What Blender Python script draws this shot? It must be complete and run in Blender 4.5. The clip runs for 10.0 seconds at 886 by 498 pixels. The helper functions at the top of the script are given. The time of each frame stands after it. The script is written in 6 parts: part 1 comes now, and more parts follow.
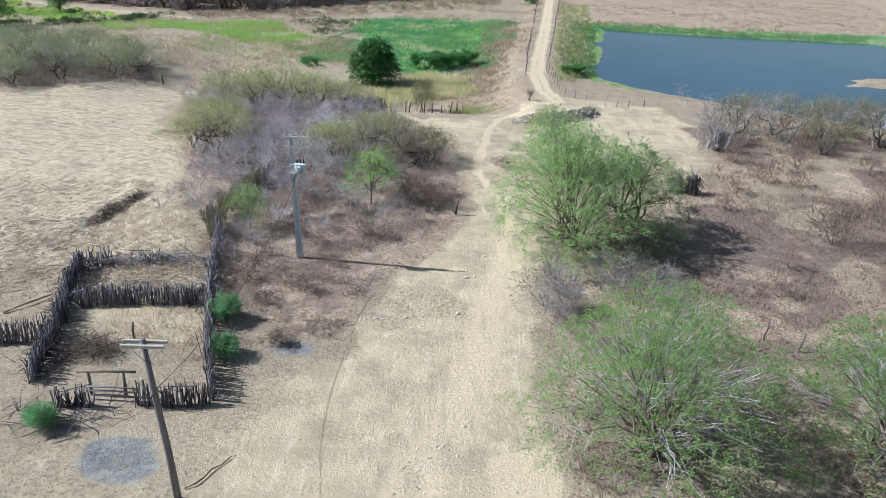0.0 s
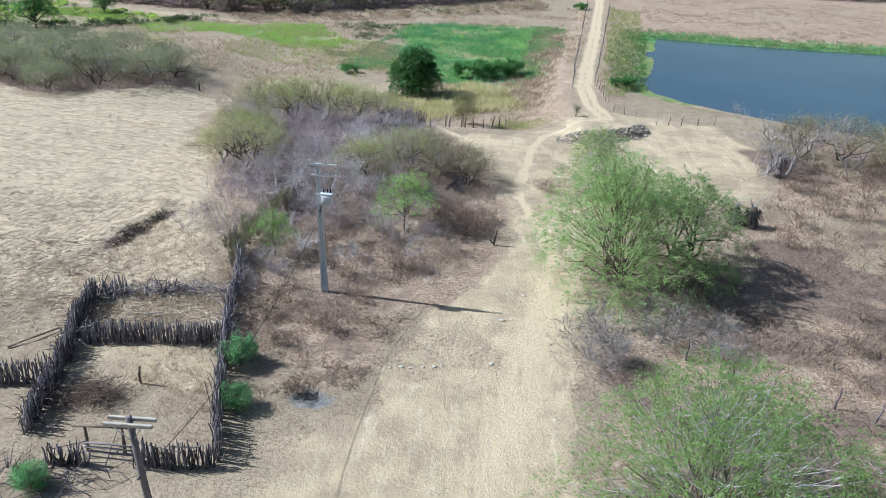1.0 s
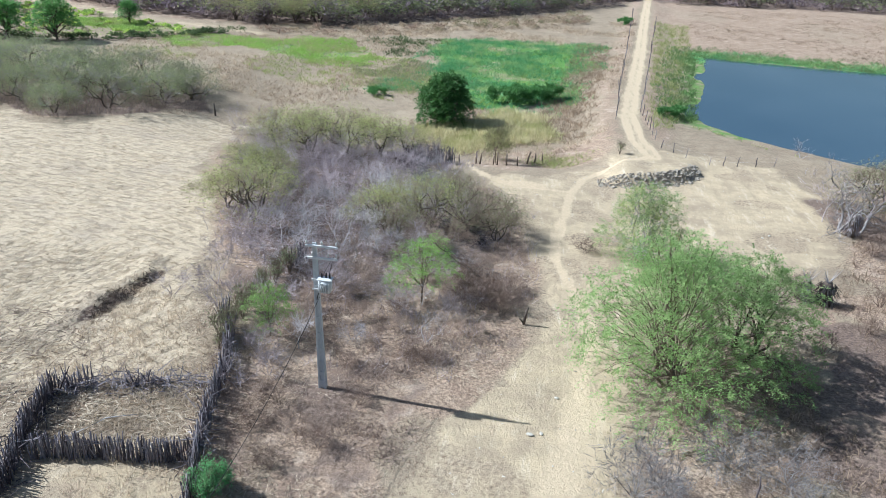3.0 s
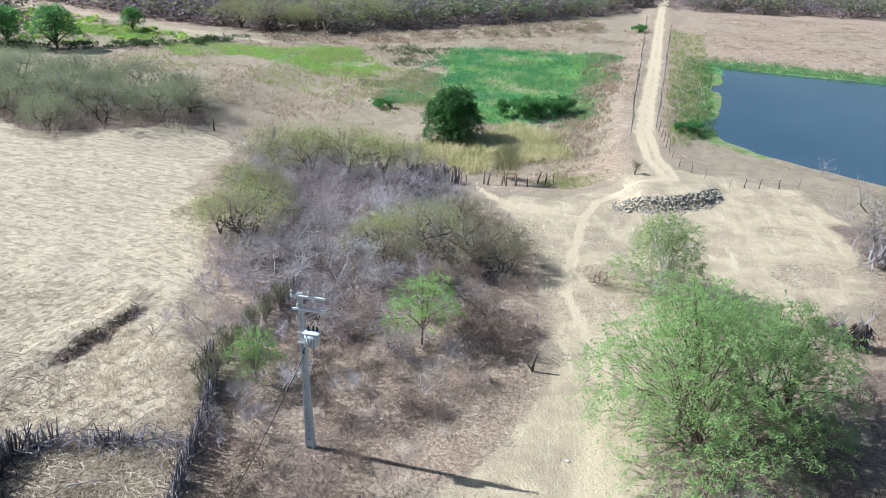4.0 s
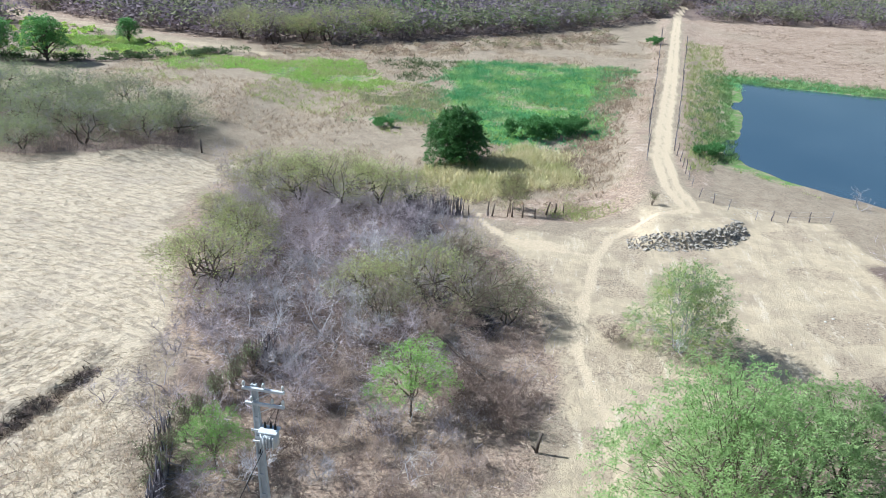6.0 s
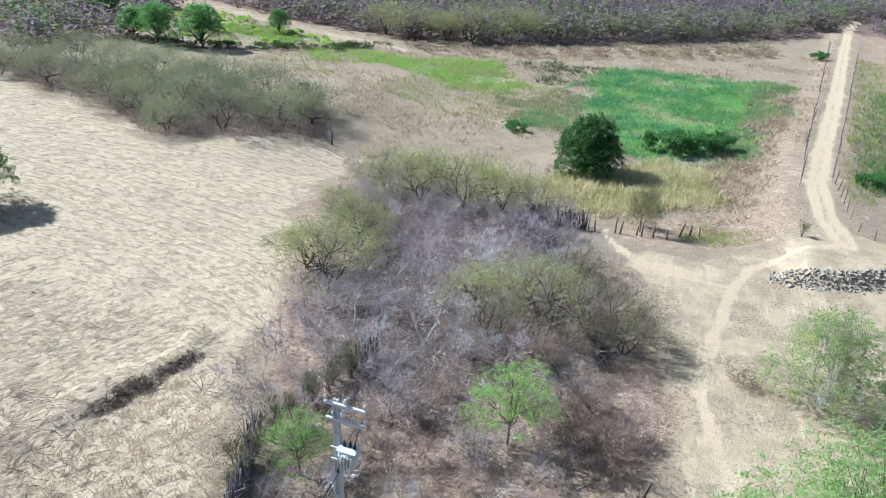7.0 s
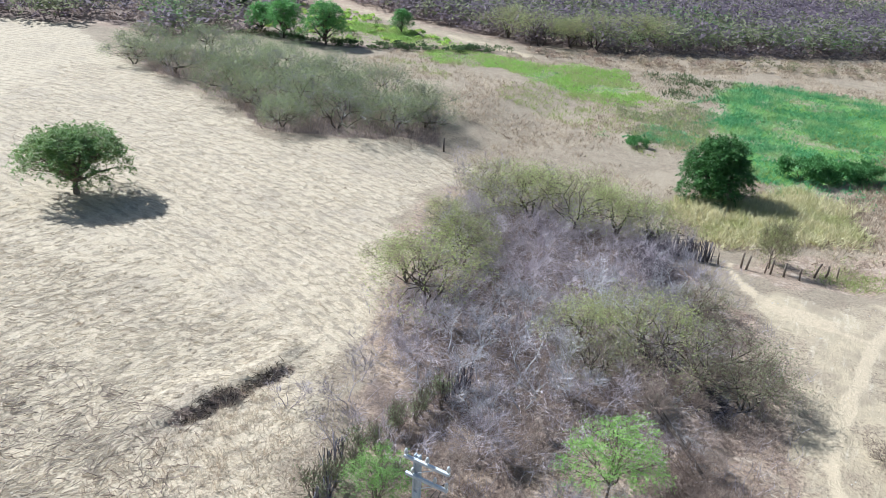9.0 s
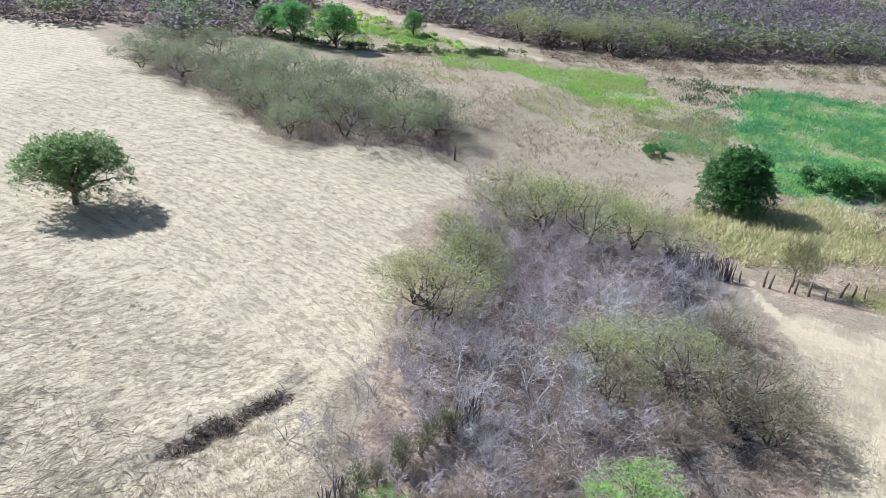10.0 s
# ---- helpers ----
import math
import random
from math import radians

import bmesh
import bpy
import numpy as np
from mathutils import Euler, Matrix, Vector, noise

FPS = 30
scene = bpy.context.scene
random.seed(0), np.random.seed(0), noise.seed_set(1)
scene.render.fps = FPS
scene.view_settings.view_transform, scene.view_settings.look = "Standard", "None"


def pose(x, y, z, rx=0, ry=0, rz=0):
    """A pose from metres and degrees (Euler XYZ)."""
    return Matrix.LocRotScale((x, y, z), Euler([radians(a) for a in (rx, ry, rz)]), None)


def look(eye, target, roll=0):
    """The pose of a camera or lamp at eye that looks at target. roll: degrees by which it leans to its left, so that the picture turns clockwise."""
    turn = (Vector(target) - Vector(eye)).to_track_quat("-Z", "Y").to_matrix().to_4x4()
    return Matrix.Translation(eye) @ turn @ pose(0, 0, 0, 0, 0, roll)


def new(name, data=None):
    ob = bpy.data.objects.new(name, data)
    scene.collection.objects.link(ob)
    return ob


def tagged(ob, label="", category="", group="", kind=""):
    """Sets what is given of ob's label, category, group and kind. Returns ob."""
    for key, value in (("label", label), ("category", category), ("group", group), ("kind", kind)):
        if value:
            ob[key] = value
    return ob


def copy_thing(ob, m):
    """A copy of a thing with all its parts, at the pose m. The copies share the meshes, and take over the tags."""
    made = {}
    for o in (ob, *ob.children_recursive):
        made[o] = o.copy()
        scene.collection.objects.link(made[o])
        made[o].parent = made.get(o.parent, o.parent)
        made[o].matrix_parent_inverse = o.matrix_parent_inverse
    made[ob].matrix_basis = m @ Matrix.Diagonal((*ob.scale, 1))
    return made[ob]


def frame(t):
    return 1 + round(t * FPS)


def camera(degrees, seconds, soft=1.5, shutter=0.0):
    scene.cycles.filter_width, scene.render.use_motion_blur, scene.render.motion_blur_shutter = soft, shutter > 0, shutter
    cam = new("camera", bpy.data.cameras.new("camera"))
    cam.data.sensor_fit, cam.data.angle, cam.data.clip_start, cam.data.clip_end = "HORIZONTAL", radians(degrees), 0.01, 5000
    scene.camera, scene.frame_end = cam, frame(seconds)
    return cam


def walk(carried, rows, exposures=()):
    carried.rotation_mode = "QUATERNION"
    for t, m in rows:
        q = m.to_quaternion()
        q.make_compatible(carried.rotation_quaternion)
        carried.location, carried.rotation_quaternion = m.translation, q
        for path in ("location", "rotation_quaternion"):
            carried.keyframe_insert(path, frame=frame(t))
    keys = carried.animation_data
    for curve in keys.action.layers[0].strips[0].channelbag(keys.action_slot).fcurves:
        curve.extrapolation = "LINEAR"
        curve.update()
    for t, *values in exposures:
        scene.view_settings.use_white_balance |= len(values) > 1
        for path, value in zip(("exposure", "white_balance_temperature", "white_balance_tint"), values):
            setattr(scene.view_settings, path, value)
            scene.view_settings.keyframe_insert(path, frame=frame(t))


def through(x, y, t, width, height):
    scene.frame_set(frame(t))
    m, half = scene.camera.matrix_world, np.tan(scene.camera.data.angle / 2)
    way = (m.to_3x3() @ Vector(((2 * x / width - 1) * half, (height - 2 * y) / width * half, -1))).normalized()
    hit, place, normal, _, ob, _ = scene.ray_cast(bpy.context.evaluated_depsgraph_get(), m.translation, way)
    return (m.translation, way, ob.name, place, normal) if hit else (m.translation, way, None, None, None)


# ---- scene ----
cam = camera(60.2, 10.0, soft=0.7)
METRES, EYE, TILT, LEAN, TURN = 34.0, 22.8, 0.0, 0.0, 0.0
ROWS = [
    (0.0, 0.0, 0.0, 0.0, 1.07, -24.24, -2.38),
    (0.5, 0.0036, 0.064, 0.0065, 2.99, -24.3, -2.56),
    (1.0, 0.0033, 0.1357, 0.0182, 4.51, -24.41, -2.74),
    (1.5, 0.0026, 0.1993, 0.0315, 5.45, -24.45, -2.88),
    (2.0, 0.0016, 0.2728, 0.0449, 6.29, -24.49, -2.96),
    (2.5, 0.0006, 0.3358, 0.0538, 6.92, -24.5, -3.02),
    (4.0, -0.0042, 0.5332, 0.0756, 8.33, -24.34, -3.12),
    (4.5, -0.0063, 0.586, 0.0825, 8.68, -24.27, -3.15),
    (5.0, -0.0064, 0.6406, 0.0866, 9.0, -24.2, -3.18),
    (6.5, -0.004, 0.771, 0.0802, 9.66, -23.92, -3.23),
    (6.7, -0.0038, 0.787, 0.0775, 10.7, -24.0, -3.38),
    (6.9, -0.0028, 0.808, 0.0705, 15.6, -24.3, -3.75),
    (7.0, -0.002, 0.8177, 0.0678, 20.06, -24.52, -4.07),
    (7.5, -0.007, 0.8401, 0.0652, 25.05, -24.89, -4.39),
    (8.0, -0.0141, 0.8591, 0.0652, 27.12, -25.04, -4.56),
    (8.5, -0.0234, 0.8795, 0.0663, 28.27, -25.09, -4.66),
    (9.0, -0.0387, 0.9073, 0.0686, 29.16, -25.16, -4.73),
    (9.5, -0.0533, 0.9367, 0.0707, 29.7, -25.21, -4.77),
    (10.0, -0.0725, 0.9754, 0.0728, 30.13, -25.25, -4.76),
]
walk(cam, [(t, pose(0, 0, EYE, TILT, LEAN, TURN) @ pose(METRES * x, METRES * y, METRES * z, 90 + pitch, roll, yaw)) for t, x, y, z, yaw, pitch, roll in ROWS],
     exposures=((0.0, 0.48, 5600, 4), (2.5, 0.56, 5600, 4), (4.5, 0.66, 5560, 4), (10.0, 0.68, 5520, 5)))


# ---- world, sun ----
SUN_UP, SUN_FROM = radians(40.3), Vector((-0.998, 0.058, 0.0))
world = bpy.data.worlds.new("sky")
scene.world = world
world.use_nodes = True
wn = world.node_tree.nodes
sky = wn.new("ShaderNodeTexSky")
sky.sky_type = "NISHITA"
sky.sun_disc = False
sky.sun_elevation, sky.sun_rotation = SUN_UP, radians(273.3)
sky.air_density, sky.dust_density = 1.2, 1.5
wn["Background"].inputs["Strength"].default_value = 0.06
world.node_tree.links.new(sky.outputs[0], wn["Background"].inputs["Color"])
sun = new("sun", bpy.data.lights.new("sun", "SUN"))
sun.data.energy, sun.data.angle, sun.data.color = 5.0, radians(0.55), (1.0, 0.97, 0.93)
sun.matrix_world = look(SUN_FROM * math.cos(SUN_UP) * 50 + Vector((0, 0, math.sin(SUN_UP) * 50)), (0, 0, 0))


# ---- materials ----
class Nodes:
    """Short hand for one node material."""

    def __init__(self, name, rough=0.9, metal=0.0):
        self.mat = bpy.data.materials.new(name)
        self.mat.use_nodes = True
        self.tree = self.mat.node_tree
        self.bsdf = self.tree.nodes["Principled BSDF"]
        self.bsdf.inputs["Roughness"].default_value = rough
        self.bsdf.inputs["Metallic"].default_value = metal
        self.bsdf.inputs["Specular IOR Level"].default_value = 0.25

    def add(self, kind):
        return self.tree.nodes.new(kind)

    def attribute(self, name):
        n = self.add("ShaderNodeAttribute")
        n.attribute_name = name
        return n.outputs["Color"]

    def alpha(self, name):
        n = self.add("ShaderNodeAttribute")
        n.attribute_name = name
        return n.outputs["Alpha"]

    def link(self, a, b):
        self.tree.links.new(a, b)

    def coords(self, kind="Object"):
        return self.add("ShaderNodeTexCoord").outputs[kind]

    def noise(self, scale, detail=4.0, rough=0.6, where=None, stretch=None, turn=0.0):
        n = self.add("ShaderNodeTexNoise")
        n.inputs["Scale"].default_value = scale
        n.inputs["Detail"].default_value = detail
        n.inputs["Roughness"].default_value = rough
        where = where or self.coords()
        if stretch:
            m = self.add("ShaderNodeMapping")
            m.inputs["Scale"].default_value = stretch
            m.inputs["Rotation"].default_value = (0, 0, turn)
            self.link(where, m.inputs["Vector"])
            where = m.outputs["Vector"]
        self.link(where, n.inputs["Vector"])
        return n.outputs["Fac"]

    def ramp(self, fac, lo, hi, a=0.0, b=1.0):
        m = self.add("ShaderNodeMapRange")
        m.interpolation_type = "SMOOTHSTEP"
        for k, v in zip(("From Min", "From Max", "To Min", "To Max"), (lo, hi, a, b)):
            m.inputs[k].default_value = v
        self.link(fac, m.inputs["Value"])
        return m.outputs["Result"]

    def mix(self, fac, a, b, blend="MIX"):
        m = self.add("ShaderNodeMix")
        m.data_type, m.blend_type = "RGBA", blend
        for k, v in ((0, fac), (6, a), (7, b)):
            if isinstance(v, (int, float)):
                m.inputs[k].default_value = v
            elif isinstance(v, tuple):
                m.inputs[k].default_value = (*v, 1.0)
            else:
                self.link(v, m.inputs[k])
        return m.outputs[2]

    def math(self, op, a, b):
        m = self.add("ShaderNodeMath")
        m.operation, m.use_clamp = op, True
        for k, v in ((0, a), (1, b)):
            if isinstance(v, (int, float)):
                m.inputs[k].default_value = v
            else:
                self.link(v, m.inputs[k])
        return m.outputs[0]

    def bump(self, fac, strength, distance):
        b = self.add("ShaderNodeBump")
        b.inputs["Strength"].default_value = strength
        b.inputs["Distance"].default_value = distance
        self.link(fac, b.inputs["Height"])
        self.link(b.outputs["Normal"], self.bsdf.inputs["Normal"])

    def colour(self, socket):
        self.link(socket, self.bsdf.inputs["Base Color"])
        return self.mat


def plain(name, a, b, scale=6.0, rough=0.85, metal=0.0, stretch=None, bump=0.0, fine=40.0):
    """Two tones mixed by a coarse and a fine grain."""
    n = Nodes(name, rough, metal)
    coarse = n.ramp(n.noise(scale, 5, 0.65, stretch=stretch), 0.3, 0.7)
    col = n.mix(coarse, a, b)
    grain = n.noise(fine, 3, 0.7, stretch=stretch)
    col = n.mix(n.ramp(grain, 0.25, 0.75, 0.0, 0.35), col, tuple(v * 0.45 for v in a))
    if bump:
        n.bump(grain, bump, 0.02)
    return n.colour(col)


def leafy(name, a, b, c, through=0.35, patch=0.8):
    """Leaf blades: tone by blade and by branch, with light coming through them."""
    n = Nodes(name, 0.6)
    geo = n.add("ShaderNodeNewGeometry")
    col = n.mix(geo.outputs["Random Per Island"], a, b)
    col = n.mix(n.ramp(n.noise(patch, 3, 0.6), 0.42, 0.7), col, c)
    info = n.add("ShaderNodeObjectInfo")
    hsv = n.add("ShaderNodeHueSaturation")
    n.link(n.ramp(info.outputs["Random"], 0, 1, 0.85, 1.15), hsv.inputs["Value"])
    n.link(col, hsv.inputs["Color"])
    n.colour(hsv.outputs[0])
    lucent = n.add("ShaderNodeBsdfTranslucent")
    n.link(hsv.outputs[0], lucent.inputs["Color"])
    both = n.add("ShaderNodeMixShader")
    both.inputs[0].default_value = through
    n.link(n.bsdf.outputs[0], both.inputs[1])
    n.link(lucent.outputs[0], both.inputs[2])
    n.link(both.outputs[0], n.tree.nodes["Material Output"].inputs["Surface"])
    return n.mat


def twiggy(name, a, b):
    """Bare bark and twigs: tone by twig and by tree."""
    n = Nodes(name, 0.85)
    geo = n.add("ShaderNodeNewGeometry")
    col = n.mix(geo.outputs["Random Per Island"], a, b)
    info = n.add("ShaderNodeObjectInfo")
    hsv = n.add("ShaderNodeHueSaturation")
    n.link(n.ramp(info.outputs["Random"], 0, 1, 0.75, 1.2), hsv.inputs["Value"])
    n.link(n.mix(n.ramp(n.noise(9, 4, 0.7), 0.4, 0.75, 0.0, 0.5), col, tuple(v * 0.5 for v in a)), hsv.inputs["Color"])
    return n.colour(hsv.outputs[0])


def tinted(name, through=0.0, rough=0.8):
    """Far plants: the tone of each plant is a mesh attribute."""
    n = Nodes(name, rough)
    n.bsdf.inputs["Specular IOR Level"].default_value = 0.04
    tone = n.attribute("tone")
    geo = n.add("ShaderNodeNewGeometry")
    dark = n.mix(0.55, tone, (0.02, 0.02, 0.015))
    shade = n.mix(n.ramp(geo.outputs["Random Per Island"], 0, 1, 0, 0.12), tone, dark)
    n.colour(shade)
    lucent = n.add("ShaderNodeBsdfTranslucent")
    n.link(shade, lucent.inputs["Color"])
    both = n.add("ShaderNodeMixShader")
    both.inputs[0].default_value = through
    n.link(n.bsdf.outputs[0], both.inputs[1])
    n.link(lucent.outputs[0], both.inputs[2])
    n.link(both.outputs[0], n.tree.nodes["Material Output"].inputs["Surface"])
    return n.mat


def ground_material():
    n = Nodes("dry_earth", 0.95)
    at = n.coords("Object")
    sa = n.add("ShaderNodeSeparateColor")
    sb = n.add("ShaderNodeSeparateColor")
    n.link(n.attribute("zone_a"), sa.inputs[0])
    n.link(n.attribute("zone_b"), sb.inputs[0])
    big = n.noise(0.09, 5, 0.6, at)
    mid = n.noise(0.7, 5, 0.65, at)
    small = n.noise(4.5, 5, 0.7, at)
    grit = n.noise(22, 3, 0.7, at)
    streak = n.noise(1.5, 5, 0.7, at)
    blades = n.noise(5.0, 4, 0.75, at)

    def edge(w):
        # breaks the rim of a zone up into tongues and islands
        s = n.math("ADD", w, n.ramp(mid, 0.25, 0.75, -0.0, 0.45))
        s = n.math("SUBTRACT", s, n.ramp(small, 0.25, 0.75, 0.0, 0.35))
        return n.ramp(s, 0.3, 0.75)

    # dry pasture
    col = n.mix(n.ramp(mid, 0.3, 0.7), (0.38, 0.31, 0.225), (0.28, 0.22, 0.16))
    col = n.mix(n.ramp(small, 0.45, 0.75), col, (0.19, 0.13, 0.09))
    col = n.mix(n.ramp(big, 0.5, 0.7, 0, 0.6), col, (0.43, 0.345, 0.25))
    # leaf litter under the thicket
    lit = n.mix(n.ramp(small, 0.35, 0.65), (0.47, 0.352, 0.26), (0.21, 0.15, 0.11))
    lit = n.mix(n.ramp(mid, 0.48, 0.75), lit, (0.53, 0.425, 0.335))
    lit = n.mix(n.ramp(n.noise(0.33, 5, 0.7, at), 0.5, 0.68, 0, 0.75), lit, (0.25, 0.172, 0.13))
    col = n.mix(edge(sa.outputs[2]), col, lit)
    # dark humus and rotten twigs under trees, and painted shade along the banks
    humus_and_shade = n.mix(n.ramp(small, 0.35, 0.65), (0.26, 0.19, 0.152), (0.12, 0.087, 0.074))
    humus_and_shade = n.mix(n.ramp(mid, 0.5, 0.75, 0, 0.6), humus_and_shade, (0.38, 0.295, 0.235))
    col = n.mix(edge(n.alpha("zone_b")), col, humus_and_shade)
    # straw on the ploughed field
    straw = n.mix(n.ramp(streak, 0.35, 0.65), (0.525, 0.43, 0.31), (0.455, 0.37, 0.262))
    straw = n.mix(n.ramp(blades, 0.5, 0.7, 0, 0.25), straw, (0.32, 0.258, 0.185))
    straw = n.mix(n.ramp(mid, 0.5, 0.8, 0, 0.5), straw, (0.40, 0.35, 0.28))
    rows = n.add("ShaderNodeSeparateColor")
    n.link(n.attribute("rows"), rows.inputs[0])

    def comb(u):
        m = n.add("ShaderNodeMath")
        m.operation = "SINE"
        k = n.add("ShaderNodeMath")
        k.operation = "MULTIPLY"
        k.inputs[1].default_value = 2 * math.pi / 1.15
        n.link(u, k.inputs[0])
        n.link(k.outputs[0], m.inputs[0])
        return n.ramp(m.outputs[0], -1.0, 1.0)

    def drawn(u):
        # clods and straw drawn out along the rows
        stretch = n.add("ShaderNodeMath")
        stretch.operation = "MULTIPLY"
        stretch.inputs[1].default_value = 2.2
        n.link(u, stretch.inputs[0])
        flat = n.add("ShaderNodeMapping")
        flat.inputs["Scale"].default_value = (1.25, 1.25, 0.0)
        n.link(at, flat.inputs["Vector"])
        lift = n.add("ShaderNodeCombineXYZ")
        n.link(stretch.outputs[0], lift.inputs[2])
        both = n.add("ShaderNodeVectorMath")
        n.link(flat.outputs[0], both.inputs[0])
        n.link(lift.outputs[0], both.inputs[1])
        return n.noise(1.0, 5, 0.7, both.outputs[0])

    clods = n.mix(rows.outputs[2], drawn(rows.outputs[0]), drawn(rows.outputs[1]))
    furrow = n.mix(rows.outputs[2], comb(rows.outputs[0]), comb(rows.outputs[1]))
    # dark furrows and gaps, pale ridge faces: row shading put into the colour
    straw = n.mix(n.ramp(clods, 0.56, 0.70, 0.0, 0.6), straw, (0.29, 0.232, 0.165))
    straw = n.mix(n.ramp(clods, 0.30, 0.46, 0.5, 0.0), straw, (0.60, 0.505, 0.38))
    straw = n.mix(n.ramp(n.noise(0.16, 5, 0.65, at), 0.5, 0.7, 0, 0.55), straw, (0.36, 0.295, 0.23))
    furrow = n.math("SUBTRACT", furrow, n.ramp(clods, 0.35, 0.6, 0.85, 0.0))
    straw = n.mix(n.ramp(furrow, 0.35, 0.85, 0.0, 0.6), straw, (0.29, 0.235, 0.175))
    col = n.mix(edge(sa.outputs[1]), col, straw)
    # crumbs and clods
    clod = n.ramp(n.noise(8.0, 5, 0.85, at), 0.3, 0.7, 0.72, 1.28)
    col = n.mix(1.0, col, clod, "MULTIPLY")
    # trodden sand
    sand = n.mix(n.ramp(mid, 0.35, 0.65), (0.56, 0.45, 0.305), (0.46, 0.37, 0.255))
    sand = n.mix(n.ramp(n.noise(0.28, 6, 0.7, at), 0.44, 0.66, 0, 0.85), sand, (0.36, 0.285, 0.205))
    drift = n.noise(1.0, 6, 0.72, at, (1.1, 0.22, 1.0), radians(-8))
    sand = n.mix(n.ramp(drift, 0.52, 0.72, 0, 0.75), sand, (0.68, 0.585, 0.45))
    sand = n.mix(n.ramp(drift, 0.30, 0.47, 0.8, 0.0), sand, (0.37, 0.295, 0.21))
    sand = n.mix(n.ramp(small, 0.5, 0.8, 0, 0.55), sand, (0.36, 0.30, 0.215))
    sand = n.mix(n.ramp(grit, 0.62, 0.78, 0, 0.5), sand, (0.30, 0.25, 0.19))
    col = n.mix(edge(sa.outputs[0]), col, sand)
    # worn wheel and foot tracks
    track = n.mix(n.ramp(small, 0.3, 0.7), (0.62, 0.495, 0.345), (0.53, 0.425, 0.295))
    worn = n.math("SUBTRACT", sb.outputs[0], n.ramp(drift, 0.3, 0.7, 0.5, 0.0))
    col = n.mix(n.ramp(worn, 0.0, 0.65), col, track)
    # green and olive growth
    green = n.mix(n.ramp(small, 0.3, 0.7), (0.16, 0.30, 0.07), (0.09, 0.20, 0.045))
    col = n.mix(edge(sb.outputs[1]), col, green)
    # grey ash
    ash = n.mix(n.ramp(small, 0.3, 0.7), (0.25, 0.245, 0.245), (0.12, 0.12, 0.125))
    ash = n.mix(n.ramp(mid, 0.42, 0.68, 0.0, 0.8), ash, (0.40, 0.365, 0.31))
    col = n.mix(edge(sb.outputs[2]), col, ash)
    loose = n.mix(0.3, small, grit)
    ridged = n.mix(0.5, n.mix(0.4, streak, blades), n.ramp(furrow, 0.0, 1.0, 1.0, 0.0))
    ridged = n.ramp(n.mix(0.7, ridged, n.ramp(clods, 0.45, 0.7, 1.0, 0.0)), 0.0, 1.0, 0.35, 0.65)
    n.bump(n.mix(n.ramp(sa.outputs[1], 0.3, 0.7), loose, ridged), 0.75, 0.22)
    return n.colour(col)


def water_material():
    n = Nodes("pond_water", 0.08)
    n.bsdf.inputs["Specular IOR Level"].default_value = 0.5
    n.bsdf.inputs["IOR"].default_value = 1.33
    n.bump(n.noise(2.2, 3, 0.6), 0.12, 0.05)
    return n.colour(n.mix(n.ramp(n.noise(0.05, 3, 0.5), 0.3, 0.7), (0.034, 0.066, 0.10), (0.05, 0.085, 0.12)))


EARTH = ground_material()
WATER = water_material()
BARK_BROWN = plain("brown_bark", (0.16, 0.12, 0.09), (0.27, 0.22, 0.17), 7, stretch=(1, 1, 0.3), bump=0.5)
BARK_DARK = plain("dark_bark", (0.075, 0.058, 0.048), (0.14, 0.11, 0.09), 7, stretch=(1, 1, 0.3), bump=0.5)
BARK_GREY = twiggy("grey_bark", (0.40, 0.375, 0.375), (0.58, 0.55, 0.55))
TWIG_GREY = twiggy("grey_twigs", (0.43, 0.40, 0.41), (0.64, 0.60, 0.615))
TWIG_ASH = twiggy("ash_grey_twigs", (0.24, 0.22, 0.22), (0.40, 0.37, 0.37))
TWIG_PURPLE = twiggy("purple_brown_twigs", (0.36, 0.30, 0.315), (0.58, 0.51, 0.53))
TWIG_BROWN = twiggy("brown_twigs", (0.27, 0.20, 0.165), (0.48, 0.38, 0.315))
TWIG_RUST = twiggy("rusty_brown_twigs", (0.15, 0.105, 0.085), (0.29, 0.215, 0.175))
STICK = twiggy("weathered_sticks", (0.155, 0.135, 0.15), (0.36, 0.33, 0.355))
STICK_DARK = twiggy("dark_weathered_sticks", (0.075, 0.062, 0.07), (0.175, 0.15, 0.16))
LEAF_FRESH = leafy("feathery_green_leaves", (0.20, 0.325, 0.10), (0.33, 0.46, 0.18), (0.21, 0.30, 0.11), 0.55)
LEAF_SUNNY = leafy("sunlit_feathery_leaves", (0.25, 0.375, 0.14), (0.40, 0.53, 0.225), (0.22, 0.33, 0.12), 0.52)
LEAF_PALE = leafy("pale_green_leaves", (0.21, 0.30, 0.135), (0.33, 0.41, 0.195), (0.37, 0.42, 0.13), 0.4)
LEAF_OLIVE = leafy("olive_leaves", (0.34, 0.38, 0.14), (0.48, 0.51, 0.22), (0.40, 0.40, 0.20), 0.5)
LEAF_BRIGHT = leafy("bright_green_leaves", (0.20, 0.35, 0.08), (0.32, 0.46, 0.14), (0.18, 0.30, 0.09))
LEAF_BLUE = leafy("blue_green_feathery_leaves", (0.18, 0.42, 0.17), (0.30, 0.56, 0.26), (0.14, 0.35, 0.14), 0.45)
LEAF_DARK = leafy("dark_glossy_leaves", (0.045, 0.12, 0.03), (0.085, 0.19, 0.05), (0.06, 0.14, 0.04), 0.25)
LEAF_MID = leafy("broad_green_leaves", (0.17, 0.30, 0.085), (0.30, 0.43, 0.15), (0.35, 0.39, 0.19), 0.35)
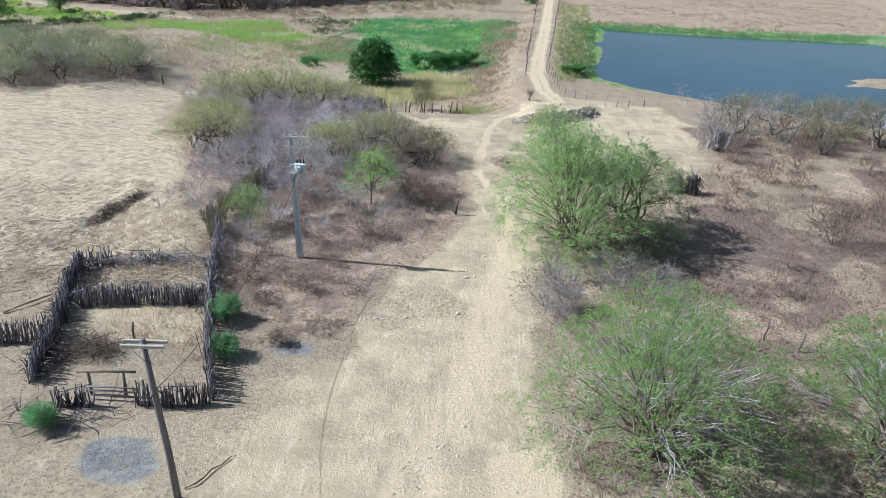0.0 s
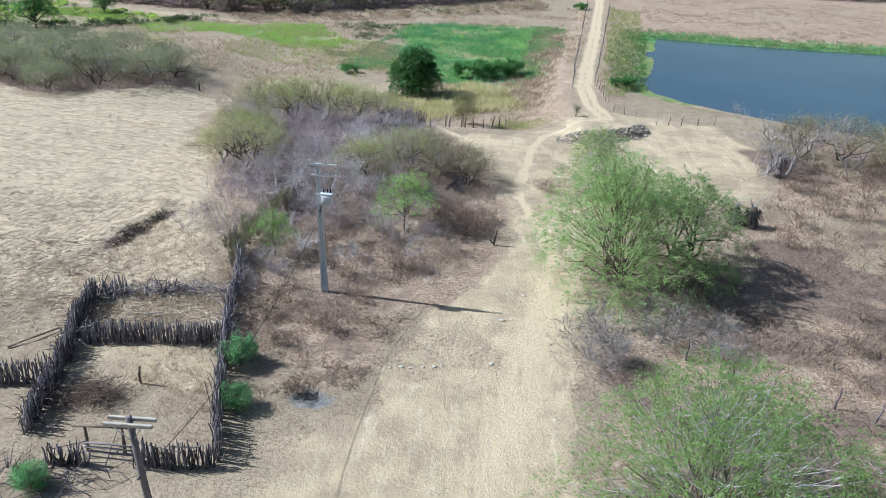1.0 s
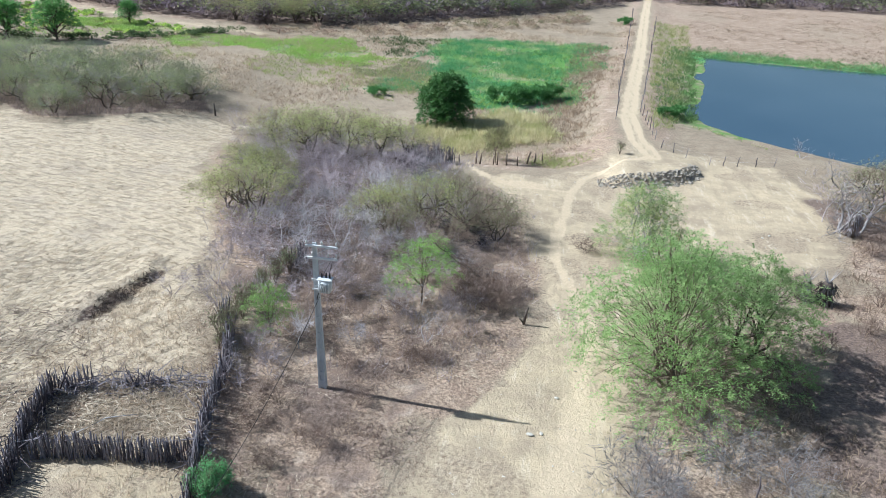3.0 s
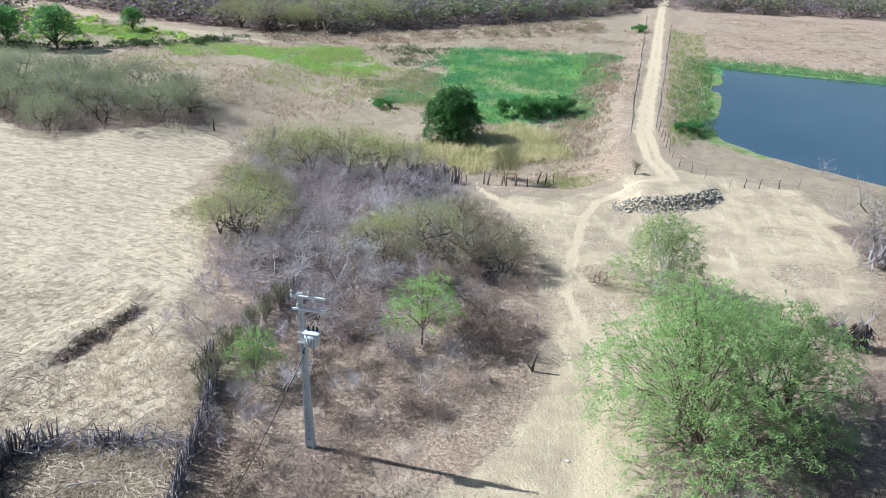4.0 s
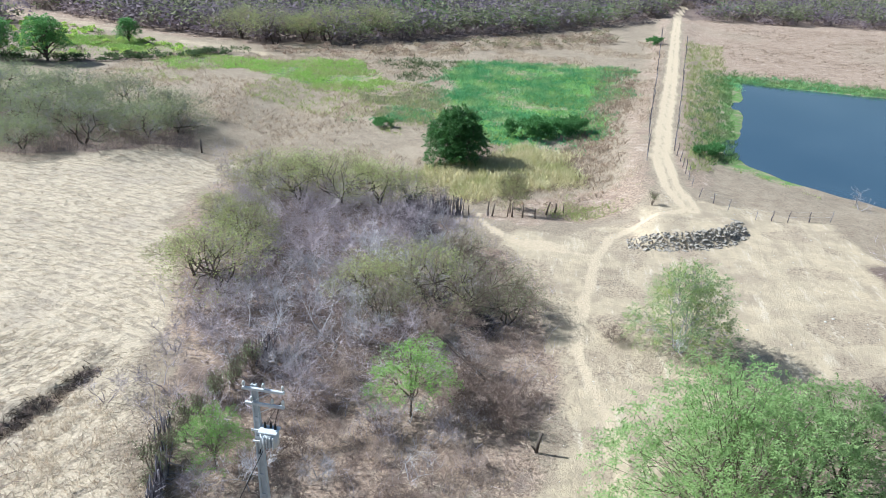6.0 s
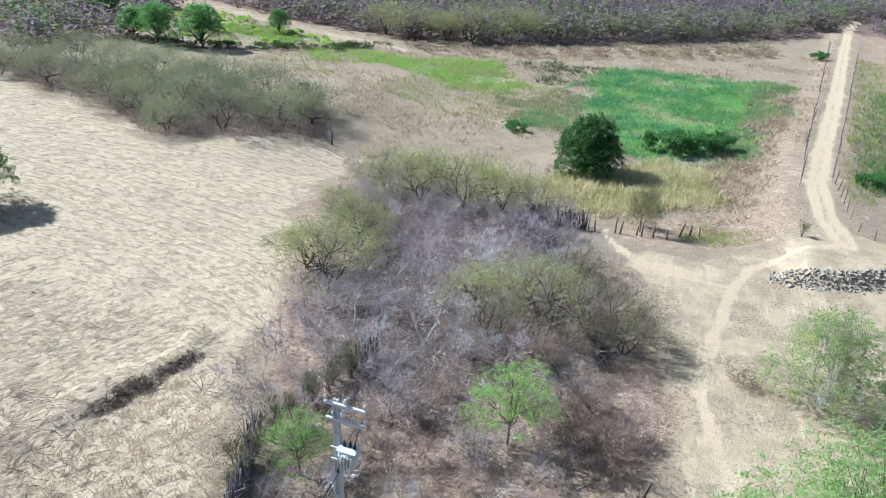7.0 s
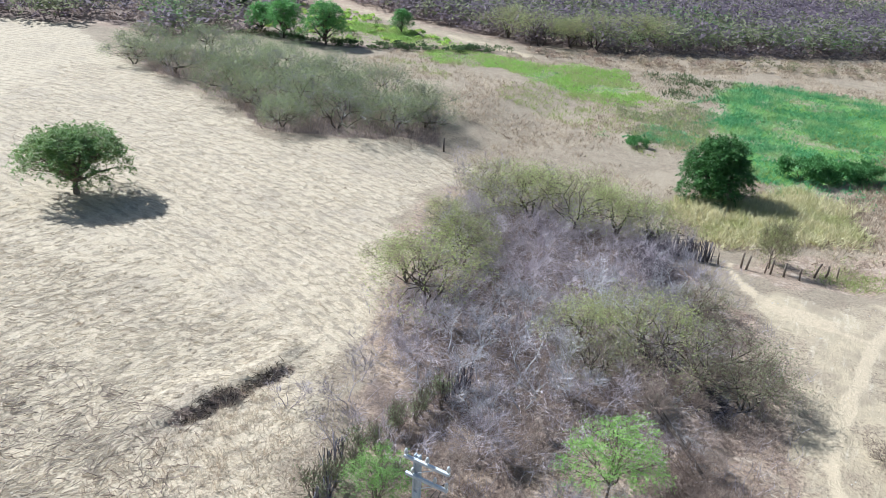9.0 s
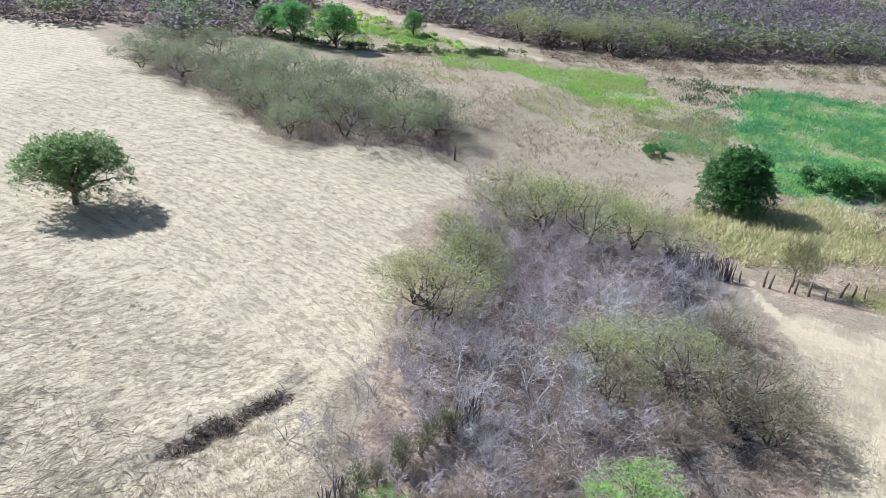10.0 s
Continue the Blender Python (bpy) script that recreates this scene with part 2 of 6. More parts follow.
LEAF_GROVE = leafy("grey_green_acacia_leaves", (0.23, 0.285, 0.135), (0.37, 0.41, 0.21), (0.29, 0.29, 0.18), 0.45)
LEAF_BRUSH = leafy("brown_olive_leaves", (0.20, 0.215, 0.11), (0.31, 0.31, 0.175), (0.30, 0.25, 0.175), 0.4)
LEAF_MEADOW = leafy("meadow_bush_leaves", (0.075, 0.20, 0.055), (0.15, 0.32, 0.10), (0.10, 0.24, 0.07), 0.3)
LEAF_HEDGE = leafy("dull_green_hedge_leaves", (0.21, 0.25, 0.125), (0.32, 0.36, 0.19), (0.27, 0.26, 0.165), 0.4)
LEAF_OLIVE_DARK = leafy("dark_olive_leaves", (0.10, 0.15, 0.06), (0.18, 0.23, 0.10), (0.16, 0.17, 0.10), 0.3)
LEAF_STREAM = leafy("stream_tree_leaves", (0.12, 0.30, 0.08), (0.22, 0.42, 0.13), (0.10, 0.24, 0.065), 0.35)
LEAF_REED = leafy("reed_blades", (0.13, 0.38, 0.16), (0.28, 0.56, 0.26), (0.46, 0.62, 0.27), 0.4, 0.25)
LEAF_YELLOW = leafy("yellow_reed_blades", (0.64, 0.58, 0.33), (0.86, 0.78, 0.50), (0.56, 0.55, 0.26), 0.35, 0.35)
LEAF_LIME = leafy("lime_herbs", (0.33, 0.53, 0.11), (0.50, 0.66, 0.20), (0.46, 0.50, 0.20), 0.35, 0.15)
BROWN_GRASS = leafy("brown_grass_blades", (0.28, 0.205, 0.145), (0.43, 0.33, 0.24), (0.25, 0.185, 0.135), 0.25, 0.2)
DRY_GRASS = leafy("dry_grass_blades", (0.50, 0.40, 0.30), (0.68, 0.57, 0.43), (0.42, 0.33, 0.24), 0.3, 0.2)
LEAF_SHORE = leafy("shore_weeds", (0.12, 0.24, 0.075), (0.21, 0.33, 0.12), (0.24, 0.27, 0.14), 0.3, 0.2)
STRAW = leafy("fallen_straw", (0.46, 0.38, 0.28), (0.69, 0.59, 0.46), (0.38, 0.31, 0.235), 0.15, 0.3)
FAR_PLANTS = tinted("far_plants", 0.5)
CONCRETE = plain("weathered_concrete", (0.50, 0.53, 0.56), (0.62, 0.64, 0.66), 3, stretch=(1, 1, 0.25), bump=0.2)
GALVANISED = plain("galvanised_steel", (0.60, 0.62, 0.64), (0.72, 0.73, 0.75), 8, 0.5)
TANK_PAINT = plain("light_grey_enamel", (0.62, 0.65, 0.68), (0.72, 0.74, 0.76), 5, 0.4)
PORCELAIN = plain("white_porcelain", (0.66, 0.66, 0.66), (0.78, 0.78, 0.78), 5, 0.25)
RUBBER = plain("black_rubber", (0.015, 0.015, 0.016), (0.03, 0.03, 0.03), 5, 0.6)
POLE_WOOD = plain("grey_pole_wood", (0.14, 0.125, 0.132), (0.26, 0.235, 0.242), 5, stretch=(4, 4, 0.15), bump=0.6)
ARM_WOOD = plain("bleached_crossarm_wood", (0.42, 0.38, 0.33), (0.58, 0.54, 0.48), 6, stretch=(0.2, 4, 4), bump=0.4)
STONE = plain("grey_field_stone", (0.33, 0.29, 0.24), (0.48, 0.43, 0.365), 2.5, bump=0.6, fine=18)
STONE_PALE = plain("pale_limestone", (0.50, 0.46, 0.40), (0.64, 0.60, 0.53), 3, bump=0.4, fine=18)
# dark old straw, toned down further for the shade of the cut bank
SHADED_STRAW = twiggy("dark_rotten_straw", (0.05, 0.036, 0.026), (0.13, 0.095, 0.065))
CHAR = plain("charred_litter", (0.02, 0.02, 0.022), (0.07, 0.065, 0.065), 5)


# ---- the lie of the land ----
LATTICE = np.random.default_rng(5).random((256, 256))


def wave(x, y, size, shift=0):
    """Smooth noise from 0 to 1, size in metres."""
    u, v = np.asarray(x, float) / size + 37.3 * shift, np.asarray(y, float) / size + 11.7 * shift
    i, j = np.floor(u).astype(int), np.floor(v).astype(int)
    a, b = u - i, v - j
    a, b = a * a * (3 - 2 * a), b * b * (3 - 2 * b)
    g = lambda p, q: LATTICE[p % 256, q % 256]
    return (g(i, j) * (1 - a) + g(i + 1, j) * a) * (1 - b) + (g(i, j + 1) * (1 - a) + g(i + 1, j + 1) * a) * b


def ease(v, lo, hi):
    s = np.clip((np.asarray(v, float) - lo) / (hi - lo), 0, 1)
    return s * s * (3 - 2 * s)


def line_gap(x, y, pts):
    """Distance from a polyline."""
    best = np.full(np.shape(x), 1e9)
    for (ax, ay), (bx, by) in zip(pts, pts[1:]):
        ux, uy = bx - ax, by - ay
        s = np.clip(((x - ax) * ux + (y - ay) * uy) / (ux * ux + uy * uy), 0, 1)
        best = np.minimum(best, np.hypot(x - ax - s * ux, y - ay - s * uy))
    return best


def inside(x, y, pts):
    """Distance to the rim of a polygon, positive inside it."""
    x, y = np.asarray(x, float), np.asarray(y, float)
    odd = np.zeros(np.shape(x), bool)
    for (ax, ay), (bx, by) in zip(pts, pts[1:] + pts[:1]):
        if ay != by:
            odd ^= ((ay > y) != (by > y)) & (x < (bx - ax) * (y - ay) / (by - ay) + ax)
    return np.where(odd, 1, -1) * line_gap(x, y, pts + pts[:1])


LAKE = [(32.1, 173.9), (28.7, 152.9), (25.6, 138.4), (22.8, 125.3), (23.0, 118.5), (26.1, 113.5), (31.7, 108.9), (37.9, 104.8), (46.1, 100.7), (55.3, 95.6), (76.8, 89.5), (100.3, 106.9), (106.4, 152.9), (90.1, 169.3), (75.7, 170.6), (61.4, 170.3), (48.1, 172.4), (37.9, 172.4)]
SPIT = [(62.4, 121.7), (65.5, 126.8), (71.6, 130.4), (83.9, 129.4), (92.1, 122.2), (81.9, 118.1), (71.6, 120.2)]
ROAD = [(13.9, 97.2), (12.7, 103.5), (12.7, 115), (14.8, 131.8), (19.3, 165), (26.1, 220), (33, 273), (38, 300)]
PATH = [(13.4, 97), (9.1, 93.2), (5.9, 88.4), (4.3, 82.7), (3.8, 77.5), (3.0, 72.2), (3.0, 68.6), (4.0, 64.5), (5.0, 60.5), (5.3, 56.5),
        (4.2, 50), (2.9, 43), (1.6, 36), (0.2, 30), (-1.2, 24), (-4, 12)]
BRANCH = [(-6.2, 93.0), (-6.0, 90.4), (-4.9, 88.2), (-1.6, 84.8), (1.6, 84.3), (4.4, 84.0)]
FAR_ROAD = [(-150, 190), (-128, 183), (-112, 178), (-104, 176.5), (-85, 169), (-68, 162.6), (-54, 158)]
GREEN = [(-25.9, 125.0), (-22.1, 121.9), (-19.4, 127.7), (-8.9, 118.7), (-4.7, 115.0), (0.7, 118.4), (5.2, 130.9), (9.0, 156.9), (10.8, 173.4), (-0.2, 170.3), (-14.8, 166.8), (-20.4, 157.9), (-15.7, 135.3)]
LIME = [(-66.0, 147.5), (-59.0, 153.5), (-50.0, 153.5), (-43.0, 155.0), (-36.0, 156.5), (-30.5, 153.0), (-27.0, 147.0), (-33.3, 141.5), (-42.0, 142.0), (-52.0, 142.5), (-60.0, 141.5)]
REEDS = [(-12.0, 103.9), (-6.9, 97.7), (-4.4, 100.9), (1.3, 106.5), (1.7, 115.2), (-4.0, 118.1), (-7.3, 110.8)]
SAND = [(-34, 0), (-24, 24), (-11, 30.5), (-9, 34), (-5.4, 36.5), (-4.7, 40.3), (-3.3, 45.7), (-0.9, 47.8), (1.9, 55.3), (2.6, 63), (1.8, 70),
        (0.5, 78), (-3, 84), (-4, 86), (2, 89), (7, 94), (11, 101), (22, 100), (27, 98), (31, 86), (26, 73), (20, 69), (15, 67), (10, 62), (6.8, 56),
        (5.8, 45), (6, 41), (5.4, 33), (5.0, 25), (4, 0)]
FIELD = [(-240, 125), (-128, 109), (-117, 116), (-96, 106), (-79, 100), (-65, 96), (-54, 91), (-50, 93.4), (-40.4, 102), (-34.2, 99.5), (-31.7, 80.2),
         (-27.8, 73.5), (-24.0, 66.7), (-22.3, 60), (-19.6, 54), (-18.6, 50), (-19.5, 46.5), (-25.5, 45), (-35, 42), (-60, 30), (-140, 15), (-240, 60)]
THICKET = [(-15, 52), (-15, 38), (-11, 36.5), (-6, 37.5), (-5, 42), (-3.8, 46), (-1.2, 48.5), (1.3, 56), (1.9, 64), (0.6, 75), (-3.2, 83), (-8, 88),
           (-12.6, 95), (-30, 103), (-33, 97), (-31, 80), (-27, 73), (-24, 66), (-21, 58)]
GROVE = [(-40, 102.6), (-50, 95), (-55, 92.5), (-66, 98), (-80, 102), (-96, 107), (-98, 118), (-80, 118), (-62, 114), (-44, 112)]
WOODLAND = [(-57, 168), (-24.7, 193), (-1.5, 220), (26, 262), (46, 266), (170, 285), (300, 420), (-400, 420), (-260, 95), (-140, 97), (-122, 109), (-115, 119.5), (-98, 120), (-94, 130), (-100, 150), (-112, 172)]
SCRUB = [(6.4, 10), (6.4, 44), (9, 50), (16, 62), (24, 68), (29, 82), (31, 92), (45, 97), (62, 87), (80, 60), (70, 20), (30, 5)]


TERRACE = [(7.4, 86.8), (9.4, 87.0), (11.4, 87.3), (13.9, 88.4), (17.0, 90.5), (18.7, 93.1), (18.4, 96.0), (14.5, 99), (10, 96.5), (7, 91)]
BANK = [(-26.7, 52.6), (-26.2, 53.6), (-26.4, 54.5), (-25.7, 55.5), (-25.9, 56.6), (-25.4, 57.8), (-25.2, 59.2)]


STREAM_BANK = [(-100, 135.5), (-92, 134.2), (-81.5, 136.5), (-76, 140.5), (-70.5, 146.0), (-64.5, 151.8), (-59, 158.5)]
CORE = [(-17, 59), (-11, 58), (-3, 66), (-2.6, 77), (-6.5, 85), (-11.5, 93), (-28, 100), (-30, 95), (-28.5, 80), (-25, 73), (-22, 64)]


def land(x, y):
    """Height of the ground."""
    x, y = np.asarray(x, float), np.asarray(y, float)
    z = (wave(x, y, 9) - 0.5) * 0.25 + (wave(x, y, 2.3, 1) - 0.5) * 0.10
    valley = ease(x, -46, -34) * ease(-x, -11, -3.5) * ease(y, 89, 96) * (1 - ease(y, 138, 165))
    z -= 1.2 * valley
    road = line_gap(x, y, ROAD)
    crest = ease(-road, -6.5, -1.6) * ease(y, 88, 96) * (1 - ease(y, 255, 285))
    z = z * (1 - crest) + 0.45 * crest
    lake = np.where(inside(x, y, SPIT) > -1.5, np.minimum(inside(x, y, LAKE), -inside(x, y, SPIT)), inside(x, y, LAKE))
    z = z - 0.62 * ease(lake, -7, 0) * (1 - crest) - 1.3 * ease(lake, 0, 5)
    # raised turning place above the stone wall
    z += 0.95 * ease(inside(x, y, TERRACE), 0.0, 1.7) * ease(-y, -97.5, -94.5) * ease(x, 6.5, 11) * (1 - crest)
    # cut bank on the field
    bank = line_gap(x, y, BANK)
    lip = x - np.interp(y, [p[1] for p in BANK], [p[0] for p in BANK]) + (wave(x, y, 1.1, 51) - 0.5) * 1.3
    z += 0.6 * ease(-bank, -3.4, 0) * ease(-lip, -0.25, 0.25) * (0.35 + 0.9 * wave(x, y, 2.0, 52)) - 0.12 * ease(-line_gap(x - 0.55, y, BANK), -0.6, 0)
    far = np.maximum(0, np.hypot(x, y - 60) - 260)
    return z + far * 0.03


def lay(x, y):
    return float(land(np.array([x]), np.array([y]))[0])


def ragged(x, y):
    """Tongues and bays along the rim of a patch of growth."""
    return (wave(x, y, 7, 41) - 0.55) * 9 + (wave(x, y, 2.5, 42) - 0.5) * 3


def mesh_of(name, verts, faces, material, smooth=False):
    """A mesh from arrays; all faces have the same number of corners."""
    verts, faces = np.asarray(verts, np.float32), np.asarray(faces, np.int32)
    me = bpy.data.meshes.new(name)
    k = faces.shape[1]
    me.vertices.add(len(verts))
    me.vertices.foreach_set("co", verts.ravel())
    me.loops.add(faces.size)
    me.loops.foreach_set("vertex_index", faces.ravel())
    me.polygons.add(len(faces))
    me.polygons.foreach_set("loop_start", np.arange(0, faces.size, k, dtype=np.int32))
    me.polygons.foreach_set("use_smooth", np.full(len(faces), smooth))
    me.update(calc_edges=True)
    me.materials.append(material)
    return me


def tag_colours(me, name, rgba):
    att = me.attributes.new(name, "FLOAT_COLOR", "POINT")
    att.data.foreach_set("color", np.asarray(rgba, np.float32).ravel())


def steps(lo, hi, fine, far_lo, far_hi, slow=1.13, slow_to=0.0):
    """Grid lines: even from lo to hi, then ever wider to the far ends."""
    mid = list(np.arange(lo, hi + fine / 2, fine))
    d, v = fine, hi
    while v < far_hi:
        d *= slow if v < slow_to else 1.13
        v += d
        mid.append(v)
    d, v = fine, lo
    while v > far_lo:
        d *= 1.13
        v -= d
        mid.insert(0, v)
    return np.array(mid)


def build_ground():
    xs, ys = steps(-62, 42, 0.45, -2500, 2500), steps(18, 116, 0.45, -1500, 3500, 1.02, 230)
    gx, gy = np.meshgrid(xs, ys)
    x, y = gx.ravel(), gy.ravel()
    v = np.stack([x, y, land(x, y)], 1)
    n, m = len(ys), len(xs)
    i = (np.arange(n - 1)[:, None] * m + np.arange(m - 1)[None]).ravel()
    me = mesh_of("ground", v, np.stack([i, i + 1, i + m + 1, i + m], 1), EARTH, True)
    wob = (wave(x, y, 3.2, 2) - 0.5) * 2.2 + (wave(x, y, 1.1, 3) - 0.5) * 0.9
    sand = ease(inside(x, y, SAND) + wob, -1.2, 1.4)
    sand = np.maximum(sand, ease(-line_gap(x, y, ROAD) + wob * 0.3, -1.75, -0.8) * (y > 96))
    sand = np.maximum(sand, 0.65 * ease(-line_gap(x, y, FAR_ROAD) + wob, -3.4, -1.0))
    pen = inside(x, y, [(-11, 31), (-14, 41), (-22, 40), (-20, 31)])
    sand = np.maximum(sand, 0.55 * ease(pen, -0.5, 1))
    sand = sand * (1 - 0.6 * ease(-x + (wave(x, y, 5, 21) - 0.5) * 7, 5, 11) * (y < 36))
    field = ease(inside(x, y, FIELD) + wob, -1.6, 1.6)
    litter = np.maximum(ease(inside(x, y, THICKET) + wob * 1.4, -1.5, 1.8), 0.9 * ease(inside(x, y, GROVE) + wob, -1.5, 1.5))
    scrub = 0.95 * ease(inside(x, y, SCRUB) + wob, -1.5, 2.0) * ease(wave(x, y, 5, 4) * 0.6 + wave(x, y, 1.9, 16) * 0.4, 0.36, 0.6) * (1 - 0.85 * ease(-line_gap(x, y, [(25, 69), (30, 69), (31.3, 63), (31.2, 56)]) + wob * 0.5, -2.2, -0.6))
    patches = 0.75 * ease(wave(x, y, 2.6, 7) * 0.6 + wave(x, y, 6, 27) * 0.4 + 0.09 * ease(y, 54, 62), 0.52, 0.74) * sand * (y > 34)
    south = 0.3 + 0.7 * ease(y + wob * 2.5 + (x + 10) * 0.3, 38, 45)
    litter = np.maximum(np.maximum(litter * np.where(x < 3, south, 1), scrub), patches * 0.8)
    verge = line_gap(x, y, ROAD) + wob
    litter = np.maximum(litter, 0.65 * ease(-verge, -7, -3) * ease(verge, 1.2, 2.4) * ease(y, 100, 106))
    litter = np.maximum(litter, ease(inside(x, y, WOODLAND) + wob * 2, -3, 3))
    litter = np.maximum(litter, 1.0 * ease(y + wob * 3, 170, 177) * ease(x, 27, 33) * (0.5 + 0.5 * ease(wave(x, y, 14, 83), 0.25, 0.6)))
    # brown soil of the cut bank, the base of its dark strip
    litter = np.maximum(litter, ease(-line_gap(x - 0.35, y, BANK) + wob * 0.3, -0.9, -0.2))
    litter = np.maximum(litter, 0.6 * ease(inside(x, y, [(-60, 36), (-46, 50), (-34, 53), (-26, 51), (-18, 46), (-23, 40), (-40, 30)]) + wob * 2, -2, 3) * ease(wave(x, y, 3.4, 91), 0.35, 0.65))
    litter = np.maximum(litter, 0.9 * ease(-np.hypot((x + 18.2) / 2.2, (y - 38.2) / 1.0) + wob * 0.2, -1.2, -0.5))
    litter = np.maximum(litter, 0.9 * ease(inside(x, y, [(-7, 91), (-1, 89.5), (4, 93), (9.5, 99), (10, 108), (4, 104), (-4, 98)]) + wob, -1, 1.5))
    rubble = inside(x, y, TERRACE) + wob * 0.3
    litter = np.maximum(litter, 0.95 * ease(rubble, -0.5, 0.1) * ease(-rubble, -2.6, -1.6) * (y < 97) * (x > 7.5))
    humus_and_shade = np.maximum(0.7 * ease(inside(x, y, CORE) + wob * 1.5, -0.5, 2.5), 1.1 * ease(inside(x, y, GROVE) + wob, -0.5, 1.5))
    humus_and_shade = np.maximum(humus_and_shade, 1.1 * ease(inside(x, y, WOODLAND) + wob * 2, 0, 4) * ease(line_gap(x, y, FAR_ROAD), 5, 9))
    humus_and_shade = np.maximum(humus_and_shade, 0.85 * ease(inside(x, y, SCRUB) + wob, -1, 2) * ease(wave(x, y, 6, 93) * 0.6 + wave(x, y, 2.1, 94) * 0.4, 0.46, 0.66))
    # shadow line of the stream bank, painted into the ground tone
    humus_and_shade = np.maximum(humus_and_shade, 1.1 * ease(-line_gap(x, y, STREAM_BANK) + wob * 0.6, -2.4, -0.6))
    humus_and_shade = np.maximum(humus_and_shade, 0.6 * south * ease(inside(x, y, THICKET) + wob, -0.5, 2) * ease(wave(x, y, 2.8, 95) * 0.55 + wave(x, y, 1.2, 96) * 0.45, 0.5, 0.68))
    # shade of the cut bank's face, painted as a dark strip
    humus_and_shade = np.maximum(humus_and_shade, 1.0 * ease(-line_gap(x - 0.2, y, BANK) + wob * 0.4, -0.7, -0.1))
    humus_and_shade = np.maximum(humus_and_shade, 0.9 * ease(-np.hypot((x - 30.5) / 5.5, (y - 83) / 7.5) + wob * 0.25, -1.1, -0.5))
    thin = ease(wave(x, y, 4, 8), 0.55, 0.8)
    sand = np.where(y > 30, sand * (1 - patches * 0.7), sand) * (1 - 0.9 * ease(-np.hypot((x - 30.5) / 5.5, (y - 83) / 7.5) + wob * 0.25, -1.1, -0.5))
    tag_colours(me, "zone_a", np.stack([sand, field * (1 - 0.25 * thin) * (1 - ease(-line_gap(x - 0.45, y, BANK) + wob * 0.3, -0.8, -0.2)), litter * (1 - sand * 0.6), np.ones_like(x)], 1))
    swerve = (wave(x, y, 4, 5) - 0.5) * 0.8
    near = ease(-y, -50, -38)
    track = ease(-line_gap(x, y, PATH) + swerve * (0.6 + near), -0.8 - 1.45 * near, -0.2) * (1 - 0.25 * near)
    track = np.maximum(track, 1.2 * ease(-np.hypot((x - 3.9) / 1.6, (y - 26.2) / 1.9) + wob * 0.25, -1.3, -0.6))
    track = np.maximum(track, ease(-line_gap(x, y, BRANCH) + swerve, -0.8, -0.2) * 0.8)
    track = np.maximum(track, 0.9 * ease(-np.hypot((x - 0.6) / 3.0, (y - 85.4) / 1.0) + wob * 0.35, -1.2, -0.5))
    gap = line_gap(x, y, ROAD)
    track = np.maximum(track, (ease(-np.abs(gap - 0.6), -0.5, -0.12) + 0.5 * ease(-gap, -1.4, -0.8)) * (y > 96))
    wide = ease(-line_gap(x, y, [(4.0, 50), (3.2, 40), (1.5, 32), (-1, 22)]) + swerve * 1.5, -2.2, -0.6) * 0.6
    track = np.maximum(track, wide)
    green = np.maximum(ease(inside(x, y, GREEN) + wob + ragged(x, y), -3, 3) * (0.45 + 0.55 * ease(wave(x, y, 5, 61), 0.25, 0.6)), 0.5 * ease(inside(x, y, LIME) + wob * 1.5 + ragged(x, y), -1, 2))
    shore = inside(x, y, LAKE)
    rim = ease(shore + wob, -6, -2) * (0.35 + 0.65 * ease(y, 150, 162)) * ease(np.hypot(x - 24, y - 128) - 6, 0, 40) + ease(shore + wob, -5, -1) * (x < 34) * (y > 112)
    green = np.maximum(green, 0.5 * np.clip(rim, 0, 1))
    ash = ease(-np.hypot((x + 13.5) / 2.0, (y - 26.6) / 1.7) + wob * 0.3, -1.1, -0.6) * (0.7 + 0.3 * ease(wave(x, y, 0.9, 17), 0.3, 0.6))
    ash = np.maximum(ash, 0.8 * ease(-np.hypot((x + 8.1) / 1.4, (y - 36.6) / 0.9) + wob * 0.12, -1.1, -0.6))
    tag_colours(me, "zone_b", np.stack([np.clip(track, 0, 1), np.clip(green, 0, 1), ash, np.clip(humus_and_shade * (1 - 0.8 * sand), 0, 1)], 1))
    bend = (wave(x, y, 8, 9) - 0.5) * 1.8
    u1 = -np.sin(radians(75)) * x + np.cos(radians(75)) * y + bend
    u2 = -np.sin(radians(-5)) * x + np.cos(radians(-5)) * y + bend + 0.004 * (x + 55) ** 2
    tag_colours(me, "rows", np.stack([u1, u2, ease(y + (x + 38) * 0.1, 61, 66), np.ones_like(x)], 1))
    return tagged(new("ground", me), "dry sandy ground with straw field and leaf litter", "ground", kind="structure")


build_ground()


def build_lake():
    bm = bmesh.new()
    cx, cy = 60.0, 128.0
    ring = [bm.verts.new((cx + (x - cx) * 1.06, cy + (y - cy) * 1.04, -0.66)) for x, y in LAKE]
    bm.faces.new(ring)
    bmesh.ops.triangulate(bm, faces=bm.faces[:])
    me = bpy.data.meshes.new("water")
    bm.to_mesh(me)
    bm.free()
    me.materials.append(WATER)
    tagged(new("water", me), "still blue water of a farm pond with green margin", "pond", kind="structure")


build_lake()


# ---- plants ----
def part(name, me, parent, label=""):
    ob = new(name, me)
    ob.parent = parent
    return tagged(ob, label)


def unit(v):
    v = np.asarray(v, float)
    return v / (np.linalg.norm(v) + 1e-9)


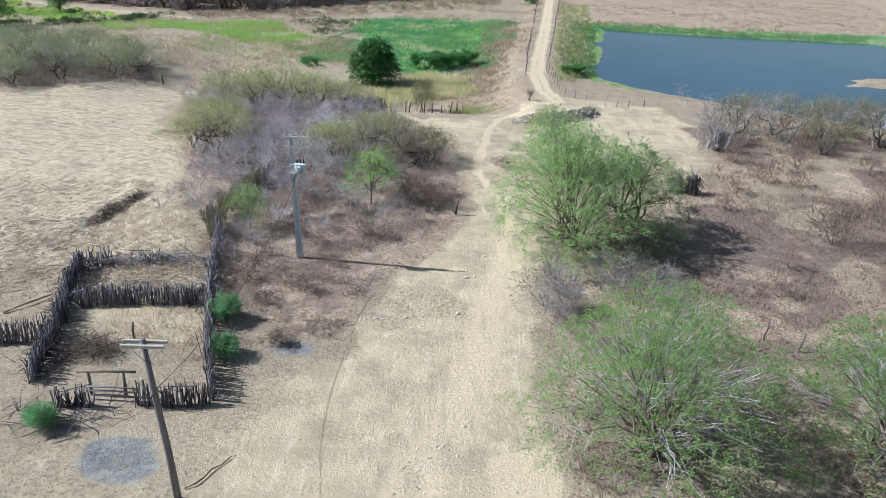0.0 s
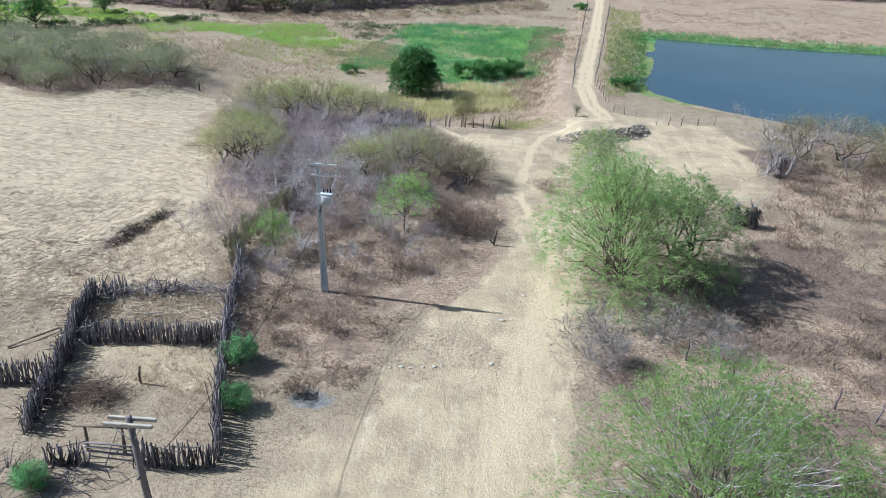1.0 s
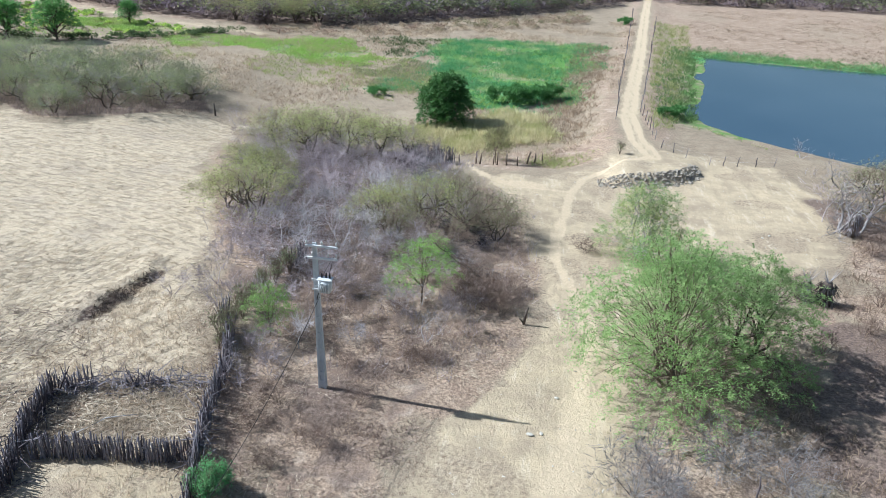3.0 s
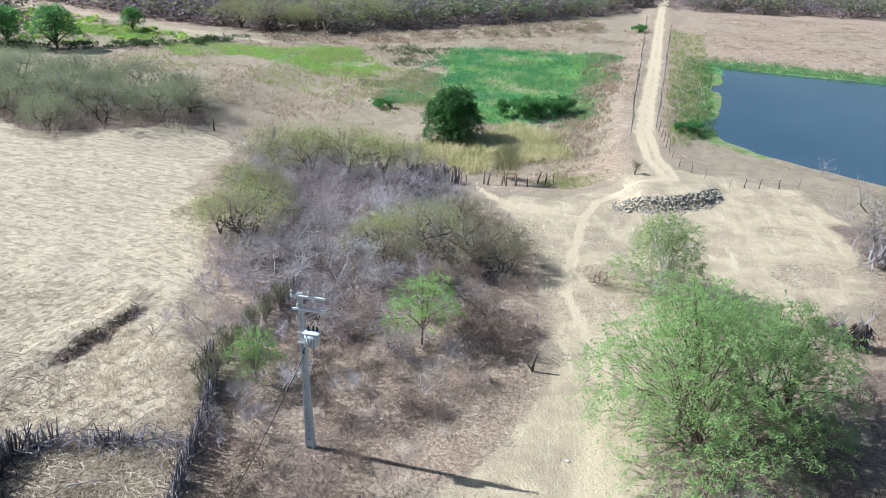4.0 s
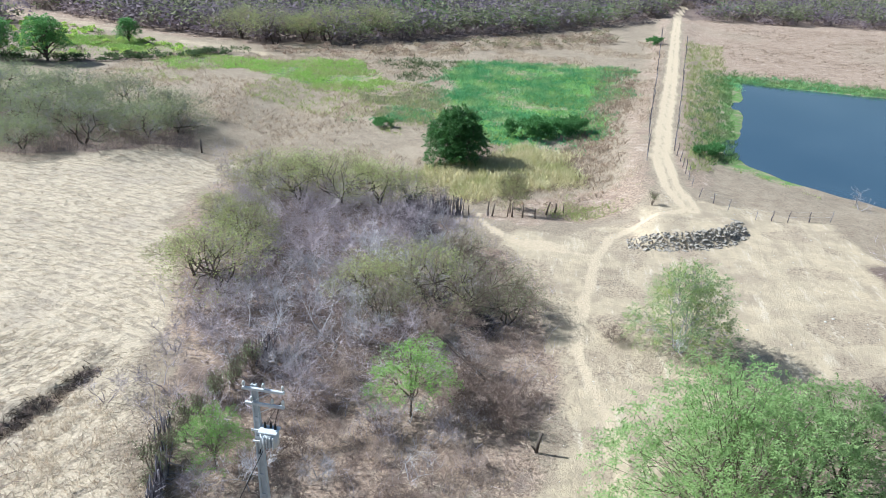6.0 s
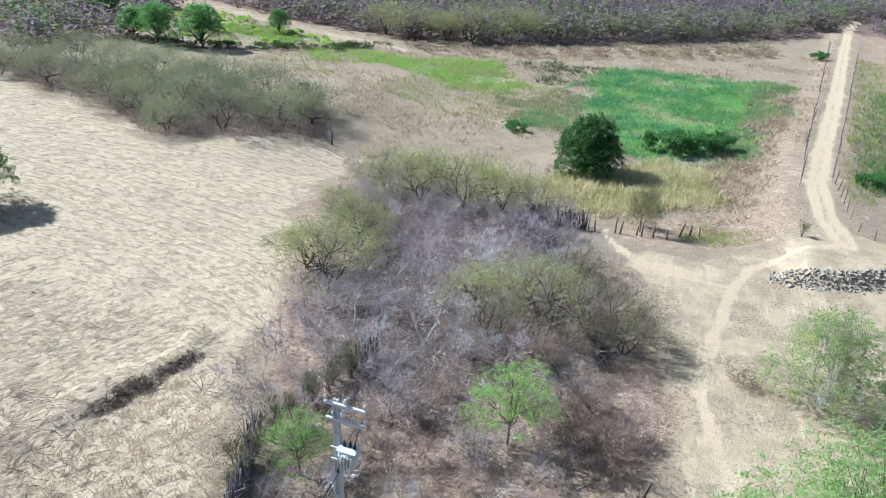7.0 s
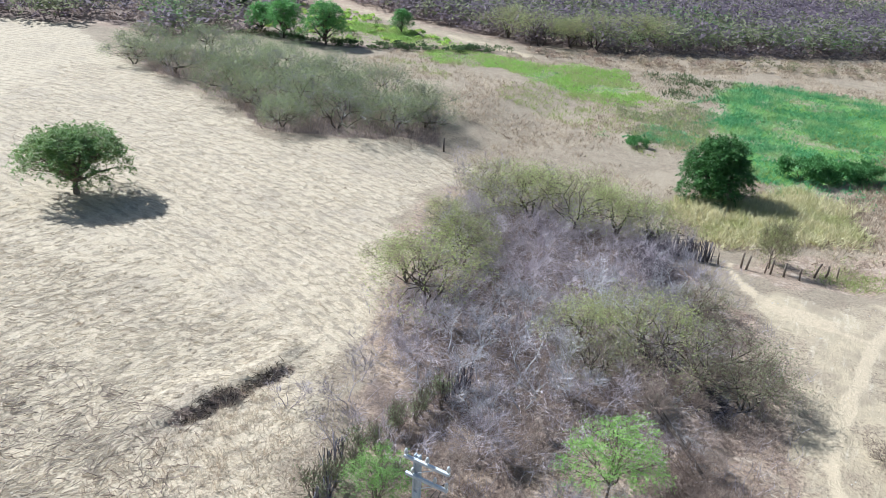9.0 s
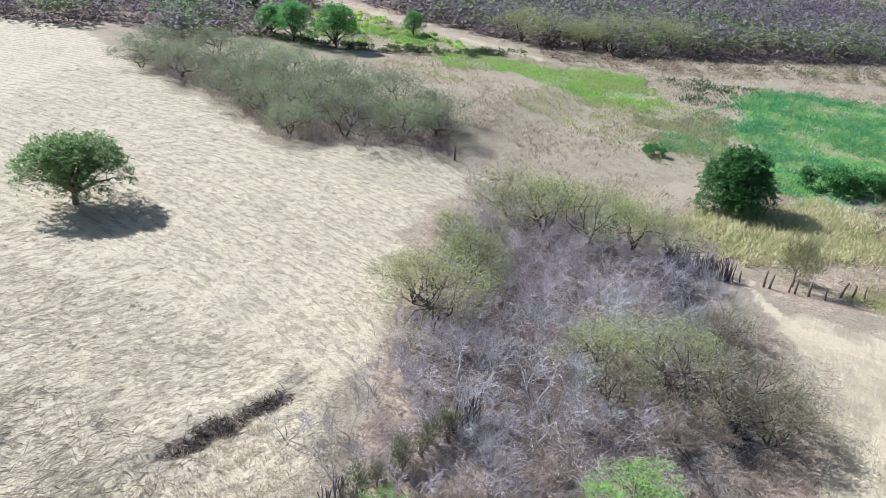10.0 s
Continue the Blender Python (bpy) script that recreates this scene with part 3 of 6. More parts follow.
def skeleton_of(rng, stems, levels, trunk, lean, rise, kids, shrink, jitter, radius, droop=0.0, segs=3):
    """Segments (start, end, start radius, end radius, level) of a branching plant, and its twig ends."""
    out, ends = [], []

    def grow(p, d, length, r, level):
        k = segs if level < levels else 2
        for i in range(k):
            d = unit(d + rng.normal(0, jitter, 3) + np.array([0, 0, rise if level else rise * 0.5]) - np.array([0, 0, droop * level * 0.1]))
            q = p + d * length / k
            r2 = r * (1 - 0.45 / k) if level < levels else r * (1 - (i + 1) / k * 0.9)
            out.append((p, q, r, r2, level))
            if level < levels:
                first = i >= (1 if level == 0 else 0)
                if first:
                    n = rng.poisson(kids / k * (1.5 if i == k - 1 else 1.0)) + (1 if i == k - 1 else 0)
                    for _ in range(n):
                        side = unit(rng.normal(0, 1, 3))
                        side = unit(side - d * side.dot(d))
                        e = unit(d * rng.uniform(0.45, 1.0) + side * lean * rng.uniform(0.7, 1.3))
                        grow(q, e, length * shrink * rng.uniform(0.7, 1.25), r2 * rng.uniform(0.5, 0.72), level + 1)
            p, r = q, r2
        if level >= levels - 1:
            ends.append((p - d * length * 0.5, p))

    a0 = rng.uniform(0, 6.28)
    for s in range(stems):
        a = a0 + s * 6.283 / stems + rng.normal(0, 0.3)
        tilt = lean * rng.uniform(0.35, 0.9) if stems > 1 else rng.uniform(0, 0.12)
        grow(np.array([math.cos(a), math.sin(a), 0]) * radius * (1.1 if stems > 1 else 0) + np.array([0, 0, -0.15]),
             unit([math.cos(a) * tilt, math.sin(a) * tilt, 1]), trunk * rng.uniform(0.85, 1.15), radius * rng.uniform(0.75, 1.1), 0)
    return out, ends


def tubes(segments, sides=5):
    """Tapered tubes round segments: arrays of vertices and triangles."""
    n = len(segments)
    p = np.array([s[0] for s in segments])
    q = np.array([s[1] for s in segments])
    r = np.array([[s[2], s[3]] for s in segments])
    d = q - p
    d /= np.linalg.norm(d, axis=1, keepdims=True) + 1e-9
    ref = np.where(np.abs(d[:, 2:3]) > 0.9, np.array([[1.0, 0, 0]]), np.array([[0, 0, 1.0]]))
    u = np.cross(d, ref)
    u /= np.linalg.norm(u, axis=1, keepdims=True) + 1e-9
    w = np.cross(d, u)
    ang = np.arange(sides) * 2 * np.pi / sides
    ring = u[:, None] * np.cos(ang)[None, :, None] + w[:, None] * np.sin(ang)[None, :, None]
    a = p[:, None] + ring * r[:, 0][:, None, None]
    b = q[:, None] + ring * r[:, 1][:, None, None]
    verts = np.concatenate([a, b], 1).reshape(-1, 3)
    i = np.arange(sides)
    j = (i + 1) % sides
    tri = np.concatenate([np.stack([i, j, j + sides], 1), np.stack([i, j + sides, i + sides], 1)])
    faces = (tri[None] + (np.arange(n) * 2 * sides)[:, None, None]).reshape(-1, 3)
    return verts, faces


def spikes(p, q, r):
    """Three-sided twigs that run to a point."""
    p, q = np.asarray(p), np.asarray(q)
    n = len(p)
    d = q - p
    d = d / (np.linalg.norm(d, axis=1, keepdims=True) + 1e-9)
    ref = np.where(np.abs(d[:, 2:3]) > 0.9, np.array([[1.0, 0, 0]]), np.array([[0, 0, 1.0]]))
    u = np.cross(d, ref)
    u /= np.linalg.norm(u, axis=1, keepdims=True) + 1e-9
    w = np.cross(d, u)
    r = np.broadcast_to(np.asarray(r, float), (n,))[:, None]
    v = np.stack([p + u * r, p - u * r * 0.5 + w * r * 0.87, p - u * r * 0.5 - w * r * 0.87, q], 1).reshape(-1, 3)
    f = np.array([[0, 1, 3], [1, 2, 3], [2, 0, 3]])[None] + (np.arange(n) * 4)[:, None, None]
    return v, f.reshape(-1, 3)


def blades(rng, centres, dirs, length, width, fold=0.25):
    """Leaf blades, each two triangles folded along the midrib."""
    n = len(centres)
    d = dirs / (np.linalg.norm(dirs, axis=1, keepdims=True) + 1e-9)
    s = rng.normal(0, 1, (n, 3))
    s -= d * np.sum(s * d, 1, keepdims=True)
    s /= np.linalg.norm(s, axis=1, keepdims=True) + 1e-9
    up = np.cross(d, s)
    ln = (length * rng.uniform(0.6, 1.3, n))[:, None]
    wd = (width * rng.uniform(0.7, 1.3, n))[:, None]
    mid = centres + d * ln * 0.5
    v = np.stack([centres, mid + s * wd * 0.5 + up * wd * fold, centres + d * ln, mid - s * wd * 0.5 + up * wd * fold], 1).reshape(-1, 3)
    f = np.array([[0, 1, 2], [0, 2, 3]])[None] + (np.arange(n) * 4)[:, None, None]
    return v, f.reshape(-1, 3)


def flat_blades(rng, centres, dirs, length, width, tilt=0.9):
    """Leaf blades that lie more or less level, as they do on a canopy."""
    n = len(centres)
    d = unit_rows(dirs * np.array([1, 1, 0.5]))
    up = unit_rows(np.array([0, 0, 1.0]) + rng.normal(0, tilt, (n, 3)))
    w = unit_rows(np.cross(up, d))
    ln = (length * rng.uniform(0.6, 1.3, n))[:, None]
    wd = (width * rng.uniform(0.7, 1.3, n))[:, None]
    mid = centres + d * ln * 0.5
    v = np.stack([centres, mid + w * wd * 0.5, centres + d * ln, mid - w * wd * 0.5 + up * wd * 0.15], 1).reshape(-1, 3)
    f = np.array([[0, 1, 2], [0, 2, 3]])[None] + (np.arange(n) * 4)[:, None, None]
    return v, f.reshape(-1, 3)


def merge(*packs):
    vs, fs, k = [], [], 0
    for v, f in packs:
        vs.append(v)
        fs.append(f + k)
        k += len(v)
    return np.concatenate(vs), np.concatenate(fs)


def fit_size(segments, ends, height, width):
    """Scales a skeleton to a given height and crown width."""
    pts = np.array([s[1] for s in segments])
    sz = height / np.percentile(pts[:, 2], 99.5)
    sx = width / max(np.ptp(np.percentile(pts[:, 0], [2, 98])), np.ptp(np.percentile(pts[:, 1], [2, 98])))
    k = np.array([sx, sx, sz])
    return [(a * k, b * k, r, s, l) for a, b, r, s, l in segments], [(a * k, b * k) for a, b in ends]


def leaves_at(rng, ends, count, spread, length, width, hang=0.0, clear=0.12, clump=1.0):
    """Blades in sprays round the twig ends; clump: the share of the ends that bear them."""
    a = np.array([e[0] for e in ends])
    b = np.array([e[1] for e in ends])
    bear = rng.permutation(len(a))[:max(1, int(len(a) * clump))]
    i = rng.choice(bear, count)
    s = rng.uniform(0, 1.15, count)[:, None]
    c = a[i] * (1 - s) + b[i] * s + np.clip(rng.normal(0, spread, (count, 3)), -1.5 * spread, 1.5 * spread) * np.array([1, 1, 0.6])
    d = unit_rows(b[i] - a[i]) * 0.6 + rng.normal(0, 0.7, (count, 3)) - np.array([0, 0, hang])
    keep = c[:, 2] > clear
    return blades(rng, c[keep], d[keep], length, width)


def unit_rows(v):
    return v / (np.linalg.norm(v, axis=1, keepdims=True) + 1e-9)


def twigs_at(rng, ends, per_end, length, r, spread=0.8):
    a = np.array([e[0] for e in ends])
    b = np.array([e[1] for e in ends])
    i = np.repeat(np.arange(len(a)), per_end)
    s = rng.uniform(0.0, 1.0, len(i))[:, None]
    p = a[i] * (1 - s) + b[i] * s
    d = unit_rows(unit_rows(b[i] - a[i]) + rng.normal(0, spread, (len(i), 3)) * 0.6 + np.array([0, 0, 0.15]))
    q = p + d * (length * rng.uniform(0.5, 1.4, len(i)))[:, None]
    q[:, 2] = np.maximum(q[:, 2], 0.05)
    return spikes(p, q, r)


def tree(name, label, category, seed, height, width, stems, levels, bark, leaf, leaves, leaf_size, kids=3.2, lean=0.9, rise=0.12, trunk=0.32,
         radius=0.16, twig=None, per_end=3, twig_length=0.6, twig_r=0.012, spread=0.25, jitter=0.16, hang=0.1, droop=0.0, shrink=0.72, group="", clear=0.12, clump=1.0):
    """A tree or shrub: trunk with limbs, twigs, and a crown of blades."""
    rng = np.random.default_rng(seed)
    segments, ends = skeleton_of(rng, stems, levels, height * trunk, lean, rise, kids, shrink, jitter, radius, droop)
    segments, ends = fit_size(segments, ends, height, width)
    reach = 0.54 * width
    segments = [s for s in segments if s[4] < 2 or math.hypot(s[1][0], s[1][1]) < reach]
    ends = [e for e in ends if math.hypot(e[1][0], e[1][1]) < reach]
    root = tagged(new(name), label, category, group)
    big = [s for s in segments if s[4] < 2]
    small = [s for s in segments if s[4] >= 2]
    part("trunk", mesh_of("trunk", *tubes(big, 6), bark, True), root)
    packs = [tubes(small, 3)] if small else []
    if per_end:
        packs.append(twigs_at(rng, ends, per_end, twig_length, twig_r))
    if packs:
        tagged(part("branchwork", mesh_of("branchwork", *merge(*packs), twig or bark), root), kind="stuff")
    if leaves:
        part("crown", mesh_of("crown", *leaves_at(rng, ends, leaves, spread, leaf_size[0], leaf_size[1], hang, clear, clump), leaf), root)
    return root


def sprays(rng, base, heading, count, length, leaf_size, droop):
    """Feathery sprays: leaflets set in pairs along drooping twigs."""
    n = len(base)
    h = unit_rows(heading)
    j = np.tile(np.linspace(0.1, 1.0, count), n)
    i = np.repeat(np.arange(n), count)
    ln = (length * rng.uniform(0.7, 1.3, n))[i]
    c = base[i] + h[i] * (ln * j)[:, None] - np.array([0, 0, 1.0]) * (droop * ln * j * j)[:, None]
    side = np.cross(h, np.array([0.0, 0, 1.0]))
    side = unit_rows(side + rng.normal(0, 0.25, (n, 3)))[i] * np.where(np.arange(len(i)) % 2, 1, -1)[:, None]
    d = unit_rows(side + h[i] * 0.55 + rng.normal(0, 0.3, (len(i), 3)))
    up = unit_rows(np.array([0, 0, 1.0]) + rng.normal(0, 0.4, (len(i), 3)))
    w = np.cross(up, d)
    w /= np.linalg.norm(w, axis=1, keepdims=True) + 1e-9
    a = (leaf_size[0] * rng.uniform(0.7, 1.3, len(i)))[:, None]
    b = (leaf_size[1] * rng.uniform(0.7, 1.3, len(i)))[:, None]
    c = c + rng.normal(0, 0.05, c.shape)
    v = np.stack([c, c + d * a * 0.5 + w * b * 0.5, c + d * a, c + d * a * 0.5 - w * b * 0.5 - up * b * 0.15], 1).reshape(-1, 3)
    f = np.array([[0, 1, 2], [0, 2, 3]])[None] + (np.arange(len(i)) * 4)[:, None, None]
    return v, f.reshape(-1, 3)


def lobed(name, label, category, seed, height, width, lobes, flat, fork, bark, leaf, spray, per, leaf_size, reach=0.8, droop=0.3, stems=1, radius=0.2, low=0.4,
          twig=None, boughs=8, size=(0.30, 0.46), under=-0.35, group=""):
    """A tree whose limbs carry separate lobes of foliage, with gaps between them."""
    rng = np.random.default_rng(seed)
    big_r = width / 2
    limbs, boughs_out, bases, heads = [], [], [], []
    turn = rng.uniform(0, 6.28)
    for k in range(lobes):
        a = turn + k * 2.4 + rng.normal(0, 0.25)
        rad = big_r * 0.76 * math.sqrt((k + 0.25) / lobes) * rng.uniform(0.9, 1.08)
        lr = big_r * rng.uniform(*size)
        lz = lr * flat * rng.uniform(0.85, 1.2)
        zc = min(height - lz, height * (low + (0.95 - low) * (1 - min(1, rad / (0.8 * big_r)) ** 2)) - lz * 0.4 + rng.normal(0, 0.04 * height))
        zc = max(zc, lz * 0.8 + 0.25)
        c = np.array([math.cos(a) * rad, math.sin(a) * rad, zc])
        s = k % stems
        sa = turn + s * 6.283 / stems
        foot = np.array([math.cos(sa), math.sin(sa), 0]) * (radius * 1.1 if stems > 1 else 0) + np.array([0, 0, -0.15])
        split = foot * 1.5 + np.array([math.cos(sa) * 0.06 * height * (stems > 1), math.sin(sa) * 0.06 * height * (stems > 1), height * fork])
        if k < stems:
            mid = (foot + split) / 2 + rng.normal(0, 0.05, 3)
            limbs += [(foot, mid, radius * 1.15, radius), (mid, split, radius, radius * 0.85)]
        ctrl = split * 0.55 + c * 0.45 + np.array([0, 0, 0.10 * height]) + rng.normal(0, 0.06 * height, 3)
        last, lastr = split, radius * 0.68
        for t in (0.2, 0.4, 0.6, 0.8, 1.0):
            p = split * (1 - t) ** 2 + ctrl * 2 * t * (1 - t) + c * t * t + rng.normal(0, 0.012 * height, 3)
            r2 = radius * (0.62 - 0.46 * t)
            limbs.append((last, p, lastr, r2))
            if t > 0.3:
                for _ in range(max(1, boughs // 4)):
                    d = unit(rng.normal(0, 1, 3) + np.array([0, 0, 0.35]))
                    q = c + d * np.array([lr, lr, lz]) * 0.75
                    m = (p + q) / 2 + rng.normal(0, 0.1 * lr, 3)
                    boughs_out += [(p, m, r2 * 0.5, r2 * 0.35), (m, q, r2 * 0.35, 0.012)]
            last, lastr = p, r2
        d = unit_rows(rng.normal(0, 1, (spray * 3, 3)))
        d = d[d[:, 2] > under][:spray]
        shell = (0.55 + 0.45 * rng.random(len(d)) ** 0.6)[:, None]
        bump = (1 + 0.18 * np.sin(d[:, :1] * 5 + k) * np.sin(d[:, 1:2] * 4 + 2 * k))
        bases.append(c + d * shell * bump * np.array([lr, lr, lz]))
        heads.append(d * np.array([1, 1, 0.45]) + rng.normal(0, 0.35, d.shape))
    root = tagged(new(name), label, category, group)
    part("trunk", mesh_of("trunk", *tubes(limbs, 6), bark, True), root)
    tagged(part("branchwork", mesh_of("branchwork", *tubes(boughs_out, 3), twig or bark), root), kind="stuff")
    bases, heads = np.concatenate(bases), np.concatenate(heads)
    keep = bases[:, 2] > 0.3
    part("crown", mesh_of("crown", *sprays(rng, bases[keep], heads[keep], per, reach, leaf_size, droop), leaf), root)
    return root


def umbrella(name, label, seed, height, width, bark, leaf, stems, tips, per, leaf_size, arch=0.42, twig=None, twigs=7, thick=0.11, group=""):
    """A thorn tree: low forks, limbs that part again and again, and one thin ragged canopy of twigs and small leaves."""
    rng = np.random.default_rng(seed)
    big = width / 2
    a, r = rng.uniform(0, 6.283, tips), np.sqrt(rng.random(tips))
    rim = 1 + 0.20 * np.sin(2 * a + rng.uniform(0, 6)) + 0.14 * np.sin(3 * a + rng.uniform(0, 6)) + 0.10 * np.sin(5 * a + rng.uniform(0, 6))
    z = np.clip(height * (1 - arch * r * r) + rng.normal(0, 0.09 * height, tips), 0.32 * height, 1.05 * height)
    tip = np.stack([np.cos(a) * r * rim * big, np.sin(a) * r * rim * big, z], 1)
    mains = tip[rng.permutation(tips)[:stems * 3]] * np.array([0.5, 0.5, 0.6])
    subs = tip[rng.permutation(tips)[:26]] * np.array([0.8, 0.8, 0.84])
    turn = rng.uniform(0, 6.283)
    feet, forks = [], []
    limbs, fine = [], []

    def limb(out, p, q, r0, r1, kink):
        m = (p + q) / 2 + rng.normal(0, kink, 3) * np.linalg.norm(q - p)
        rm = (r0 + r1) / 2
        out += [(p, m, r0, rm), (m, q, rm, r1)]

    for s in range(stems):
        b = turn + s * 6.283 / stems + rng.normal(0, 0.3)
        foot = np.array([math.cos(b) * 0.12, math.sin(b) * 0.12, -0.15])
        fork = np.array([math.cos(b) * 0.16 * big, math.sin(b) * 0.16 * big, height * rng.uniform(0.16, 0.28)])
        limb(limbs, foot, fork, 0.12, 0.095, 0.10)
        forks.append(fork)
    forks = np.array(forks)
    for p in mains:
        k = np.argmin(np.hypot(*(forks - p)[:, :2].T))
        limb(limbs, forks[k], p, 0.085, 0.05, 0.10)
    for p in subs:
        k = np.argmin(np.linalg.norm(mains - p, axis=1))
        limb(limbs, mains[k], p, 0.045, 0.024, 0.10)
    near = np.array([np.argmin(np.linalg.norm(subs - p, axis=1)) for p in tip])
    for p, k in zip(tip, near):
        limb(fine, subs[k], p, 0.02, 0.008, 0.10)
    i = np.repeat(np.arange(tips), twigs)
    p = subs[near][i] + (tip[i] - subs[near][i]) * rng.uniform(0.3, 1.0, len(i))[:, None]
    d = unit_rows(unit_rows(tip - subs[near])[i] * 0.5 + rng.normal(0, 0.5, (len(i), 3)) + np.array([0, 0, 0.25]))
    root = tagged(new(name), label, "tree", group)
    part("trunk", mesh_of("trunk", *tubes(limbs, 5), bark, True), root)
    shoots = spikes(p, p + d * rng.uniform(0.4, 1.1, len(i))[:, None], 0.012)
    tagged(part("branchwork", mesh_of("branchwork", *merge(tubes(fine, 3), shoots), twig or bark), root), kind="stuff")
    i = np.repeat(np.arange(tips), rng.poisson(per * rng.uniform(0.35, 1.65, tips)))
    c = tip[i] + np.clip(rng.normal(0, 1, (len(i), 3)), -2, 2) * np.array([0.075 * width, 0.075 * width, thick * height])
    c[:, 2] = np.maximum(c[:, 2], 0.25)
    d = unit_rows(c * np.array([1, 1, 0]) + 1e-3) * 0.4 + rng.normal(0, 0.6, c.shape)
    part("crown", mesh_of("crown", *flat_blades(rng, c, d, leaf_size[0], leaf_size[1]), leaf), root)
    return root


def stand(ob, x, y, turn=0.0, scale=1.0, sink=0.03):
    m = pose(x, y, lay(x, y) - sink, 0, 0, turn) @ Matrix.Scale(scale, 4)
    ob.matrix_basis = m
    return ob


def stand_copy(ob, x, y, turn=0.0, scale=1.0, sink=0.03):
    s = ob.matrix_basis.to_scale()[0]
    return copy_thing(ob, pose(x, y, lay(x, y) - sink, 0, 0, turn) @ Matrix.Scale(scale / s, 4))


def spots_in(rng, poly, count, gap, taken=()):
    """Random places in a polygon, gap metres apart."""
    p = np.array(poly)
    lo, hi = p.min(0), p.max(0)
    out = list(taken)
    base, tries = len(out), 0
    while len(out) - base < count and tries < count * 60:
        tries += 1
        c = rng.uniform(lo, hi)
        if inside(c[0:1], c[1:2], poly)[0] < 0.3:
            continue
        if out and min((c[0] - q[0]) ** 2 + (c[1] - q[1]) ** 2 for q in out) < gap * gap:
            continue
        out.append((float(c[0]), float(c[1])))
    return out[base:]


def throw(rng, poly, count, keep=None):
    """Random points in a polygon."""
    p = np.array(poly)
    lo, hi = p.min(0), p.max(0)
    c = rng.uniform(lo, hi, (count * 3, 2))
    c = c[inside(c[:, 0], c[:, 1], poly) > 0]
    if keep is not None:
        c = c[keep(c[:, 0], c[:, 1]) > rng.random(len(c))]
    return c[:count]


# the large green trees beside the road
stand(lobed("mesquite_tree", "wide feathery green mesquite tree beside the sandy road", "tree", 11, 9.4, 13.0, 34, 0.75, 0.08, BARK_BROWN, LEAF_SUNNY, 66, 26, (0.14, 0.052),
            0.9, 0.4, 3, 0.10, 0.06, boughs=14, size=(0.24, 0.38), under=-0.7), 9.4, 52.6, 20)
stand(lobed("mesquite_tree", "feathery green mesquite tree leaning over dry scrub", "tree", 12, 7.4, 9.0, 15, 0.7, 0.14, BARK_DARK, LEAF_SUNNY, 60, 28, (0.14, 0.052),
            0.85, 0.4, 2, 0.13, 0.2, size=(0.26, 0.4), under=-0.5), 14.4, 56.0, 75)
stand(lobed("mesquite_tree", "open feathery green mesquite with bare inner limbs", "tree", 13, 8.4, 12.8, 33, 0.66, 0.10, BARK_BROWN, LEAF_FRESH, 54, 24, (0.125, 0.046),
            0.85, 0.4, 4, 0.11, 0.08, twig=TWIG_GREY, boughs=14, size=(0.24, 0.38), under=-0.6), 10.0, 28.8, 140)
stand(lobed("mesquite_tree", "dense bright green mesquite among grey twigs", "tree", 14, 7.2, 12.0, 24, 0.65, 0.12, BARK_BROWN, LEAF_FRESH, 54, 24, (0.14, 0.05),
            0.85, 0.4, 3, 0.12, 0.1, twig=TWIG_GREY, boughs=12, size=(0.24, 0.38), under=-0.45), 20.8, 28.8, 200)
stand(lobed("shrubby_tree", "pale green many-stemmed tree on the bare clearing", "tree", 15, 6.3, 6.6, 17, 0.9, 0.10, BARK_GREY, LEAF_PALE, 62, 22, (0.14, 0.05),
            0.8, 0.15, 7, 0.05, 0.06, boughs=18, under=-0.7), 9.6, 70.2, 10)
# tree on the ploughed field
stand(lobed("field_tree", "round broad-leaved green tree alone on straw field", "tree", 16, 5.6, 8.6, 26, 0.55, 0.24, BARK_BROWN, LEAF_MID, 70, 13, (0.22, 0.10),
            0.5, 0.3, 1, 0.26, 0.46, under=-0.3), -55.0, 68.8, 0)
# dark mango and the trees of the valley
stand(lobed("mango_tree", "dense dark green mango tree at the wet meadow", "tree", 17, 6.5, 7.4, 24, 0.8, 0.12, BARK_DARK, LEAF_DARK, 80, 12, (0.30, 0.12),
            0.5, 0.6, 1, 0.22, 0.1, under=-0.7), -11.0, 109.6, 0)
# the thicket between field and road
rng = np.random.default_rng(21)
OLIVE = [umbrella("acacia_tree", "olive-green flat-topped thorn acacia with dark forked limbs", 30 + i, h, w, BARK_DARK, LEAF_OLIVE, st, 90, 48, (0.18, 0.066), twig=TWIG_BROWN, group="acacias")
         for i, (h, w, st) in enumerate(((4.4, 8.6, 3), (4.6, 9.6, 2), (3.8, 7.4, 3)))]
SET = set()


def put(protos, i, x, y, turn, scale):
    """Places proto i: itself first, then a copy."""
    ob = protos[i]
    if ob.name in SET:
        return stand_copy(ob, x, y, turn, scale)
    SET.add(ob.name)
    return stand(ob, x, y, turn, scale)


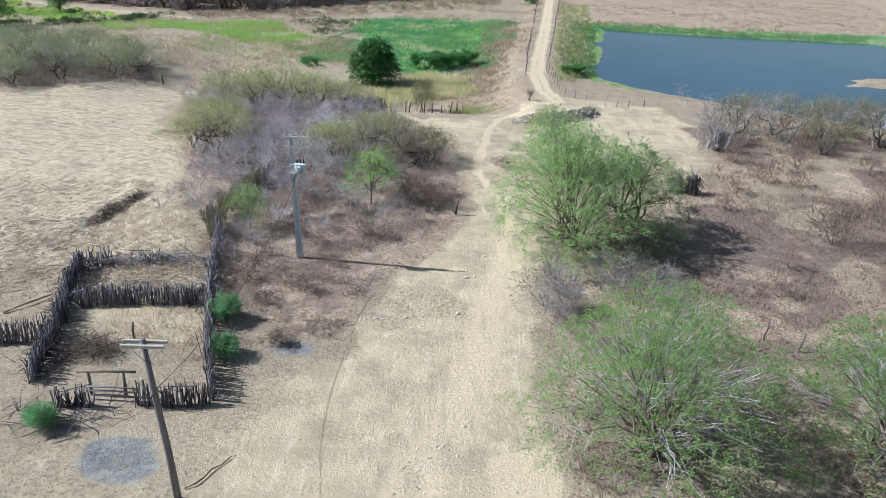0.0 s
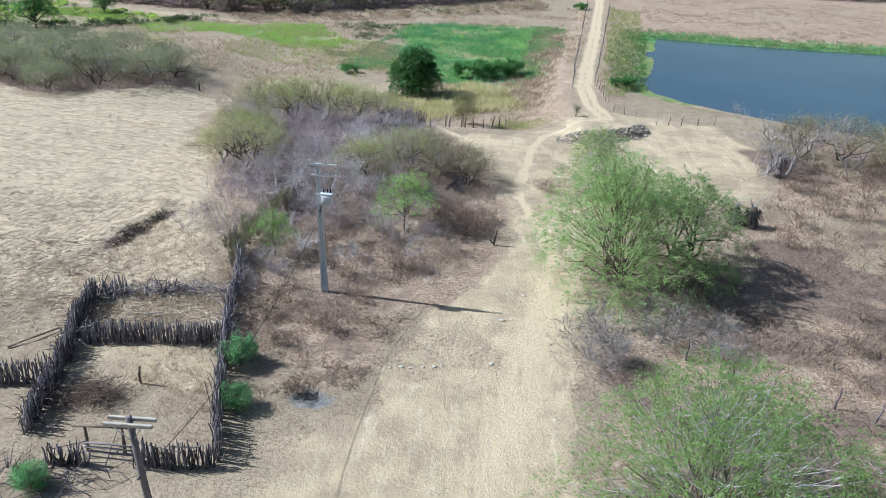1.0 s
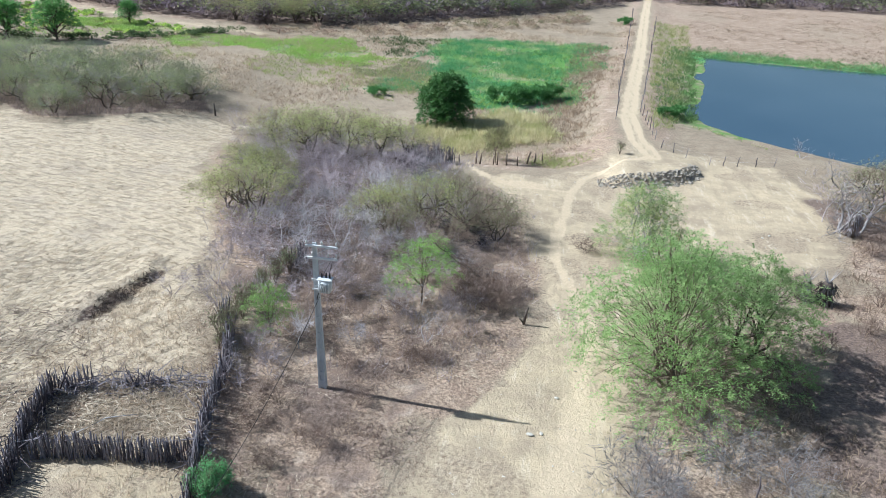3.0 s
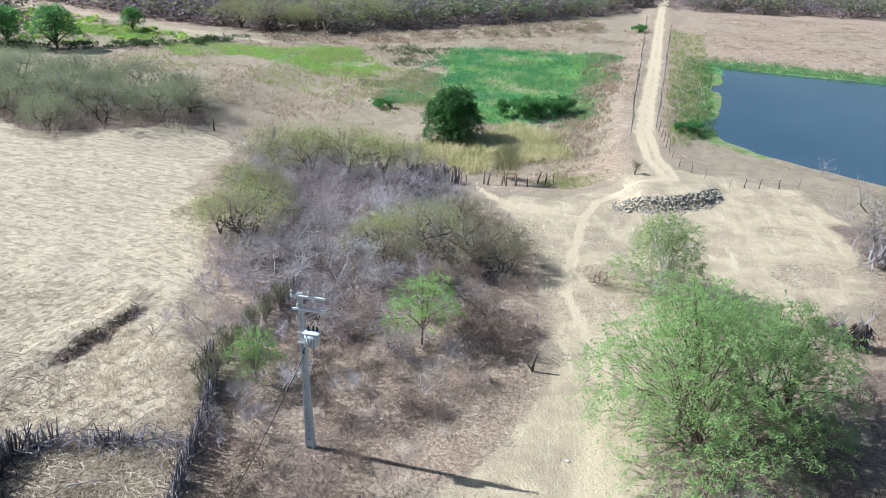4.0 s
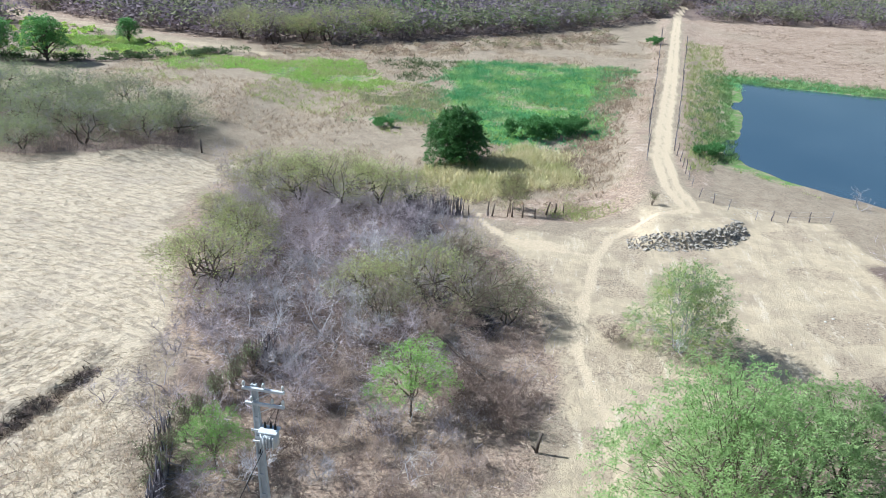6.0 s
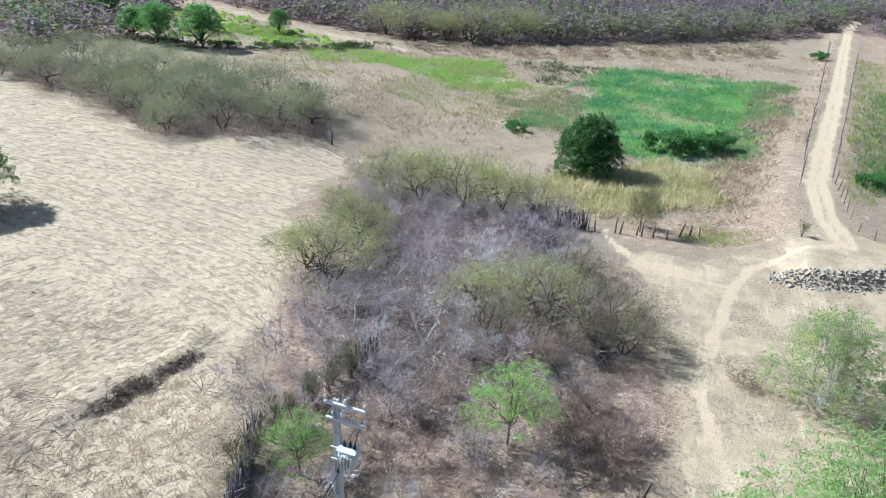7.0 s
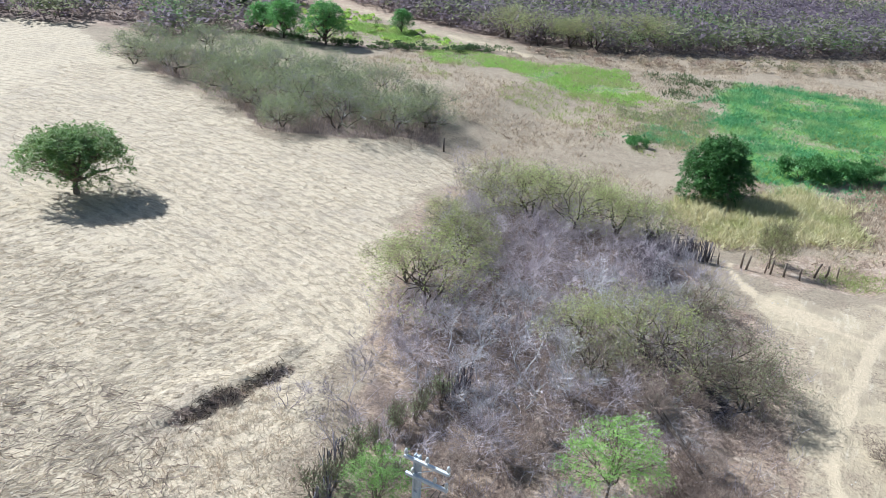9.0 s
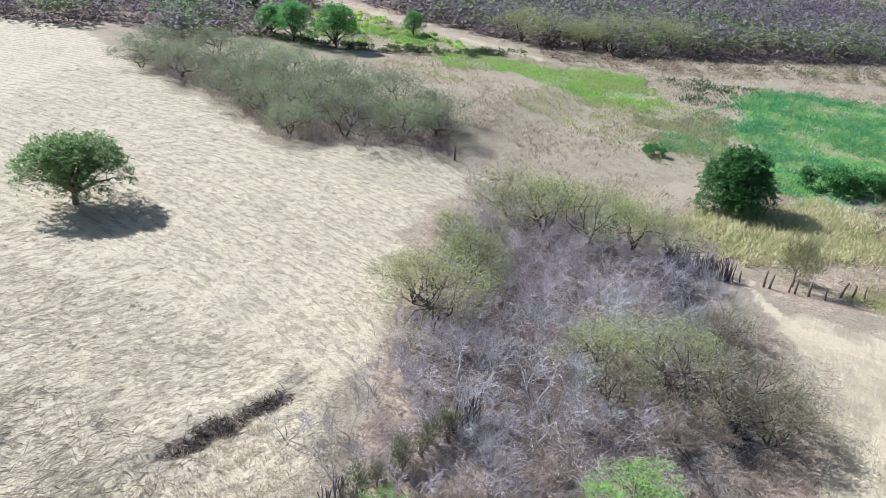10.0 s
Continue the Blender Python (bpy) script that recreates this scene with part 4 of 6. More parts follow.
for i, x, y, a, s in ((0, -22.0, 69.8, 0, 1.0), (2, -25.0, 72.2, 60, 0.7), (2, -23.2, 76.8, 140, 0.9), (1, -26.4, 90.4, 20, 0.8), (0, -22.8, 89.4, 110, 0.95), (1, -18.9, 89.8, 70, 0.95),
                      (2, -15.6, 91.0, 200, 0.95), (2, -12.8, 91.8, 30, 0.8), (2, -11.6, 72.0, 250, 0.75), (0, -7.6, 72.4, 15, 0.85),
                      (2, -24.4, 94.0, 130, 0.8), (0, -19.4, 95.0, 220, 0.75), (2, -27.6, 82.6, 300, 0.6)):
    put(OLIVE, i, x, y, a, s)
WISPY = [umbrella("thorn_tree", "wispy dark thorn tree with sparse dark olive leaves", 130 + i, h, w, BARK_DARK, LEAF_BRUSH, st, 80, 46, (0.19, 0.066), twig=TWIG_RUST, twigs=8,
                  group="wispy thorn trees")
         for i, (h, w, st) in enumerate(((4.2, 8.6, 3), (3.9, 9.4, 2)))]
GROVE_TREES = [umbrella("acacia_tree", "grey-green spreading acacia of a dense grove", 140 + i, h, w, BARK_DARK, LEAF_GROVE, st, 90, 60, (0.20, 0.075), arch=0.55, twig=TWIG_ASH, group="grove acacias")
               for i, (h, w, st) in enumerate(((4.6, 10.0, 3), (4.2, 9.0, 2), (4.8, 11.0, 3)))]
# the grove along the far edge of the field
for i, x, y, a, s in ((0, -81.0, 104.0, 30, 0.9), (1, -68.0, 100.7, 80, 1.0), (2, -50.6, 99.0, 10, 0.92), (0, -52.3, 110.0, 190, 1.05), (1, -54.9, 94.8, 300, 0.75),
                      (2, -57.8, 101.5, 75, 0.95), (1, -88.5, 103.8, 20, 0.8), (0, -84.0, 113.5, 140, 1.0), (2, -66.8, 106.8, 220, 1.0), (1, -45.8, 103.6, 95, 0.9),
                      (0, -43.8, 107.0, 0, 0.75), (0, -61.6, 98.4, 40, 0.85), (1, -60.0, 108.0, 150, 1.05), (2, -74.0, 106.0, 250, 0.9), (0, -76.0, 112.5, 80, 1.0),
                      (1, -69.5, 113.0, 170, 1.05), (2, -61.5, 114.0, 310, 0.9), (1, -46.6, 110.8, 60, 0.85), (1, -92.5, 110.0, 0, 0.9), (2, -54.5, 105.5, 33, 0.9)):
    put(GROVE_TREES, i, x, y, a, s)
# thin thorn trees on the east side of the thicket
for i, x, y, a, s in ((1, -4.4, 72.2, 130, 0.85), (0, -1.8, 71.0, 10, 0.65), (0, -10.0, 69.0, 60, 0.6), (1, -24.8, 80.5, 200, 0.6), (0, -6.2, 79.5, 20, 0.55)):
    put(WISPY, i, x, y, a, s)
# wispy trees on the pond's bank
for i, x, y, a, s in ((0, 33.5, 87.0, 0, 0.95), (1, 38.0, 87.2, 40, 1.1), (1, 43.0, 86.5, 90, 1.0), (0, 48.5, 83.5, 10, 1.05), (0, 54.0, 81.0, 200, 1.15), (1, 59.5, 78.5, 250, 1.05),
                      (0, 40.5, 80.0, 30, 0.8), (0, 50.5, 75.0, 130, 0.85), (0, 46.0, 87.5, 70, 1.0), (1, 57.0, 83.5, 33, 1.1), (1, 31.0, 84.6, 0, 0.6)):
    put(WISPY, i, x, y, a, s)

# olive trees before the far woods
for i, x, y, a, s in ((1, -54.9, 169.5, 0, 1.3), (2, -51.0, 174.1, 50, 1.25), (0, -46.6, 176.0, 100, 1.35), (0, -42.0, 186.0, 200, 1.3), (1, -38.0, 189.6, 20, 1.2), (2, -62.9, 171.7, 70, 1.4)):
    put(OLIVE, i, x, y, a, s)

PURPLE = [tree("bare_tree", "leafless purple-brown thicket tree with fine upright twigs", "tree", 50 + i, h, w, st, 3, TWIG_PURPLE, None, 0, (0, 0),
               kids=2.6, lean=0.85, rise=0.14, trunk=0.36, radius=0.045, per_end=3, twig_length=0.65, twig_r=0.012, group="bare thicket trees")
          for i, (h, w, st) in enumerate(((3.4, 3.8, 2), (2.9, 3.6, 3), (3.8, 4.0, 1), (2.5, 3.2, 3)))]
BROWN = [tree("bare_tree", "low leafless brown thicket shrub with dense twigs", "tree", 56 + i, h, w, 5, 3, TWIG_BROWN, None, 0, (0, 0),
              kids=2.4, lean=0.95, rise=0.10, trunk=0.42, radius=0.03, per_end=3, twig_length=0.5, twig_r=0.011, group="bare thicket trees")
         for i, (h, w) in enumerate(((2.0, 3.2), (1.7, 2.8)))]
GREY = [tree("bare_tree", "leafless pale grey thicket tree with tangled branches", "tree", 60 + i, h, w, st, 3, BARK_GREY, None, 0, (0, 0),
             kids=2.7, lean=0.85, rise=0.12, trunk=0.38, radius=0.055, twig=TWIG_GREY, per_end=3, twig_length=0.6, twig_r=0.013, group="bare thicket trees")
        for i, (h, w, st) in enumerate(((3.5, 3.8, 2), (3.0, 3.6, 3), (3.8, 4.0, 1)))]
for k, (x, y) in enumerate(spots_in(rng, CORE, 150, 1.6)):
    spine = abs(x + 16.4 - (y - 60) * 0.28)
    pale = spine < (4.2 if y < 76 else 2.4) and y < 84 and rng.random() < 0.8
    east = x + 16.4 - (y - 60) * 0.28 > 5.5 + 2 * math.sin(y * 0.7)
    protos = GREY if pale else (BROWN if east else PURPLE)
    if y < 66 and k % 3 == 0:
        continue
    put(protos, int(rng.integers(len(protos))), x, y, rng.uniform(0, 360), rng.uniform(0.65, 1.05))
for x, y in spots_in(rng, GROVE, 16, 3.0):
    put(PURPLE, int(rng.integers(len(PURPLE))), x, y, rng.uniform(0, 360), rng.uniform(0.6, 0.95))
# sparse young trees between the thicket and the concrete pole
for x, y in spots_in(rng, [(-15, 50), (-9.5, 52), (-2, 53), (0.2, 62), (-3, 66), (-11, 58), (-16, 58)], 20, 1.8):
    pick = rng.random()
    protos = PURPLE if pick < 0.4 else GREY if pick < 0.6 else BROWN
    put(protos, int(rng.integers(len(protos))), x, y, rng.uniform(0, 360), rng.uniform(0.45, 0.8))
for x, y in ((-21.4, 62.2), (-19.6, 63.0), (-24.6, 67.0), (-20.3, 58.6), (-22.6, 56.5), (-33.3, 96.8), (-31.4, 95.4), (-34.6, 98.3), (-13.2, 48.6), (-14.4, 47.2), (-19.0, 55.6)):
    put(PURPLE, int(rng.integers(len(PURPLE))), x, y, rng.uniform(0, 360), rng.uniform(0.55, 0.85))

# small bright green trees in the thicket
BRIGHT = lobed("young_tree", "slender young tree with bright green feathery crown", "tree", 70, 3.6, 3.3, 11, 0.55, 0.30, BARK_BROWN, LEAF_BRIGHT, 30, 18, (0.10, 0.035),
               0.45, 0.35, 1, 0.05, 0.22, group="young green trees")
stand(BRIGHT, -14.5, 52.7, 0, 1.0)
stand_copy(BRIGHT, -6.1, 59.2, 120, 1.36)
stand(tree("sparse_tree", "slim olive-green tree beside the pasture fence", "tree", 71, 4.2, 4.0, 2, 4, BARK_BROWN, LEAF_OLIVE, 2400, (0.18, 0.06), kids=3.0, lean=0.7,
           radius=0.07, per_end=1, spread=0.25), -3.4, 95.2, 0)
# feathery shrubs at the fence
SHRUB = tree("shrub", "low bright green feathery shrub beside the stick fence", "shrub", 72, 1.7, 2.0, 7, 3, BARK_BROWN, LEAF_BLUE, 6000, (0.13, 0.045), kids=3.4, lean=0.9,
             trunk=0.5, radius=0.025, per_end=1, spread=0.10, group="green shrubs")
stand(SHRUB, -12.7, 39.2, 0, 0.95)
stand_copy(SHRUB, -11.6, 35.3, 140, 0.8)
stand_copy(SHRUB, -18.1, 28.5, 250, 0.72)
# hedge that goes on from the fence
HEDGE = [tree("hedge_shrub", "sparse upright dark green hedge shrub along the fence line", "shrub", 75 + i, 2.1, 1.3, 8, 2, BARK_BROWN, LEAF_HEDGE, 260, (0.16, 0.05), kids=1.4,
              lean=0.35, trunk=0.75, radius=0.028, per_end=3, twig_length=0.5, spread=0.14, group="hedge shrubs") for i in range(2)]
for k in range(19):
    s = k / 18
    put(HEDGE, k % 2, -16.9 - 0.6 * math.sin(s * 3.1) + s * 0.9 + 0.3 * math.sin(k * 2.3), 50.6 + s * 11.0, k * 77, 0.6 + 0.4 * ((k * 7) % 5) / 4)
stand_copy(HEDGE[0], 10.2, 97.6, 40, 0.75)
# grey and brown leafless bushes beside the road
for name, label, seed, h, w, mat, kids, spot in (
        ("bare_bush", "leafless grey bush with a dense dome of twigs", 80, 3.4, 4.4, TWIG_ASH, 3.4, ((6.6, 42.6, 1.0), (7.4, 41.6, 0.7))),
        ("bare_bush", "fallen tangle of pale grey leafless branches", 81, 2.6, 5.0, TWIG_ASH, 3.0, ((11.8, 45.6, 1.0), (14.2, 45.0, 0.85))),
        ("thorn_bush", "low reddish-brown dry thorn bush", 82, 1.5, 3.2, TWIG_RUST, 2.2,
         ((-1.5, 60.6, 1.2), (-0.6, 59.0, 1.0), (-2.8, 61.2, 1.1), (-5.7, 52.6, 0.75), (-4.6, 52.2, 0.7), (-9.2, 50.4, 0.6), (-7.3, 57.0, 0.7), (-10.8, 54.6, 0.8), (-3.4, 63.8, 1.0),
          (0.0, 62.6, 0.8), (-12.8, 44.2, 0.7), (-8.8, 43.2, 0.7), (-10.6, 41.2, 0.6), (-11.8, 46.2, 0.8), (5.4, 70.8, 0.75), (-9.4, 37.0, 0.5), (-7.6, 47.0, 0.6))),
        ("dry_bush", "sparse leafless brown bush on dry scrub", 83, 2.4, 3.2, TWIG_RUST, 1.9,
         ((30.5, 55.0, 1.5), (30.2, 69.6, 1.0), (33.0, 69.0, 0.9), (26.3, 66.0, 0.8), (19.9, 58.0, 0.8), (24.0, 61.5, 0.6), (36.5, 60.2, 1.0), (40.0, 66.0, 1.1), (35.5, 75.0, 1.0),
          (42.0, 73.0, 1.0), (25.0, 50.0, 0.7), (29.3, 75.6, 0.9), (46.0, 62.0, 1.0), (20.6, 66.0, 0.8), (22.5, 45.5, 0.7), (27.8, 41.0, 0.7), (38.0, 80.0, 1.1), (47.0, 77.0, 1.1)))):
    bush = tree(name, label, "bush", seed, h, w, 7, 3, mat, None, 0, (0, 0), kids=kids, lean=1.0, rise=0.08, trunk=0.5, radius=0.03, per_end=2, twig_length=0.5, twig_r=0.012,
                group=name.replace("_", " ") + "es")
    for k, (x, y, s) in enumerate(spot):
        (stand if k == 0 else stand_copy)(bush, x, y, k * 67, s)
# green trees by the far stream
FARGREEN = lobed("stream_tree", "round green tree on the bank of a dry stream", "tree", 90, 6.8, 7.2, 16, 0.7, 0.16, BARK_DARK, LEAF_STREAM, 50, 9, (0.36, 0.15),
                 0.7, 0.4, 1, 0.2, 0.3, group="stream trees")
stand(FARGREEN, -81.0, 137.0, 0, 1.05)
for x, y, a, s in ((-88.6, 135.4, 90, 0.95), (-94.5, 136.5, 200, 0.75), (-79.0, 158.0, 20, 0.65), (-112, 150, 40, 0.8)):
    stand_copy(FARGREEN, x, y, a, s)
# dark bushes at the wet meadow and on the dam
DARKBUSH = tree("broadleaf_bush", "broad-leaved dark green bush in the wet meadow", "bush", 92, 2.4, 5.0, 8, 3, BARK_DARK, LEAF_MEADOW, 2600, (0.42, 0.16), kids=1.6, lean=0.9,
                trunk=0.5, radius=0.04, per_end=0, spread=0.22, group="broadleaf bushes")
stand(DARKBUSH, -3.8, 123.4, 0, 1.0)
for x, y, s in ((-0.8, 125.9, 0.95), (2.0, 127.5, 0.85), (-22.4, 121.5, 0.5)):
    stand_copy(DARKBUSH, x, y, x * 40, s)
for x, y, s in ((18.3, 119.0, 0.55), (19.8, 121.5, 0.5), (20.0, 208, 0.7)):
    stand_copy(DARKBUSH, x, y, x * 40, s)


# ---- built things ----
def frustum(bm, base, top, wb, wt, turn=0.0):
    """A tapered square bar from base to top, wb and wt its (width, depth) there."""
    rot = Matrix.Rotation(turn, 3, "Z")
    rings = []
    for c, w in ((base, wb), (top, wt)):
        rings.append([bm.verts.new(Vector(c) + rot @ Vector((sx * w[0] / 2, sy * w[1] / 2, 0))) for sx, sy in ((-1, -1), (1, -1), (1, 1), (-1, 1))])
    a, b = rings
    bm.faces.new(a[::-1])
    bm.faces.new(b)
    for i in range(4):
        bm.faces.new((a[i], a[(i + 1) % 4], b[(i + 1) % 4], b[i]))


def bar(bm, p, q, width, depth, edge=0.0):
    """A straight bar between two points."""
    p, q = Vector(p), Vector(q)
    d = (q - p).normalized()
    side = d.cross(Vector((0, 0, 1)) if abs(d.z) < 0.9 else Vector((0, 1, 0))).normalized()
    up = side.cross(d)
    a = [bm.verts.new(p + side * sx * width / 2 + up * sy * depth / 2) for sx, sy in ((-1, -1), (1, -1), (1, 1), (-1, 1))]
    b = [bm.verts.new(q + side * sx * width / 2 + up * sy * depth / 2) for sx, sy in ((-1, -1), (1, -1), (1, 1), (-1, 1))]
    bm.faces.new(a)
    bm.faces.new(b[::-1])
    for i in range(4):
        bm.faces.new((a[(i + 1) % 4], a[i], b[i], b[(i + 1) % 4]))


def done(bm, name, material, bevel=0.0, smooth=False):
    """Closes a bmesh into a mesh."""
    if bevel:
        bmesh.ops.bevel(bm, geom=bm.edges[:], offset=bevel, segments=2, affect="EDGES", clamp_overlap=True)
    bmesh.ops.recalc_face_normals(bm, faces=bm.faces[:])
    me = bpy.data.meshes.new(name)
    bm.to_mesh(me)
    bm.free()
    me.materials.append(material)
    if smooth:
        me.polygons.foreach_set("use_smooth", [True] * len(me.polygons))
    return me


def lathe(name, rings, material, sides=12):
    """A turned body from (radius, height) rings."""
    ang = np.arange(sides) * 2 * np.pi / sides
    v = np.array([(r * c, r * s, z) for r, z in rings for c, s in zip(np.cos(ang), np.sin(ang))])
    f = [(k * sides + i, k * sides + (i + 1) % sides, (k + 1) * sides + (i + 1) % sides, (k + 1) * sides + i) for k in range(len(rings) - 1) for i in range(sides)]
    return mesh_of(name, v, f, material, True)


def rod(name, pts, radius, material, sides=6, taper=1.0):
    """A round rod through points, with closed ends."""
    pts = [np.asarray(p, float) for p in pts]
    n = len(pts) - 1
    rad = [radius * (1 + (taper - 1) * i / n) for i in range(n + 1)]
    out = []
    ref = np.array([0.31, 0.95, 0.05])
    for i, p in enumerate(pts):
        d = unit(pts[min(i + 1, n)] - pts[max(i - 1, 0)])
        u = unit(np.cross(d, ref if abs(d @ ref) < 0.9 else np.array([1.0, 0, 0])))
        w = np.cross(d, u)
        out += [p + (u * math.cos(a) + w * math.sin(a)) * rad[i] for a in np.arange(sides) * 2 * np.pi / sides]
    f = []
    for k in range(n):
        for i in range(sides):
            a, b = k * sides + i, k * sides + (i + 1) % sides
            f += [(a, b, b + sides), (a, b + sides, a + sides)]
    out += [pts[0], pts[-1]]
    m = len(out)
    for i in range(sides):
        j = (i + 1) % sides
        f += [(m - 2, j, i), (m - 1, n * sides + i, n * sides + j)]
    return mesh_of(name, np.array(out), f, material, True)


def sag(p, q, drop, n=14):
    p, q = np.asarray(p, float), np.asarray(q, float)
    return [p + (q - p) * s - np.array([0, 0, drop * 4 * s * (1 - s)]) for s in np.linspace(0, 1, n)]


# concrete pole with its transformer
def concrete_pole():
    root = tagged(new("utility_pole"), "grey precast concrete power pole with two steel crossarms and transformer", "utility pole")
    root.location = (-9.9, 48.1, lay(-9.9, 48.1))
    tx, ty, h = -0.30, -0.22, 8.85

    def at(z):
        return Vector((tx * z / h, ty * z / h, z))

    def size(z):
        return 0.44 - 0.22 * z / h, 0.30 - 0.14 * z / h

    for s in (-1, 1):
        bm = bmesh.new()
        w0, w1 = size(-0.6), size(h)
        frustum(bm, at(-0.6) + Vector((s * w0[0] * 0.36, 0, 0)), at(h) + Vector((s * w1[0] * 0.36, 0, 0)), (w0[0] * 0.28, w0[1]), (w1[0] * 0.28, w1[1]))
        part("flange", done(bm, "flange", CONCRETE, 0.012), root)
    bm = bmesh.new()
    w0, w1 = size(-0.6), size(h)
    frustum(bm, at(-0.6), at(h - 0.02), (w0[0] * 0.5, w0[1] * 0.42), (w1[0] * 0.5, w1[1] * 0.42))
    part("web", done(bm, "web", CONCRETE), root)
    for k, z in enumerate((0.35, 1.0, 1.75, 2.6, 3.5, 4.5, 5.5, 6.4, 7.3, 8.1, 8.7)):
        w = size(z)
        bm = bmesh.new()
        deep = 0.35 if z < 0.5 else 0.14
        frustum(bm, at(z - deep / 2), at(z + deep / 2), (w[0] * 0.46, w[1] * 0.97), (w[0] * 0.46, w[1] * 0.97))
        part("rib", done(bm, "rib", CONCRETE), root)
    insulator = lathe("insulator", ((0.0, 0), (0.02, 0), (0.02, 0.08), (0.065, 0.09), (0.05, 0.13), (0.07, 0.14), (0.05, 0.18), (0.06, 0.19), (0.035, 0.26), (0.0, 0.27)), PORCELAIN)
    for z, x0, x1, pins in ((8.72, -0.42, 1.24, (-0.36, 0.42, 1.18)), (8.05, -0.36, 1.20, (-0.1, 0.72, 1.14))):
        c = at(z) + Vector((0, -0.13, 0))
        bm = bmesh.new()
        bar(bm, c + Vector((x0, 0, 0)), c + Vector((x1, 0, 0)), 0.11, 0.11)
        arm = part("crossarm", done(bm, "crossarm", GALVANISED, 0.008), root, "galvanised steel crossarm")
        for x in pins:
            pin = part("insulator", insulator, arm, "white porcelain insulator")
            pin.location = c + Vector((x, 0, 0.045))
        bm = bmesh.new()
        bar(bm, c + Vector((x1 * 0.62, 0.02, -0.05)), at(z - 0.5) + Vector((0.08, -0.09, 0)), 0.04, 0.012)
        part("brace", done(bm, "brace", GALVANISED), root)
    # transformer
    c = at(6.55) + Vector((0.52, -0.20, 0))
    bm = bmesh.new()
    bmesh.ops.create_cube(bm, size=1, matrix=Matrix.Translation(c) @ Matrix.Diagonal((0.66, 0.46, 0.72, 1)))
    tank = part("tank", done(bm, "tank", TANK_PAINT, 0.07, True), root, "light grey enamelled transformer tank")
    bm = bmesh.new()
    bmesh.ops.create_cube(bm, size=1, matrix=Matrix.Translation(c + Vector((0, 0, 0.385))) @ Matrix.Diagonal((0.76, 0.54, 0.05, 1)))
    part("lid", done(bm, "lid", TANK_PAINT, 0.012), tank)
    for k in range(5):
        bm = bmesh.new()
        bmesh.ops.create_cube(bm, size=1, matrix=Matrix.Translation(c + Vector((-0.24 + 0.12 * k, -0.29, -0.02))) @ Matrix.Diagonal((0.025, 0.14, 0.54, 1)))
        part("fin", done(bm, "fin", TANK_PAINT), tank)
    bush = lathe("bushing", ((0.0, 0), (0.05, 0), (0.06, 0.03), (0.035, 0.06), (0.055, 0.09), (0.032, 0.12), (0.05, 0.15), (0.028, 0.18), (0.04, 0.21), (0.012, 0.25), (0.0, 0.3)), RUBBER)
    for dx, dy in ((-0.2, 0.08), (0.02, 0.12), (0.22, 0.06)):
        b = part("bushing", bush, tank, "dark ribbed bushing")
        b.location = c + Vector((dx, dy, 0.41))
    for dz in (-0.28, 0.26):
        bm = bmesh.new()
        bar(bm, at(6.55 + dz) + Vector((0.06, -0.14, 0)), c + Vector((-0.2, 0, dz)), 0.07, 0.09)
        bar(bm, at(6.55 + dz) + Vector((-0.2, -0.17, 0)), at(6.55 + dz) + Vector((0.2, -0.17, 0)), 0.05, 0.08)
        part("bracket", done(bm, "bracket", GALVANISED), root)
    for k, (a, b, r) in enumerate((((0.3, -0.1, 6.98), (0.9, -0.13, 8.1), 0.012), ((0.62, -0.1, 6.98), (0.9, -0.13, 8.1), 0.012), ((0.2, -0.3, 6.2), (0.0, -0.2, 5.6), 0.03))):
        part("lead", rod("lead", sag(Vector(a) + Vector((-0.2, 0, 0)), Vector(b) + Vector((-0.2, 0, 0)), -0.06, 6), r, RUBBER), root, "black insulated lead")
    return root


concrete_pole()


def wooden_pole():
    root = tagged(new("wooden_pole"), "weathered grey wooden power pole with paired bleached crossarms", "utility pole")
    root.location = (-10.4, 24.3, lay(-10.4, 24.3))
    part("shaft", rod("shaft", ((0, 0, -0.6), (-0.15, -0.05, 2.4), (-0.36, -0.12, 5.2), (-0.52, -0.18, 7.72)), 0.16, POLE_WOOD, 10, 0.66), root)
    for dy, dz in ((-0.16, 0.0), (0.16, 0.03)):
        bm = bmesh.new()
        bar(bm, (-1.3, -0.2 + dy, 7.5 + dz), (0.32, -0.15 + dy, 7.5 + dz), 0.11, 0.13)
        part("crossarm", done(bm, "crossarm", ARM_WOOD, 0.012), root, "bleached wooden crossarm")
    for dx in (-1.0, -0.05):
        part("brace", rod("brace", ((-0.5, -0.15, 6.7), (dx, -0.38, 7.45)), 0.018, GALVANISED), root)
    part("cleat", rod("cleat", ((-0.42, -0.35, 5.3), (-0.36, 0.15, 5.32)), 0.06, POLE_WOOD), root)
    return root


wooden_pole()
for name, label, p, q, drop, r in (
        ("service_cable", "black twisted service cable hung between two power poles", (-10.8, 24.2, 5.4), (-9.95, 47.85, 5.8), 1.4, 0.014),):
    tagged(new(name, rod(name, sag(p, q, drop), r, RUBBER if r > 0.01 else GALVANISED)), label, "cable", "cables")

# ---- fences of sticks ----
rng = np.random.default_rng(77)


def crooked(name, length, radius, material, seed):
    """A crooked stick, thicker at the foot, cut at a slant."""
    r = np.random.default_rng(seed)
    pts = [np.array([*r.normal(0, 0.028, 2), z]) for z in np.linspace(0, length, 4)]
    return rod(name, pts, radius, material, 5, 0.6)


